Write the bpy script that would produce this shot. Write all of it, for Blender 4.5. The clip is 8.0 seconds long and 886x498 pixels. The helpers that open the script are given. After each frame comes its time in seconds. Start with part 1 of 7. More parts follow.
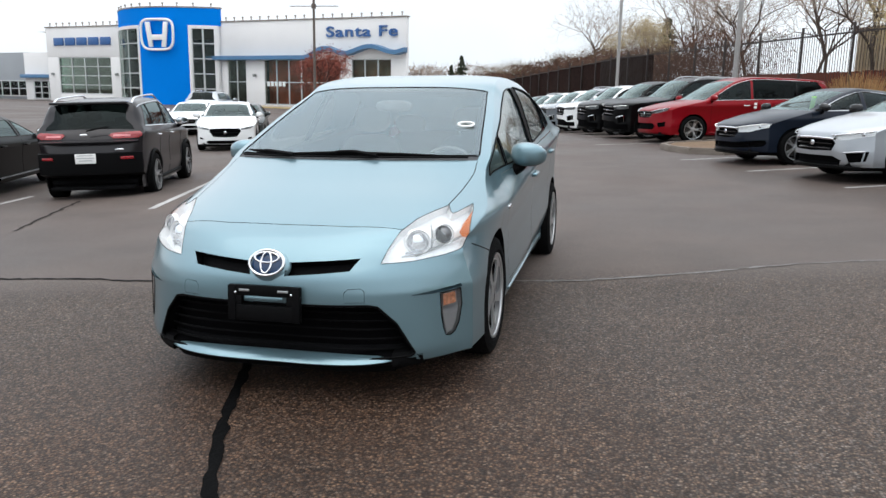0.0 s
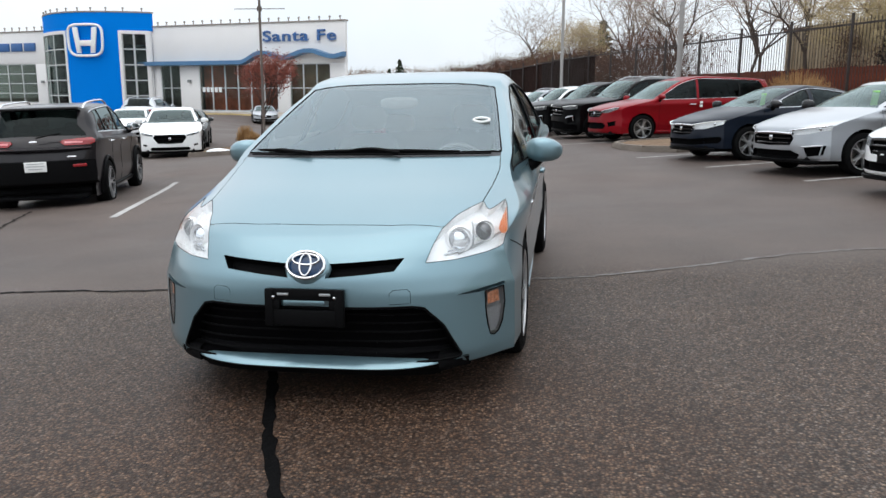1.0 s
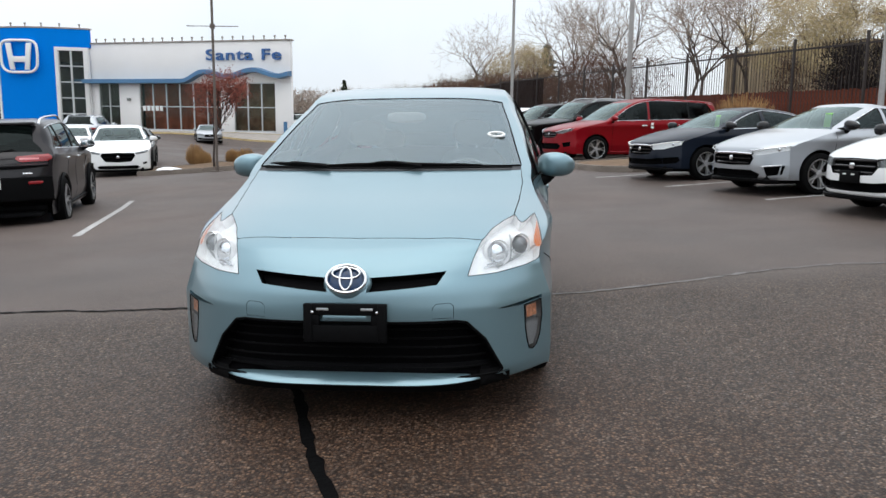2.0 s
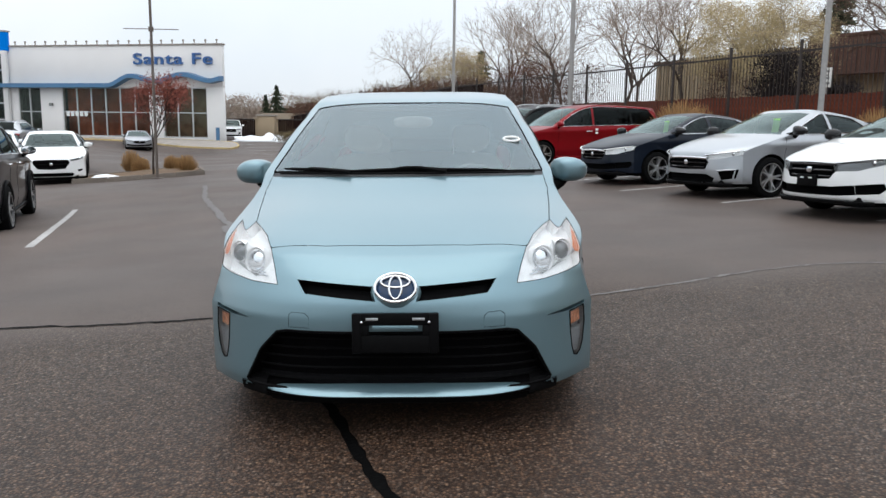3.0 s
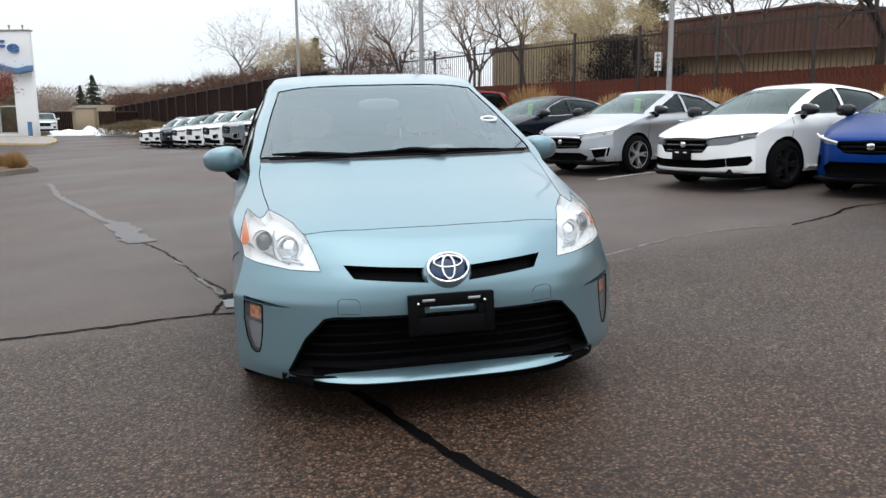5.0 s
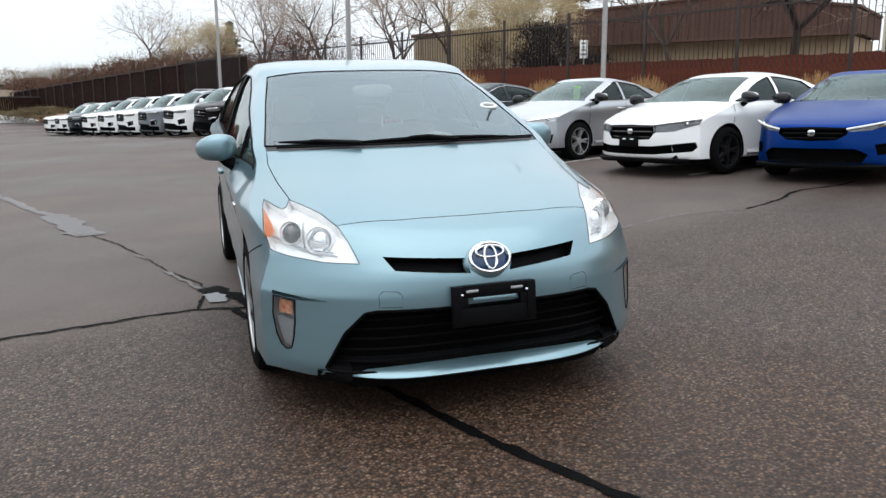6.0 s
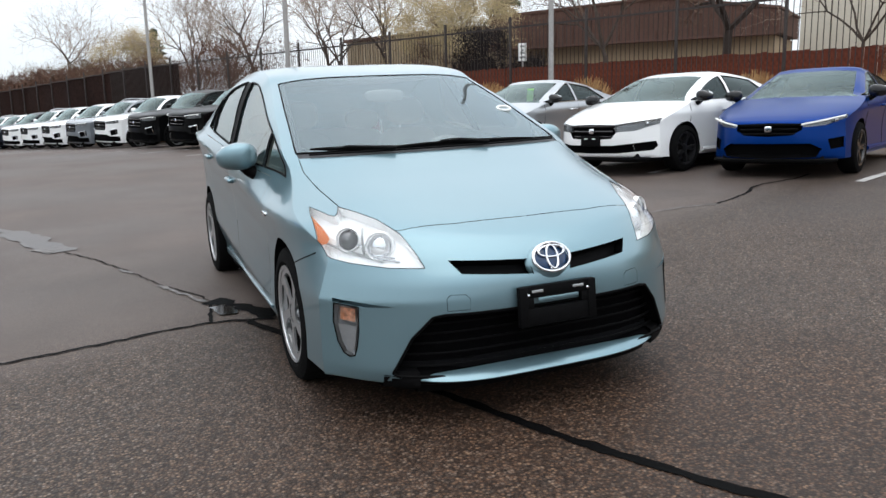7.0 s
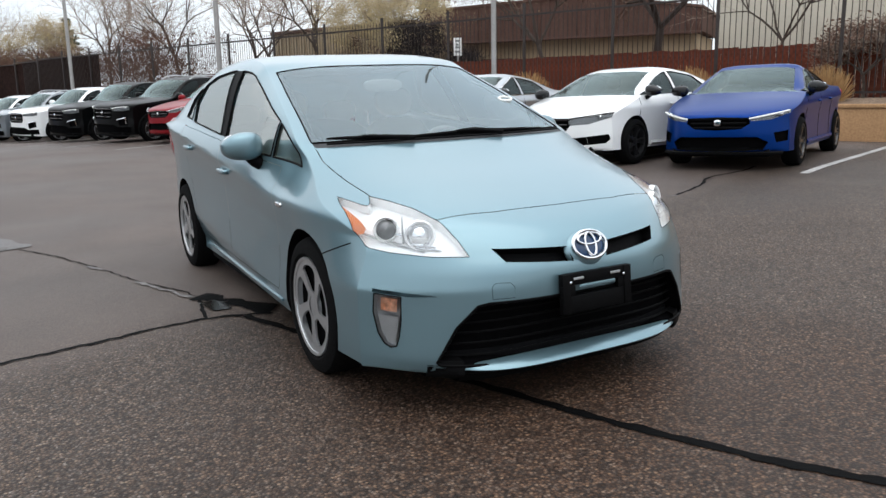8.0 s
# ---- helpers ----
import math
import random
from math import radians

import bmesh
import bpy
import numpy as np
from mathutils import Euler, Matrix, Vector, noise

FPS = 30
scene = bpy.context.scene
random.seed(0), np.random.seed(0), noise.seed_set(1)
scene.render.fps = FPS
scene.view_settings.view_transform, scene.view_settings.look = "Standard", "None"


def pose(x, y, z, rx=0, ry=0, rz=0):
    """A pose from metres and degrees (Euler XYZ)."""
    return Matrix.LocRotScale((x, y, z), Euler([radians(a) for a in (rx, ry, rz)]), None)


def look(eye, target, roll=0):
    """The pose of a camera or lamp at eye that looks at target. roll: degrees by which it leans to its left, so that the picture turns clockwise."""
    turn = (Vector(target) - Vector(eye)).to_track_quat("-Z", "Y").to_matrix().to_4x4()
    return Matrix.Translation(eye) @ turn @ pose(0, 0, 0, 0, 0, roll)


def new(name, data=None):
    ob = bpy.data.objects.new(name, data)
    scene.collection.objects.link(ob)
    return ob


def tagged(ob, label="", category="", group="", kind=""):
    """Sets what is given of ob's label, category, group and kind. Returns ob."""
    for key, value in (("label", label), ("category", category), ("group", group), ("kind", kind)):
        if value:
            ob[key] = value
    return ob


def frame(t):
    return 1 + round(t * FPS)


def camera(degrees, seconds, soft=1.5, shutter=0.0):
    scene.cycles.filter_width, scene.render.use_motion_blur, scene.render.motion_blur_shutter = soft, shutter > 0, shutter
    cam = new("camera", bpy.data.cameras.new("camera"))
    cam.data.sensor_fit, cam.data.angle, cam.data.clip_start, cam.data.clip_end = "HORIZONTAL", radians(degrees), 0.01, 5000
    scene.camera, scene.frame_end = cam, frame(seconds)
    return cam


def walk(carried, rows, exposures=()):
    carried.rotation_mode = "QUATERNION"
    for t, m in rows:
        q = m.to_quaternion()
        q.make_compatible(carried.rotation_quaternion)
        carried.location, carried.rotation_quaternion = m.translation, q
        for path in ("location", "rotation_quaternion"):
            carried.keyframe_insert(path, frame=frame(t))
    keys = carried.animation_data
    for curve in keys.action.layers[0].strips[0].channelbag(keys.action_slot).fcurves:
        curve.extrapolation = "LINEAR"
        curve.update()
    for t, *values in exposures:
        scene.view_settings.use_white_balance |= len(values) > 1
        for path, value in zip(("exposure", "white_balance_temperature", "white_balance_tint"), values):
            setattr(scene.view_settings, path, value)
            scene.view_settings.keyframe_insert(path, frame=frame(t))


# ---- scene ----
cam = camera(58.6, 8.0)
PATH = [
    (0, (0.371, 0.378, 1.346), (0.062, 2.314, 0.954), 0.9),
    (0.5, (0.152, 0.387, 1.323), (-0.091, 2.337, 0.949), 1.1),
    (1, (-0.088, 0.424, 1.293), (-0.245, 2.381, 0.912), 0.2),
    (1.5, (-0.268, 0.433, 1.289), (-0.372, 2.396, 0.922), 1.2),
    (1.7, (-0.359, 0.437, 1.264), (-0.427, 2.405, 0.917), 1.0),
    (3, (-0.967, 0.535, 1.237), (-0.807, 2.504, 0.925), 0.7),
    (3.5, (-1.185, 0.598, 1.228), (-0.933, 2.553, 0.891), 0.4),
    (4, (-1.369, 0.622, 1.221), (-1.012, 2.562, 0.888), 0.4),
    (4.5, (-1.609, 0.662, 1.223), (-1.124, 2.572, 0.878), 0.6),
    (4.7, (-1.668, 0.661, 1.203), (-1.154, 2.563, 0.862), 0.2),
    (5.8, (-2.157, 0.862, 1.195), (-1.427, 2.687, 0.826), -0.8),
    (6, (-2.214, 0.905, 1.201), (-1.451, 2.716, 0.826), -0.3),
    (6.5, (-2.422, 1.003, 1.201), (-1.565, 2.774, 0.842), 0.4),
    (7, (-2.672, 1.106, 1.205), (-1.752, 2.844, 0.838), -1.4),
    (7.5, (-2.85, 1.214, 1.2), (-1.856, 2.916, 0.854), -0.7),
    (8, (-3.055, 1.344, 1.188), (-1.971, 2.98, 0.805), -1.0),
]
walk(cam, [(t, look(eye, target, roll)) for t, eye, target, roll in PATH],
     exposures=[(0, 0.24), (1, 0.13), (3, 0.03), (3.5, -0.01), (4, 0.04), (4.5, 0.14), (6.5, 0.24), (8, 0.18)])

# ---- light: an overcast sky and a weak, wide sun ----
world = bpy.data.worlds.new("overcast_sky")
scene.world = world
world.use_nodes = True
wn = world.node_tree
sky = wn.nodes.new("ShaderNodeTexSky")
sky.sky_type = "NISHITA"
sky.sun_disc = False
sky.sun_elevation, sky.sun_rotation = radians(80), radians(209)
sky.air_density, sky.dust_density = 1.0, 3.0
dim = wn.nodes.new("ShaderNodeMix")
dim.data_type = "RGBA"
dim.inputs[0].default_value = 0.88
cloud_co = wn.nodes.new("ShaderNodeTexCoord")
cloud = wn.nodes.new("ShaderNodeTexNoise")
cloud.inputs["Scale"].default_value, cloud.inputs["Detail"].default_value = 2.2, 5
cloud_ramp = wn.nodes.new("ShaderNodeValToRGB")
cloud_ramp.color_ramp.elements[0].position, cloud_ramp.color_ramp.elements[1].position = 0.3, 0.7
cloud_ramp.color_ramp.elements[0].color = (0.78, 0.86, 0.94, 1)
cloud_ramp.color_ramp.elements[1].color = (0.97, 1.0, 1.035, 1)
# an overcast sky is about three times as bright overhead as at the horizon
up = wn.nodes.new("ShaderNodeSeparateXYZ")
rise = wn.nodes.new("ShaderNodeMapRange")
rise.inputs["To Min"].default_value, rise.inputs["To Max"].default_value = 8.5, 18.0
tint = wn.nodes.new("ShaderNodeVectorMath")
tint.operation = "SCALE"
wn.links.new(cloud_co.outputs["Generated"], up.inputs[0])
wn.links.new(up.outputs[2], rise.inputs["Value"])
wn.links.new(cloud_co.outputs["Generated"], cloud.inputs["Vector"])
wn.links.new(cloud.outputs["Fac"], cloud_ramp.inputs[0])
wn.links.new(cloud_ramp.outputs[0], tint.inputs[0])
wn.links.new(rise.outputs[0], tint.inputs["Scale"])
wn.links.new(sky.outputs[0], dim.inputs["A"])
wn.links.new(tint.outputs[0], dim.inputs["B"])
wn.links.new(dim.outputs["Result"], wn.nodes["Background"].inputs[0])
wn.nodes["Background"].inputs[1].default_value = 0.12
sun = new("sun", bpy.data.lights.new("sun", "SUN"))
sun.data.energy, sun.data.angle, sun.data.color = 0.8, radians(70), (1.0, 0.96, 0.9)
sun.matrix_world = look((0, 0, 60), (5, 9, 0))

# ---- materials ----
def shader(name, colour, rough=0.5, metal=0.0, coat=0.0, spec=0.5, var=0.0, scale=20.0, bump=0.0, bump_scale=0.0, island=0.0, colour2=None, scale2=1.5, stain=0.0, emit=0.0):
    """A procedural surface: a base colour, grain at one scale, stains at a larger one, and relief."""
    spec = 0.2 if rough >= 0.75 and spec == 0.5 else spec
    m = bpy.data.materials.new(name)
    m.use_nodes = True
    t = m.node_tree
    b = t.nodes["Principled BSDF"]
    b.inputs["Roughness"].default_value, b.inputs["Metallic"].default_value = rough, metal
    b.inputs["Coat Weight"].default_value, b.inputs["Coat Roughness"].default_value = coat, 0.04
    b.inputs["Specular IOR Level"].default_value = spec
    if emit:
        b.inputs["Emission Color"].default_value, b.inputs["Emission Strength"].default_value = (*colour, 1), emit
    rgb = t.nodes.new("ShaderNodeRGB")
    rgb.outputs[0].default_value = (*colour, 1)
    out = rgb.outputs[0]
    co = t.nodes.new("ShaderNodeTexCoord")
    if stain:
        n2 = t.nodes.new("ShaderNodeTexNoise")
        n2.inputs["Scale"].default_value, n2.inputs["Detail"].default_value = scale2, 4
        t.links.new(co.outputs["Object"], n2.inputs["Vector"])
        r2 = t.nodes.new("ShaderNodeMapRange")
        r2.inputs["From Min"].default_value, r2.inputs["From Max"].default_value, r2.inputs["To Max"].default_value = 0.35, 0.7, stain
        t.links.new(n2.outputs["Fac"], r2.inputs["Value"])
        mx = t.nodes.new("ShaderNodeMix")
        mx.data_type = "RGBA"
        mx.inputs["B"].default_value = (*(colour2 or [c * 0.5 for c in colour]), 1)
        t.links.new(r2.outputs[0], mx.inputs[0])
        t.links.new(out, mx.inputs["A"])
        out = mx.outputs["Result"]
    if var:
        n1 = t.nodes.new("ShaderNodeTexNoise")
        n1.inputs["Scale"].default_value, n1.inputs["Detail"].default_value = scale, 3
        t.links.new(co.outputs["Object"], n1.inputs["Vector"])
        r1 = t.nodes.new("ShaderNodeMapRange")
        r1.inputs["From Min"].default_value, r1.inputs["From Max"].default_value = 0.3, 0.7
        r1.inputs["To Min"].default_value, r1.inputs["To Max"].default_value = 1 - var, 1 + var
        t.links.new(n1.outputs["Fac"], r1.inputs["Value"])
        hs = t.nodes.new("ShaderNodeHueSaturation")
        t.links.new(r1.outputs[0], hs.inputs["Value"])
        t.links.new(out, hs.inputs["Color"])
        out = hs.outputs[0]
    if island:
        gi = t.nodes.new("ShaderNodeNewGeometry")
        r3 = t.nodes.new("ShaderNodeMapRange")
        r3.inputs["To Min"].default_value, r3.inputs["To Max"].default_value = 1 - island, 1 + island
        t.links.new(gi.outputs["Random Per Island"], r3.inputs["Value"])
        h3 = t.nodes.new("ShaderNodeHueSaturation")
        t.links.new(r3.outputs[0], h3.inputs["Value"])
        t.links.new(out, h3.inputs["Color"])
        out = h3.outputs[0]
    t.links.new(out, b.inputs["Base Color"])
    if bump:
        nb = t.nodes.new("ShaderNodeTexNoise")
        nb.inputs["Scale"].default_value, nb.inputs["Detail"].default_value = bump_scale, 4
        t.links.new(co.outputs["Object"], nb.inputs["Vector"])
        bp = t.nodes.new("ShaderNodeBump")
        bp.inputs["Strength"].default_value, bp.inputs["Distance"].default_value = bump, 0.01
        t.links.new(nb.outputs["Fac"], bp.inputs["Height"])
        t.links.new(bp.outputs[0], b.inputs["Normal"])
    return m


def paint(name, colour, metal=0.35, coat=1.0, spec=0.5):
    return shader(name, colour, 0.3, metal, coat, spec, var=0.05, scale=900.0, stain=0.12, scale2=1.2, bump=0.006, bump_scale=900.0)


def pane(name, tint, rough=0.0, ior=1.5, gloss=(1, 1, 1)):
    """A single sheet of glass: tinted see-through with mirror-like sky on it."""
    m = bpy.data.materials.new(name)
    m.use_nodes = True
    t = m.node_tree
    t.nodes.remove(t.nodes["Principled BSDF"])
    tr = t.nodes.new("ShaderNodeBsdfTransparent")
    tr.inputs[0].default_value = (*tint, 1)
    gl = t.nodes.new("ShaderNodeBsdfGlossy")
    gl.inputs["Roughness"].default_value = rough
    gl.inputs["Color"].default_value = (*gloss, 1)
    fr = t.nodes.new("ShaderNodeFresnel")
    fr.inputs[0].default_value = ior
    mx = t.nodes.new("ShaderNodeMixShader")
    t.links.new(fr.outputs[0], mx.inputs[0])
    t.links.new(tr.outputs[0], mx.inputs[1])
    t.links.new(gl.outputs[0], mx.inputs[2])
    t.links.new(mx.outputs[0], t.nodes["Material Output"].inputs[0])
    return m


BLACK = shader("black_plastic", (0.0035, 0.0035, 0.0038), 0.55, spec=0.05, var=0.2, scale=60)
GLOSS = shader("gloss_black", (0.008, 0.008, 0.009), 0.15, coat=0.25, spec=0.3, var=0.2, scale=60)
RUBBER = shader("rubber", (0.005, 0.005, 0.0052), 0.9, spec=0.06, var=0.3, scale=80, bump=0.3, bump_scale=200)
CHROME = shader("chrome", (0.75, 0.76, 0.78), 0.08, 1.0, var=0.04, scale=30)
RIM = shader("alloy", (0.46, 0.47, 0.48), 0.28, 0.75, 0.3, var=0.06, scale=60)
RIMDARK = shader("black_alloy", (0.02, 0.02, 0.022), 0.3, 0.3, 0.5, var=0.1, scale=60)
DARKLAMP = shader("dark_lamp_housing", (0.17, 0.175, 0.18), 0.3, 0.6, var=0.1, scale=40)
DISC = shader("brake_or_shade_disc", (0.07, 0.065, 0.06), 0.45, 0.7, var=0.2, scale=50)
GLASS = pane("windshield_glass", (0.95, 0.98, 0.98), 0.0, 2.1, (0.86, 1.0, 1.06))
SIDEGL = pane("side_glass", (0.84, 0.93, 0.89), 0.0, 3.8, (0.96, 1.0, 0.98))
TINT = pane("tinted_glass", (0.03, 0.036, 0.036), 0.0, 1.24, (0.85, 1.0, 1.0))
LENS = pane("clear_lens", (0.93, 0.95, 0.96), 0.0, 1.45)
REFLECT = shader("lamp_reflector", (0.93, 0.93, 0.93), 0.25, 0.08, var=0.08, scale=40, bump=0.25, bump_scale=55)
AMBER = shader("amber_lens", (0.62, 0.19, 0.055), 0.25, 0.0, 0.5, var=0.15, scale=120)
DULLAMBER = shader("dull_amber_lens", (0.55, 0.20, 0.085), 0.3, 0.0, 0.5, var=0.45, scale=60, stain=0.45, scale2=25, colour2=(0.62, 0.50, 0.42))
REDLENS = shader("red_lens", (0.24, 0.006, 0.010), 0.15, 0.0, 0.4, var=0.2, scale=90)
COWL = shader("weathered_grey_plastic", (0.060, 0.062, 0.066), 0.6, spec=0.2, var=0.2, scale=60, stain=0.4, scale2=4.0)
FRIT = shader("dark_glass_border", (0.035, 0.038, 0.040), 0.6, spec=0.2, var=0.15, scale=300)
# pale colour gives the lit strip in the tail lamps its brightness
PINKLENS = shader("lit_strip_pink", (0.62, 0.20, 0.21), 0.2, 0.0, 0.4, var=0.15, scale=90)
FABRIC = shader("seat_fabric", (0.40, 0.41, 0.39), 0.85, var=0.05, scale=40)
DASH = shader("dash_plastic", (0.24, 0.25, 0.245), 0.8, var=0.15, scale=70, bump=0.2, bump_scale=250)
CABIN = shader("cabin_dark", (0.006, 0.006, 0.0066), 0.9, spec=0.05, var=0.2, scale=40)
# near-black colour carries the shade inside grilles, intakes and wheel openings
MOUTH = shader("recess_shade_black", (0.0022, 0.0022, 0.0025), 0.9, spec=0.03, var=0.2, scale=40)
PAPER = shader("paper", (0.8, 0.8, 0.78), 0.7, var=0.04, scale=50)
GREENPAPER = shader("green_paper", (0.35, 0.75, 0.22), 0.7, var=0.08, scale=50)

P_AQUA = paint("aqua_paint", (0.172, 0.277, 0.318), 0.66, 0.75)
P_WHITE = paint("white_paint", (0.80, 0.81, 0.81), 0.0)
P_BLUE = paint("blue_paint", (0.0010, 0.030, 0.175), 0.45, 0.10, 0.08)
P_SILVER = paint("silver_paint", (0.40, 0.42, 0.445), 0.75, 0.7)
P_NAVY = paint("navy_paint", (0.008, 0.012, 0.021), 0.1, 0.25, 0.10)
P_RED = paint("red_paint", (0.21, 0.003, 0.008), 0.25, 0.25, 0.10)
P_BLACK = paint("black_paint", (0.002, 0.0022, 0.0025), 0.0, 0.16, 0.06)
P_BROWN = paint("dark_brown_grey_paint", (0.0135, 0.0118, 0.0138), 0.2, 0.40, 0.14)
P_SLATE = paint("slate_paint", (0.030, 0.036, 0.036), 0.2, 0.5, 0.2)
P_GREY = paint("grey_paint", (0.16, 0.18, 0.2), 0.5)


# ---- small mesh kit ----
def part(name, bm, material, parent=None, label="", smooth=40):
    """Links a bmesh as one mesh object, under a thing or a part."""
    me = bpy.data.meshes.new(name)
    if smooth:
        for f in bm.faces:
            f.smooth = True
    bm.to_mesh(me)
    bm.free()
    me.materials.append(material)
    if smooth:
        me.set_sharp_from_angle(angle=radians(smooth))
    ob = new(name, me)
    if parent is not None:
        ob.parent = parent
    if label:
        ob["label"] = label
    return ob


def thing(name, at, label, category, group="", kind=""):
    ob = new(name)
    ob.empty_display_size = 0.3
    ob.matrix_world = at
    return tagged(ob, label, category, group, kind)


def bevelled(x0, x1, y0, y1, z0, z1, r=0.01, bm=None, m=None):
    """A box with rounded edges, added to bm."""
    own = bmesh.new()
    bmesh.ops.create_cube(own, size=1)
    for v in own.verts:
        v.co = Vector(((x0 + x1) / 2 + v.co.x * (x1 - x0), (y0 + y1) / 2 + v.co.y * (y1 - y0), (z0 + z1) / 2 + v.co.z * (z1 - z0)))
    if r:
        bmesh.ops.bevel(own, geom=own.edges[:], offset=min(r, 0.45 * min(x1 - x0, y1 - y0, z1 - z0)), segments=2, profile=0.5, affect="EDGES")
    if m is not None:
        own.transform(m)
    if bm is None:
        return own
    return joined(bm, own)


def joined(bm, own):
    me = bpy.data.meshes.new("tmp")
    own.to_mesh(me)
    own.free()
    bm.from_mesh(me)
    bpy.data.meshes.remove(me)
    return bm


def tube(points, radii, sides=8, bm=None, cap=True):
    """A tapered round bar along points."""
    bm = bm or bmesh.new()
    rings = []
    pts = [Vector(p) for p in points]
    for i, p in enumerate(pts):
        d = (pts[min(i + 1, len(pts) - 1)] - pts[max(i - 1, 0)]).normalized()
        a = d.orthogonal().normalized() if not rings else (side - side.dot(d) * d).normalized()
        side = a
        b = d.cross(a)
        r = radii[i] if isinstance(radii, (list, tuple)) else radii
        rings.append([bm.verts.new(p + r * (math.cos(2 * math.pi * k / sides) * a + math.sin(2 * math.pi * k / sides) * b)) for k in range(sides)])
    for r0, r1 in zip(rings, rings[1:]):
        for k in range(sides):
            bm.faces.new((r0[k], r0[(k + 1) % sides], r1[(k + 1) % sides], r1[k]))
    if cap:
        bm.faces.new(rings[0][::-1])
        bm.faces.new(rings[-1])
    return bm


def lathe(profile, sides=40, bm=None, axis="x"):
    """Turns (radius, along) pairs round the x (or z) axis."""
    bm = bm or bmesh.new()
    rings = []
    for r, h in profile:
        ring = []
        for k in range(sides):
            c, s = math.cos(2 * math.pi * k / sides), math.sin(2 * math.pi * k / sides)
            ring.append(bm.verts.new((h, r * c, r * s) if axis == "x" else (r * c, r * s, h)))
        rings.append(ring)
    for r0, r1 in zip(rings, rings[1:]):
        for k in range(sides):
            bm.faces.new((r0[k], r0[(k + 1) % sides], r1[(k + 1) % sides], r1[k]))
    return bm


def prism(poly, y0, y1, bm=None, m=None, bevel=0.0):
    """Extrudes a polygon given in x and z from y0 to y1."""
    own = bmesh.new()
    a = [own.verts.new((x, y0, z)) for x, z in poly]
    b = [own.verts.new((x, y1, z)) for x, z in poly]
    n = len(poly)
    own.faces.new(a)
    own.faces.new(b[::-1])
    for i in range(n):
        own.faces.new((a[i], b[i], b[(i + 1) % n], a[(i + 1) % n]))
    bmesh.ops.recalc_face_normals(own, faces=own.faces[:])
    if bevel:
        bmesh.ops.bevel(own, geom=own.edges[:], offset=bevel, segments=2, profile=0.5, affect="EDGES")
    if m is not None:
        own.transform(m)
    return own if bm is None else joined(bm, own)


def ellipsoid(cx, cy, cz, rx, ry, rz, power=2.0, bm=None, u=20, v=12):
    """A ball, or with a higher power a rounded block."""
    own = bmesh.new()
    bmesh.ops.create_uvsphere(own, u_segments=u, v_segments=v, radius=1)
    for w in own.verts:
        k = (abs(w.co.x) ** power + abs(w.co.y) ** power + abs(w.co.z) ** power) ** (-1 / power)
        w.co = Vector((cx + w.co.x * k * rx, cy + w.co.y * k * ry, cz + w.co.z * k * rz))
    return own if bm is None else joined(bm, own)


def pchip(xs, ys):
    """A smooth curve through points that does not overshoot."""
    xs, ys = np.array(xs, float), np.array(ys, float)
    h, d = np.diff(xs), np.diff(ys) / np.diff(xs)
    m = np.zeros(len(xs))
    m[0], m[-1] = d[0], d[-1]
    for i in range(1, len(xs) - 1):
        if d[i - 1] * d[i] > 0:
            w1, w2 = 2 * h[i] + h[i - 1], h[i] + 2 * h[i - 1]
            m[i] = (w1 + w2) / (w1 / d[i - 1] + w2 / d[i])

    def f(q):
        q = np.clip(np.asarray(q, float), xs[0], xs[-1])
        i = np.clip(np.searchsorted(xs, q) - 1, 0, len(xs) - 2)
        t = (q - xs[i]) / h[i]
        return (2 * t**3 - 3 * t**2 + 1) * ys[i] + (t**3 - 2 * t**2 + t) * h[i] * m[i] + (3 * t**2 - 2 * t**3) * ys[i + 1] + (t**3 - t**2) * h[i] * m[i + 1]

    return f


def inside(poly, x, y):
    hit = False
    for (x0, y0), (x1, y1) in zip(poly, poly[1:] + poly[:1]):
        if (y0 > y) != (y1 > y) and x < (x1 - x0) * (y - y0) / (y1 - y0) + x0:
            hit = not hit
    return hit


def carve(bm, poly, i, j, keep=None):
    """Cuts the outline poly, given in the coordinates i and j, into bm and returns the faces within it."""
    k = 3 - i - j
    lo = [min(p[c] for p in poly) - 0.06 for c in (0, 1)]
    hi = [max(p[c] for p in poly) + 0.06 for c in (0, 1)]

    def near(f, a, b):
        c = f.calc_center_median()
        return a[0] < c[i] < b[0] and a[1] < c[j] < b[1] and (keep is None or keep(c))

    zone = {f for f in bm.faces if near(f, lo, hi)}
    for p, q in zip(poly, poly[1:] + poly[:1]):
        n = [0.0, 0.0, 0.0]
        n[i], n[j] = q[1] - p[1], p[0] - q[0]
        if abs(n[i]) + abs(n[j]) < 1e-9:
            continue
        at = [0.0, 0.0, 0.0]
        at[i], at[j] = p
        a = (min(p[0], q[0]) - 0.035, min(p[1], q[1]) - 0.035)
        b = (max(p[0], q[0]) + 0.035, max(p[1], q[1]) + 0.035)
        zone = {f for f in zone if f.is_valid}
        some = [f for f in zone if near(f, a, b)]
        if not some:
            continue
        geom = some + list({e for f in some for e in f.edges}) + list({v for f in some for v in f.verts})
        got = bmesh.ops.bisect_plane(bm, geom=geom, dist=1e-5, plane_co=at, plane_no=n)
        zone |= {g for g in got["geom"] if isinstance(g, bmesh.types.BMFace)}
        for g in got["geom_cut"]:
            zone |= {f for f in g.link_faces}
    out = []
    for f in zone:
        if f.is_valid:
            c = f.calc_center_median()
            if (keep is None or keep(c)) and inside(poly, c[i], c[j]):
                out.append(f)
    return out


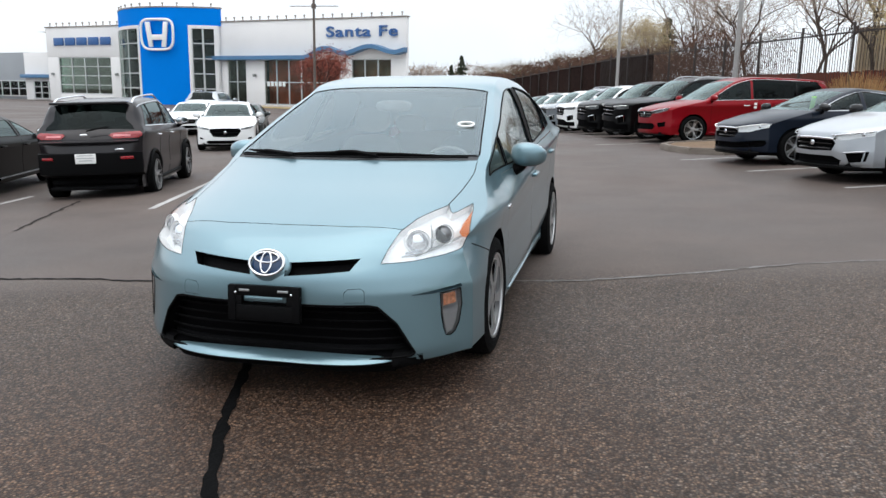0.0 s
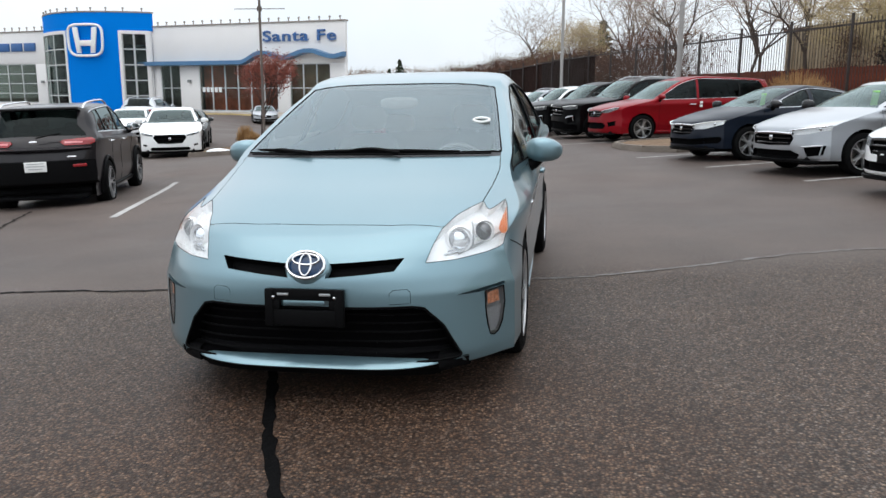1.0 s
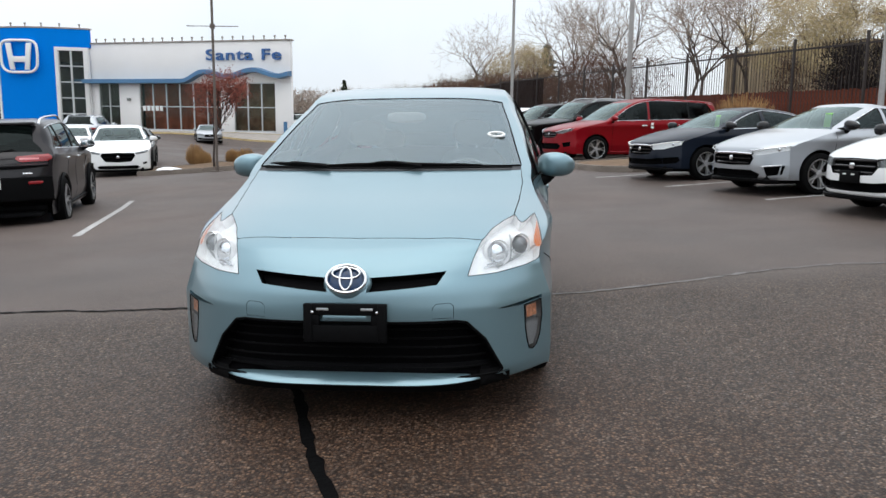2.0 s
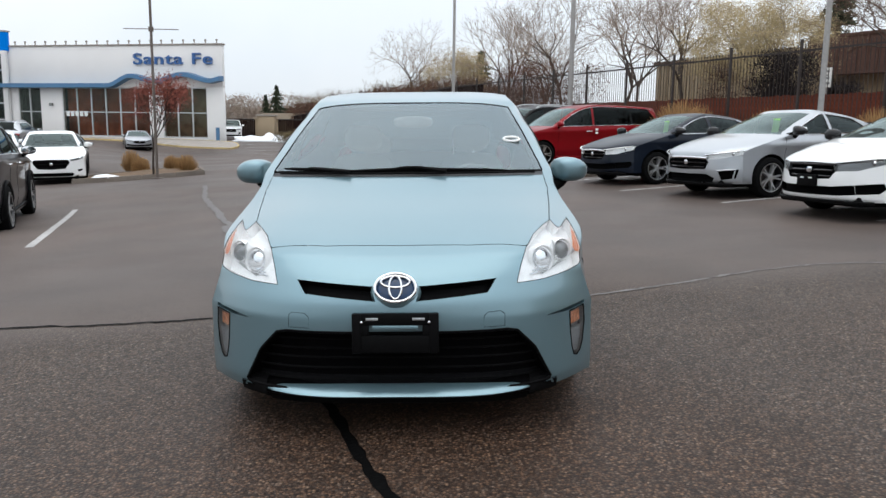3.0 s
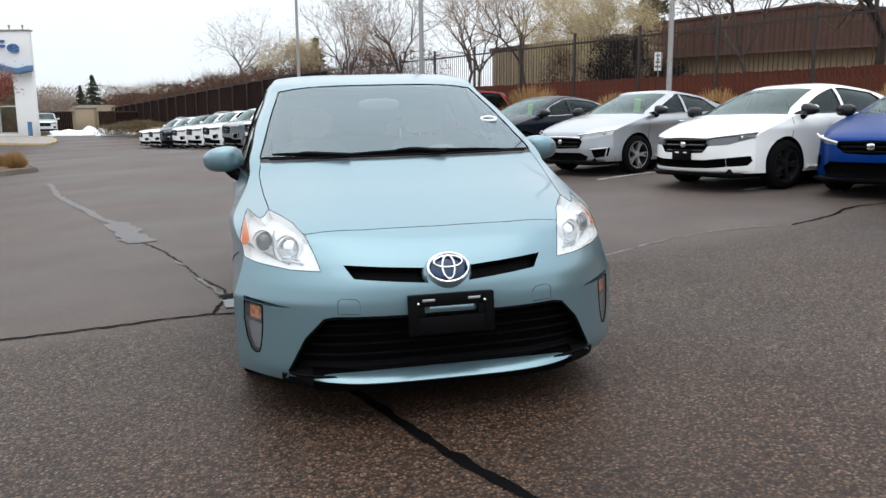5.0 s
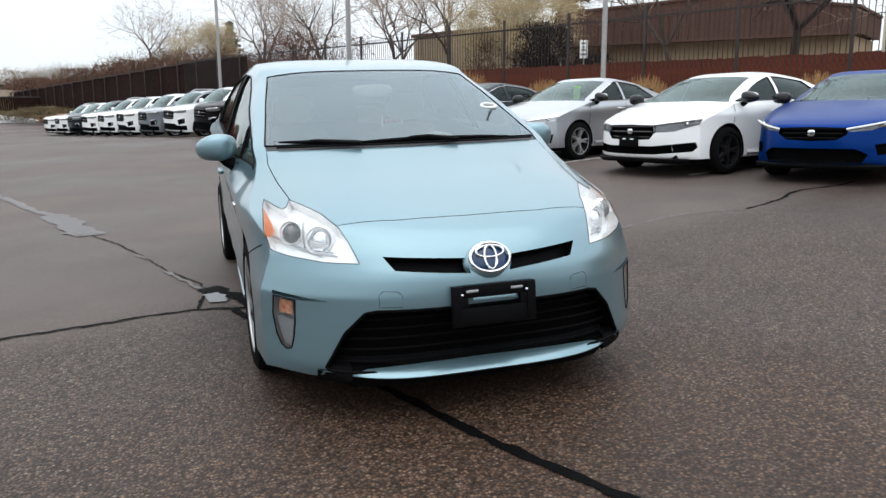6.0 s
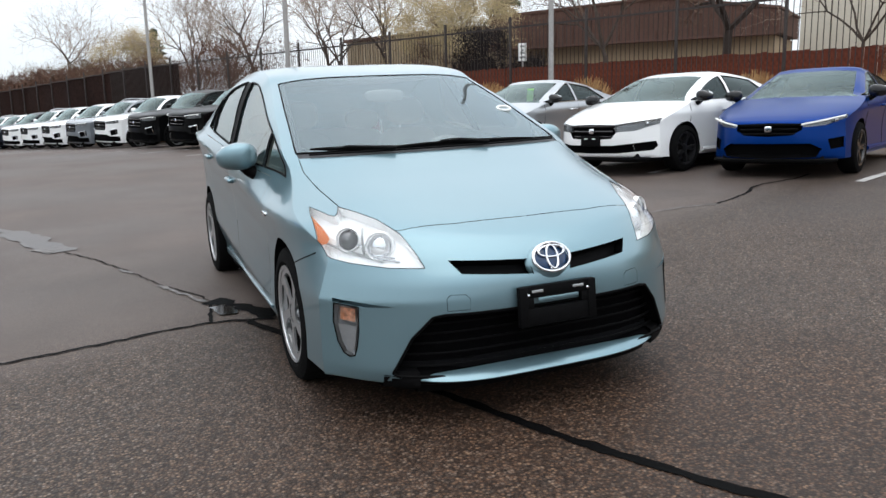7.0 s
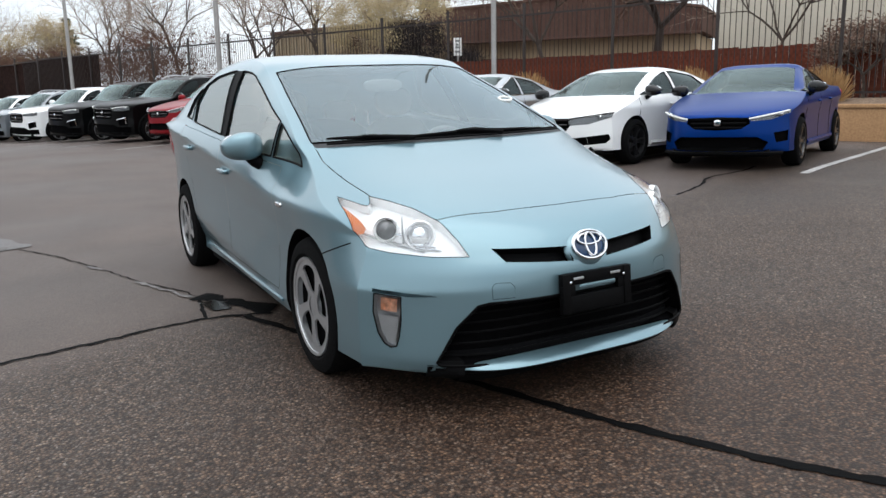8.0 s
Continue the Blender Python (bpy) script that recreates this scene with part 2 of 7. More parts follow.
def take(bm, faces, gap=0.0):
    """Lifts faces out of bm into a bmesh of their own, with an open joint of width gap round them."""
    if gap and faces:
        ring = bmesh.ops.inset_region(bm, faces=faces, thickness=gap, use_boundary=False, use_even_offset=False)["faces"]
        faces = [f for f in faces if f.is_valid]
        bmesh.ops.delete(bm, geom=ring, context="FACES_ONLY")
        faces = [f for f in faces if f.is_valid]
    own, made = bmesh.new(), {}
    for f in faces:
        vs = []
        for v in f.verts:
            if v not in made:
                made[v] = own.verts.new(v.co)
            vs.append(made[v])
        try:
            own.faces.new(vs)
        except ValueError:
            pass
    bmesh.ops.delete(bm, geom=faces, context="FACES")
    own.normal_update()
    return own


def flipped(bm):
    """The mirror image in x."""
    own = bm.copy()
    for v in own.verts:
        v.co.x = -v.co.x
    bmesh.ops.reverse_faces(own, faces=own.faces[:])
    return own


def both(bm):
    """A half and its mirror image, welded along the middle."""
    joined(bm, flipped(bm))
    bmesh.ops.remove_doubles(bm, verts=[v for v in bm.verts if abs(v.co.x) < 1e-4], dist=2e-4)
    return bm


def pushed(bm, d, solid=False):
    """A copy of a sheet, moved along its normals by d; solid joins the rims."""
    own = bm.copy()
    own.normal_update()
    rim = [(v, v.co.copy()) for v in own.verts if v.is_boundary] if solid else []
    edges = [e for e in own.edges if e.is_boundary] if solid else []
    pairs = [(e.verts[0], e.verts[1]) for e in edges]
    move = {v: v.normal * d for v in own.verts}
    twin = {v: own.verts.new(c) for v, c in rim}
    for v, w in move.items():
        v.co += w
    for a, b in pairs:
        own.faces.new((a, b, twin[b], twin[a]))
    return own


def rim_tube(src, r, sides=5, sx=1, keep=None):
    """A round seal that runs once round the edge of a sheet."""
    nxt = {}
    for e in src.edges:
        if e.is_boundary and (keep is None or keep(e)):
            a, b = e.verts
            nxt.setdefault(a, []).append(b)
            nxt.setdefault(b, []).append(a)
    ends = [v for v in nxt if len(nxt[v]) == 1]
    bm, left = bmesh.new(), set(nxt)
    while left:
        v = next((w for w in ends if w in left), None) or min(left, key=lambda w: w.index)
        line = [v]
        left.discard(v)
        while True:
            w = next((w for w in nxt[line[-1]] if w in left), None)
            if w is None:
                break
            line.append(w)
            left.discard(w)
        pts = [Vector((w.co.x * sx, w.co.y, w.co.z)) for w in line]
        pts = [p for i, p in enumerate(pts) if i == 0 or (p - pts[i - 1]).length > 1e-4]
        if len(pts) < 3:
            continue
        if line[0] in nxt[line[-1]]:
            pts.append(pts[0])
        tube(pts, r, sides, bm, False)
    return bm


def sheet(P):
    """A grid of points as a mesh; returns it with its faces by row and column."""
    bm = bmesh.new()
    vs = [[bm.verts.new(p) for p in row] for row in P]
    fs = {}
    for r in range(len(vs) - 1):
        for c in range(len(vs[0]) - 1):
            fs[r, c] = bm.faces.new((vs[r][c], vs[r][c + 1], vs[r + 1][c + 1], vs[r + 1][c]))
    bm.normal_update()
    return bm, fs


# ---- ground ----
GX, GZ = (-16, -9, -2.5, 2.0, 5.5, 16), (-0.5, -0.42, -0.05, 0.04, 0.23, 0.25)


def gz(x, y):
    """Height of the gently sloping ground."""
    near = sum(float(np.interp(x + o, GX, GZ)) for o in (-0.9, -0.3, 0.3, 0.9)) / 4
    far = 0.02 * max(-16, min(16, x))
    u = max(0, min(1, (y - 18) / 20))
    dip = 0.10 * math.exp(-(((x + 7.9) / 3.2) ** 2) - ((y - 13.6) / 3.5) ** 2)
    dip += 0.28 * math.exp(-(((x + 14) / 6) ** 2) - ((y - 29) / 9) ** 2)
    # the aisle falls away along the far part of the parked row
    s, n = 0.957 * y - 0.29 * x, 0.957 * x + 0.29 * y
    v = max(0, min(1, (n + 6) / 9))
    dip += v * v * (3 - 2 * v) * float(np.interp(s, (23, 27, 52, 58, 70), (0, 0.06, 0.74, 0.74, 0)))
    return far + (1 - u * u * (3 - 2 * u)) * (near - far) - dip


ASPH = shader("asphalt", (0.06, 0.055, 0.05), 0.8)
xs = sorted(set([*range(-400, 401, 40), *range(-40, 41, 1)]))
ys = sorted(set([*range(-400, 801, 40), *range(-20, 81, 1)]))
me = bpy.data.meshes.new("ground")
me.from_pydata([(x, y, gz(x, y)) for y in ys for x in xs], [], [(i + j * len(xs), i + 1 + j * len(xs), i + 1 + (j + 1) * len(xs), i + (j + 1) * len(xs)) for j in range(len(ys) - 1) for i in range(len(xs) - 1)])
me.materials.append(ASPH)
tagged(new("ground", me), "wet dark asphalt of a sloping car park", "asphalt", kind="structure")


# ---- cars: x across, y from the front axle to the rear, z up from the ground ----
class Shell:
    """A car's skin: a strip that runs over the nose, hood, roof and tail, and a side that hangs from its edge."""

    def __init__(self, rows, wide, belt, tumble, front, rear, first, last, sill=0.19, dens=5, cols=18, down=16, glass=0.885, taper=0.045, corner=0.015, low=0.05, bend=0.42, lean=0.0, rim=None, crease=None):
        self.rim, self.crease = rim, crease
        self.taper, self.corner, self.low, self.bend, self.lean = taper, corner, low, bend, lean
        self.rows = np.array(rows, float)
        s = np.arange(len(rows))
        self.curve = [pchip(s, self.rows[:, c]) for c in range(6)]
        self.wide, self.belt, self.tumble, self.front, self.rear, self.sill = wide, belt, tumble, front, rear, sill
        self.lower = pchip([0.15, 0.30, 0.45, 0.62, 0.80, 0.92, 1.0], [0.915, 0.955, 0.98, 1.0, 0.997, 0.985, 0.955])
        self.s = np.unique(np.round(np.concatenate([np.linspace(k, k + 1, dens + 1) for k in range(len(rows) - 1)]), 4))
        self.a = np.unique(np.append(np.sin(np.linspace(0, math.pi / 2, cols)), glass))
        us = [u for u in self.s if first <= u <= last]
        self.ye = np.array([float(self.curve[2](u)) for u in us])
        self.ze = np.array([float(self.curve[3](u)) for u in us])
        self.top, self.top_faces = sheet([[self.point(u, v) for v in self.a] for u in self.s])
        grid = []
        for v in np.linspace(1, 0, down):
            if crease:
                z = np.array([self.level(y, e, v) for y, e in zip(self.ye, self.ze)])
            else:
                z = self.ze + (sill - self.ze) * v
            grid.append([(self.half(y, q), y, q) for y, q in zip(self.ye, z)])
        self.side, _ = sheet(grid)

    def level(self, y, top, v):
        """Height on the side at the share v from its top to the sill; rows run along the belt and the crease."""
        b = min(self.belt(y), self.sill + (top - self.sill) * 0.82)
        c = min(self.crease(y), self.sill + (b - self.sill) * 0.80)
        return float(np.interp(v, (0, 0.30, 0.52, 1), (top, b, c, self.sill)))

    def creased(self, y, z):
        """Half the width of a side that leans in over a crease and falls away below it."""
        b, c = self.belt(y), self.crease(y)
        if z >= c:
            f = min(1.0, (z - c) / (b - c))
            x = self.wide - 0.046 * (0.65 * f + 0.35 * f * f)
        else:
            f = min(1.0, max(0.25, (y + 0.45) / 0.6))
            x = self.wide - f * float(np.interp(c - z, (0, 0.05, 0.16, 0.32, 0.46, 0.52, 0.60, 0.70), (0, 0.015, 0.034, 0.042, 0.038, 0.036, 0.055, 0.09)))
        w = min(1.0, max(0.0, (y - 0.05) / 0.30))
        w *= w * (3 - 2 * w)
        x -= (1 - w) * max(0.0, z - b) * self.tumble
        a, k = min(1.0, max(0.0, (min(z, b + 0.02) - 0.72) / 0.20)), min(1.0, max(0.0, (0.80 - y) / 0.55))
        x -= self.lean * a * a * (3 - 2 * a) * k * k * (3 - 2 * k)
        if z > b and w > 0:
            # above the belt the side runs up to the roof rail and rolls over into it
            e = max(self.edge(y), b + 0.03)
            f = min(1.0, (z - b) / (e - b))
            x -= w * (x - float(self.rim(y))) * (0.72 * f + 0.28 * f ** 5)
        return x

    def half(self, y, z):
        """Half the width at y and z."""
        if self.crease:
            return self.tucked(y, z, self.creased(y, z))
        b = self.belt(y)
        x = self.wide * float(self.lower(min(z, b) / b))
        x -= max(0.0, z - b) * self.tumble
        # the cabin narrows towards the windshield
        x -= self.taper * min(1.0, max(0.0, (2.0 - y) / 1.0)) * min(1.0, max(0.0, (z - b) / 0.30))
        # the front wings lean in towards the hood
        a, w = min(1.0, max(0.0, (z - 0.70) / 0.22)), min(1.0, max(0.0, (1.0 - y) / 0.55))
        x -= self.lean * a * a * (3 - 2 * a) * w * w * (3 - 2 * w)
        return self.tucked(y, z, x)

    def tucked(self, y, z, x):
        """The width drawn in towards both ends."""
        t = max(0.0, (self.front + 1.05 - y) / 0.60)
        u = max(0.0, (y - self.rear + 0.85) / 0.6)
        k = self.low + self.corner * min(1.0, max(0.0, (z - self.bend) / 0.2))
        return x - k * t * t - 0.06 * u * u

    def point(self, u, v):
        yc, zc, ye, ze, p, q = (float(c(u)) for c in self.curve)
        return (v * self.half(ye, ze), yc + (ye - yc) * v**p, zc + (ze - zc) * v**q)

    def edge(self, y):
        """Height of the edge between top and side."""
        return float(np.interp(y, self.ye, self.ze))

    def region(self, s0, s1, a0=0.0, a1=1.0):
        out = []
        for (r, c), f in self.top_faces.items():
            u, v = (self.s[r] + self.s[r + 1]) / 2, (self.a[c] + self.a[c + 1]) / 2
            if f.is_valid and s0 < u < s1 and a0 < v < a1:
                out.append(f)
        return out

    def window(self, y0, y1, low, rise=0.0, gap=0.055, slant0=0.0, slant1=0.0):
        """The outline of a side window between y0 and y1, that follows the roof edge."""
        base = [(y0, self.belt(y0) + low), (y1, self.belt(y1) + low + rise)]
        ts = np.linspace(y1 - slant1, y0 + slant0, 9)
        top = [(float(t), self.edge(float(t)) - gap) for t in ts]
        top = [p for p in top if p[1] > self.belt(p[0]) + low + 0.02]
        return base + top


def cover(bm, R, h, n):
    """A wheel face with n round-cornered openings between broad spokes."""

    def at(r, t):
        return (h * (0.78 + 0.10 * (r / R)), r * math.cos(t), r * math.sin(t))

    half, m = math.pi / n, 8
    for k in range(n):
        mid = 2 * half * k + 0.3
        outer, inner = [], []
        for side in range(4):
            for i in range(m):
                f = i / m
                if side == 0:
                    r, t, r2, t2 = R * 0.22, half * (2 * f - 1), 0.31, 2 * f - 1
                elif side == 1:
                    r, t, r2, t2 = R * (0.22 + 0.78 * f), half, 0.31 + 0.58 * f, 1
                elif side == 2:
                    r, t, r2, t2 = R, half * (1 - 2 * f), 0.89, 1 - 2 * f
                else:
                    r, t, r2, t2 = R * (1 - 0.78 * f), -half, 0.89 - 0.58 * f, -1
                g = (r2 - 0.60) / 0.29
                # rounds the corners of the opening
                q = (abs(g) ** 5 + abs(t2) ** 5) ** (-0.2)
                r2, t2 = 0.60 + 0.29 * g * q, t2 * q
                wide_t = half * (0.70 + 0.06 * g)
                outer.append(at(r, mid + t))
                inner.append(at(R * r2, mid + t2 * wide_t + 0.10 * g))
        vo, vi = [bm.verts.new(p) for p in outer], [bm.verts.new(p) for p in inner]
        vb = [bm.verts.new((p[0] - 0.010, p[1], p[2])) for p in inner]
        c = len(vo)
        for i in range(c):
            j = (i + 1) % c
            bm.faces.new((vo[i], vo[j], vi[j], vi[i]))
            bm.faces.new((vi[i], vi[j], vb[j], vb[i]))


def wheel(parent, at, radius=0.315, width=0.2, rim_r=0.20, spokes=5, alloy=RIM, fork=False, flat=0.34, holes=False):
    """A road wheel, its face towards +x: tyre, rim with spokes, brake disc."""
    w = new("wheel")
    w.parent, w.matrix_local = parent, at
    h = width / 2
    prof = [(rim_r, -h * 0.8), (rim_r + 0.02, -h), (radius * 0.86, -h), (radius - 0.012, -h * 0.86), (radius, -h * 0.6), (radius, h * 0.6), (radius - 0.012, h * 0.86), (radius * 0.86, h), (rim_r + 0.02, h), (rim_r, h * 0.8)]
    part("tyre", lathe(prof, 48), RUBBER, w)
    bm = lathe([(rim_r + 0.004, h * 0.86), (rim_r + 0.002, h * 0.95), (rim_r - 0.012, h * 0.92), (rim_r - 0.02, h * 0.6), (rim_r - 0.025, -h * 0.8)], 48)
    if not holes:
        part("rim_dish", bm, RIMDARK, w, "dark rim behind bright spokes" if alloy is RIM else "")
        bm = lathe([(rim_r + 0.006, h * 0.88), (rim_r + 0.003, h * 0.965), (rim_r - 0.008, h * 0.94)], 48)
    lathe([(0.001, h * 0.80), (0.03, h * 0.80), (0.055, h * 0.74), (0.06, h * 0.5)], 24, bm)
    if holes:
        cover(bm, rim_r - 0.010, h, spokes)
    for k in range(0 if holes else spokes):
        ang = 2 * math.pi * k / spokes
        for off in ((-0.16, 0.16) if fork else (0.0,)):
            c, s = math.cos(ang + off), math.sin(ang + off)
            c0, s0 = math.cos(ang + off * 0.3), math.sin(ang + off * 0.3)
            w0, w1 = (0.018, 0.013) if fork else (0.036, rim_r * flat * 0.55)
            quad = []
            for r, cc, ss, hw, x in ((0.045, c0, s0, w0, h * 0.74), (rim_r * 0.62, (c + c0) / 2, (s + s0) / 2, (w0 + w1) / 2 * 0.85, h * 0.80), (rim_r - 0.012, c, s, w1, h * 0.86)):
                n = math.hypot(cc, ss)
                cc, ss = cc / n, ss / n
                quad.append([bm.verts.new((xx, r * cc - e * hw * ss, r * ss + e * hw * cc)) for e, xx in ((-1, x - 0.05), (-0.75, x), (0.75, x), (1, x - 0.05))])
            for q0, q1 in zip(quad, quad[1:]):
                for i in range(3):
                    bm.faces.new((q0[i], q0[i + 1], q1[i + 1], q1[i]))
    bmesh.ops.recalc_face_normals(bm, faces=bm.faces[:])
    part("rim", bm, alloy, w, smooth=35)
    # behind a holed face a black disc paints the wheel's inner shade, else a brake
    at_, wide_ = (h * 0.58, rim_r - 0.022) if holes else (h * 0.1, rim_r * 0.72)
    part("brake_or_shade_disc", lathe([(0.001, at_), (wide_, at_), (wide_, at_ - 0.02)], 32), MOUTH if holes else DISC, w)
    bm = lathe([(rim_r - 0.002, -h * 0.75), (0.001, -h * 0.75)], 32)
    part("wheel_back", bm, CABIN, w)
    return w


def wheels(car, sh, base, track, **kw):
    """Four wheels and the dark wells they stand in."""
    for y in (0.0, base):
        for sx in (1, -1):
            r = kw.get("radius", 0.315)
            wheel(car, pose(sx * track, y, r - 0.004, 0, 0, 0 if sx > 0 else 180), **kw)


def arches(sh, base, radius, zc):
    """Cuts the wheel openings out of the side."""
    for y in (0.0, base):
        ts = np.linspace(-0.5, math.pi + 0.5, 26)
        poly = [(y + radius * math.cos(t), zc + radius * math.sin(t)) for t in ts]
        poly[0] = (poly[0][0], 0.05)
        poly[-1] = (poly[-1][0], 0.05)
        take(sh.side, carve(sh.side, poly, 1, 2)).free()


def wells(car, sh, base, radius, zc):
    for y in (0.0, base):
        bm = bmesh.new()
        ts = np.linspace(-0.45, math.pi + 0.45, 27)
        rows = []
        for t in ts:
            q = (y + (radius + 0.002) * math.cos(t), max(sh.sill, zc + (radius + 0.002) * math.sin(t)))
            x = sh.half(*q)
            rows.append([bm.verts.new((xx, q[0], q[1])) for xx in (x - 0.001, x - 0.02, x - 0.32)])
        for r0, r1 in zip(rows, rows[1:]):
            for i in range(2):
                bm.faces.new((r0[i], r0[i + 1], r1[i + 1], r1[i]))
        bm.faces.new([r[2] for r in rows])
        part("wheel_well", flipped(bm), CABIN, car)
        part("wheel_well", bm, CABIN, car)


def underside(car, sh, y0, y1, w, low=0.145):
    part("underbody", bevelled(-w, w, y0, y1, low, 0.27, 0.03), CABIN, car)


def seat(parent, x, y, z, mat=FABRIC):
    st = new("front_seat")
    st.parent, st.matrix_local = parent, pose(x, y, z)
    part("cushion", ellipsoid(0, 0.0, 0.1, 0.25, 0.27, 0.1, 4), mat, st)
    bm = ellipsoid(0, 0, 0.32, 0.24, 0.08, 0.33, 4)
    bm.transform(pose(0, 0.3, 0.1, -18))
    part("backrest", bm, mat, st)
    bm = ellipsoid(0, 0, 0, 0.13, 0.055, 0.09, 3)
    bm.transform(pose(0, 0.50, 0.83, -14))
    part("headrest", bm, mat, st)
    return st


def cabin(car, sh, dash_y, dash_z, floor_y1, w, mat=FABRIC, seat_y=1.05, seat_z=0.36, wheel_side=1):
    """What shows through the glass: dash, steering wheel, seats and rear bench."""
    part("cabin_floor", bevelled(-w, w, dash_y, floor_y1, 0.28, 0.36, 0.02), CABIN, car)
    bm = ellipsoid(0, dash_y + 0.28, dash_z - 0.2, w, 0.3, 0.19, 5, u=24, v=12)
    part("dashboard", bm, DASH, car)
    for x in (-0.37, 0.37):
        seat(car, x, seat_y, seat_z, mat)
    bm = ellipsoid(0, seat_y + 1.0, seat_z + 0.12, w - 0.1, 0.27, 0.11, 5)
    joined(bm, (lambda b: (b.transform(pose(0, seat_y + 1.32, seat_z + 0.12, -22)), b)[1])(ellipsoid(0, 0, 0.3, w - 0.1, 0.08, 0.32, 5)))
    part("rear_bench", bm, mat, car)
    for x in (-0.38, 0.38):
        part("rear_headrest", ellipsoid(x, seat_y + 1.52, seat_z + 0.76, 0.13, 0.05, 0.075, 3), mat, car)
    sw = new("steering_wheel")
    sw.parent, sw.matrix_local = car, pose(0.37 * wheel_side, dash_y + 0.60, dash_z - 0.13, 65)
    bm = bmesh.new()
    ring = [(0.18 * math.cos(t), 0.18 * math.sin(t), 0) for t in np.linspace(0, 2 * math.pi, 33)]
    part("wheel_ring", tube(ring, 0.016, 8), DASH, sw)
    part("hub", ellipsoid(0, 0, -0.01, 0.075, 0.065, 0.03, 3), DASH, sw)
    for a in (0, math.pi, 1.5 * math.pi):
        part("spoke", tube([(0.05 * math.cos(a), 0.05 * math.sin(a), -0.01), (0.175 * math.cos(a), 0.175 * math.sin(a), 0)], 0.014, 6), DASH, sw)


def mirror(car, sh, y, z, sx, mat, x=None, size=(0.115, 0.075, 0.078), fold=0.0):
    """A door mirror on its arm."""
    x0 = sh.half(y, z - 0.06)
    x = x or x0 + 0.13
    mr = new("door_mirror")
    mr.parent, mr.matrix_local = car, pose(sx * x, y, z, 0, 0, sx * -fold)
    own = ellipsoid(0, 0, 0, size[0], size[1], size[2], 3.0, u=28, v=18)
    for v in own.verts:
        if v.co.y > 0.035:
            v.co.y = 0.035
        t = v.co.x * sx / size[0]
        v.co.z *= 1 - (0.34 if v.co.z > 0 else 0.10) * max(0, t + 0.3) ** 2
        v.co.y += 0.03 * t * t
    part("housing", own, mat, mr)
    own = ellipsoid(0, 0.042, 0, size[0] * 0.88, 0.004, size[2] * 0.82, 3)
    for v in own.verts:
        v.co.y += 0.03 * (v.co.x / size[0]) ** 2
    part("mirror_glass", own, CHROME, mr)
    own = tube([(-sx * (x - x0 + 0.01), 0.03, -size[2] - 0.03), (-sx * (x - x0) * 0.55, 0.02, -size[2] - 0.005), (-sx * 0.03, 0.01, -size[2] * 0.7)], [0.04, 0.03, 0.028], 10)
    part("arm", own, BLACK, mr)
    return mr


def handle(car, sh, y, z, sx, mat):
    x = sh.half(y, z)
    bm = ellipsoid(0, 0, 0, 0.014, 0.095, 0.016, 3)
    bm.transform(pose(sx * (x + 0.022), y, z))
    for dy in (-0.075, 0.075):
        joined(bm, ellipsoid(sx * (x + 0.006), y + dy, z, 0.02, 0.018, 0.014, 3))
    part("door_handle", bm, mat, car)


def side_normals(ob, sh):
    """Gives a side panel the normals of the smooth side, so that joints cut into it do not dent its gloss."""
    me = ob.data
    own = [tuple(v.normal) for v in me.vertices]
    out = []
    for v, n in zip(me.vertices, own):
        x, y, z = v.co
        if -0.30 < y < 3.0 and sh.sill + 0.02 < z < sh.edge(y) - 0.05 and abs(abs(x) - sh.half(y, z)) < 0.004:
            e = 0.012
            n = Vector((1, -(sh.half(y + e, z) - sh.half(y - e, z)) / (2 * e), -(sh.half(y, z + e) - sh.half(y, z - e)) / (2 * e))).normalized()
            n = (math.copysign(n.x, x), n.y, n.z)
        out.append(n)
    me.normals_split_custom_set_from_vertices(out)
    return ob


# ---- the aqua hatchback in the middle of the aisle ----
NOSE = [
    (-0.80, 0.180, -0.55, 0.192, 4.2, 2.0),
    (-0.875, 0.172, -0.55, 0.200, 4.2, 2.0),
    (-0.900, 0.212, -0.55, 0.232, 4.2, 2.0),
    (-0.925, 0.330, -0.55, 0.340, 3.6, 2.0),
    (-0.942, 0.470, -0.55, 0.460, 3.1, 2.0),
    (-0.935, 0.560, -0.55, 0.555, 3.0, 2.0),
    (-0.892, 0.640, -0.55, 0.640, 2.9, 2.2),
    (-0.822, 0.707, -0.48, 0.700, 3.3, 2.5),
    (-0.712, 0.765, -0.36, 0.750, 4.2, 3.0),
    (-0.470, 0.852, -0.17, 0.806, 4.2, 3.4),
    (-0.230, 0.930, 0.05, 0.912, 3.2, 3.6),
    (-0.030, 1.006, 0.215, 0.995, 2.6, 3.6),
    (0.26, 1.122, 0.46, 1.108, 2.3, 3.2),
    (0.62, 1.260, 0.76, 1.235, 2.1, 3.0),
]
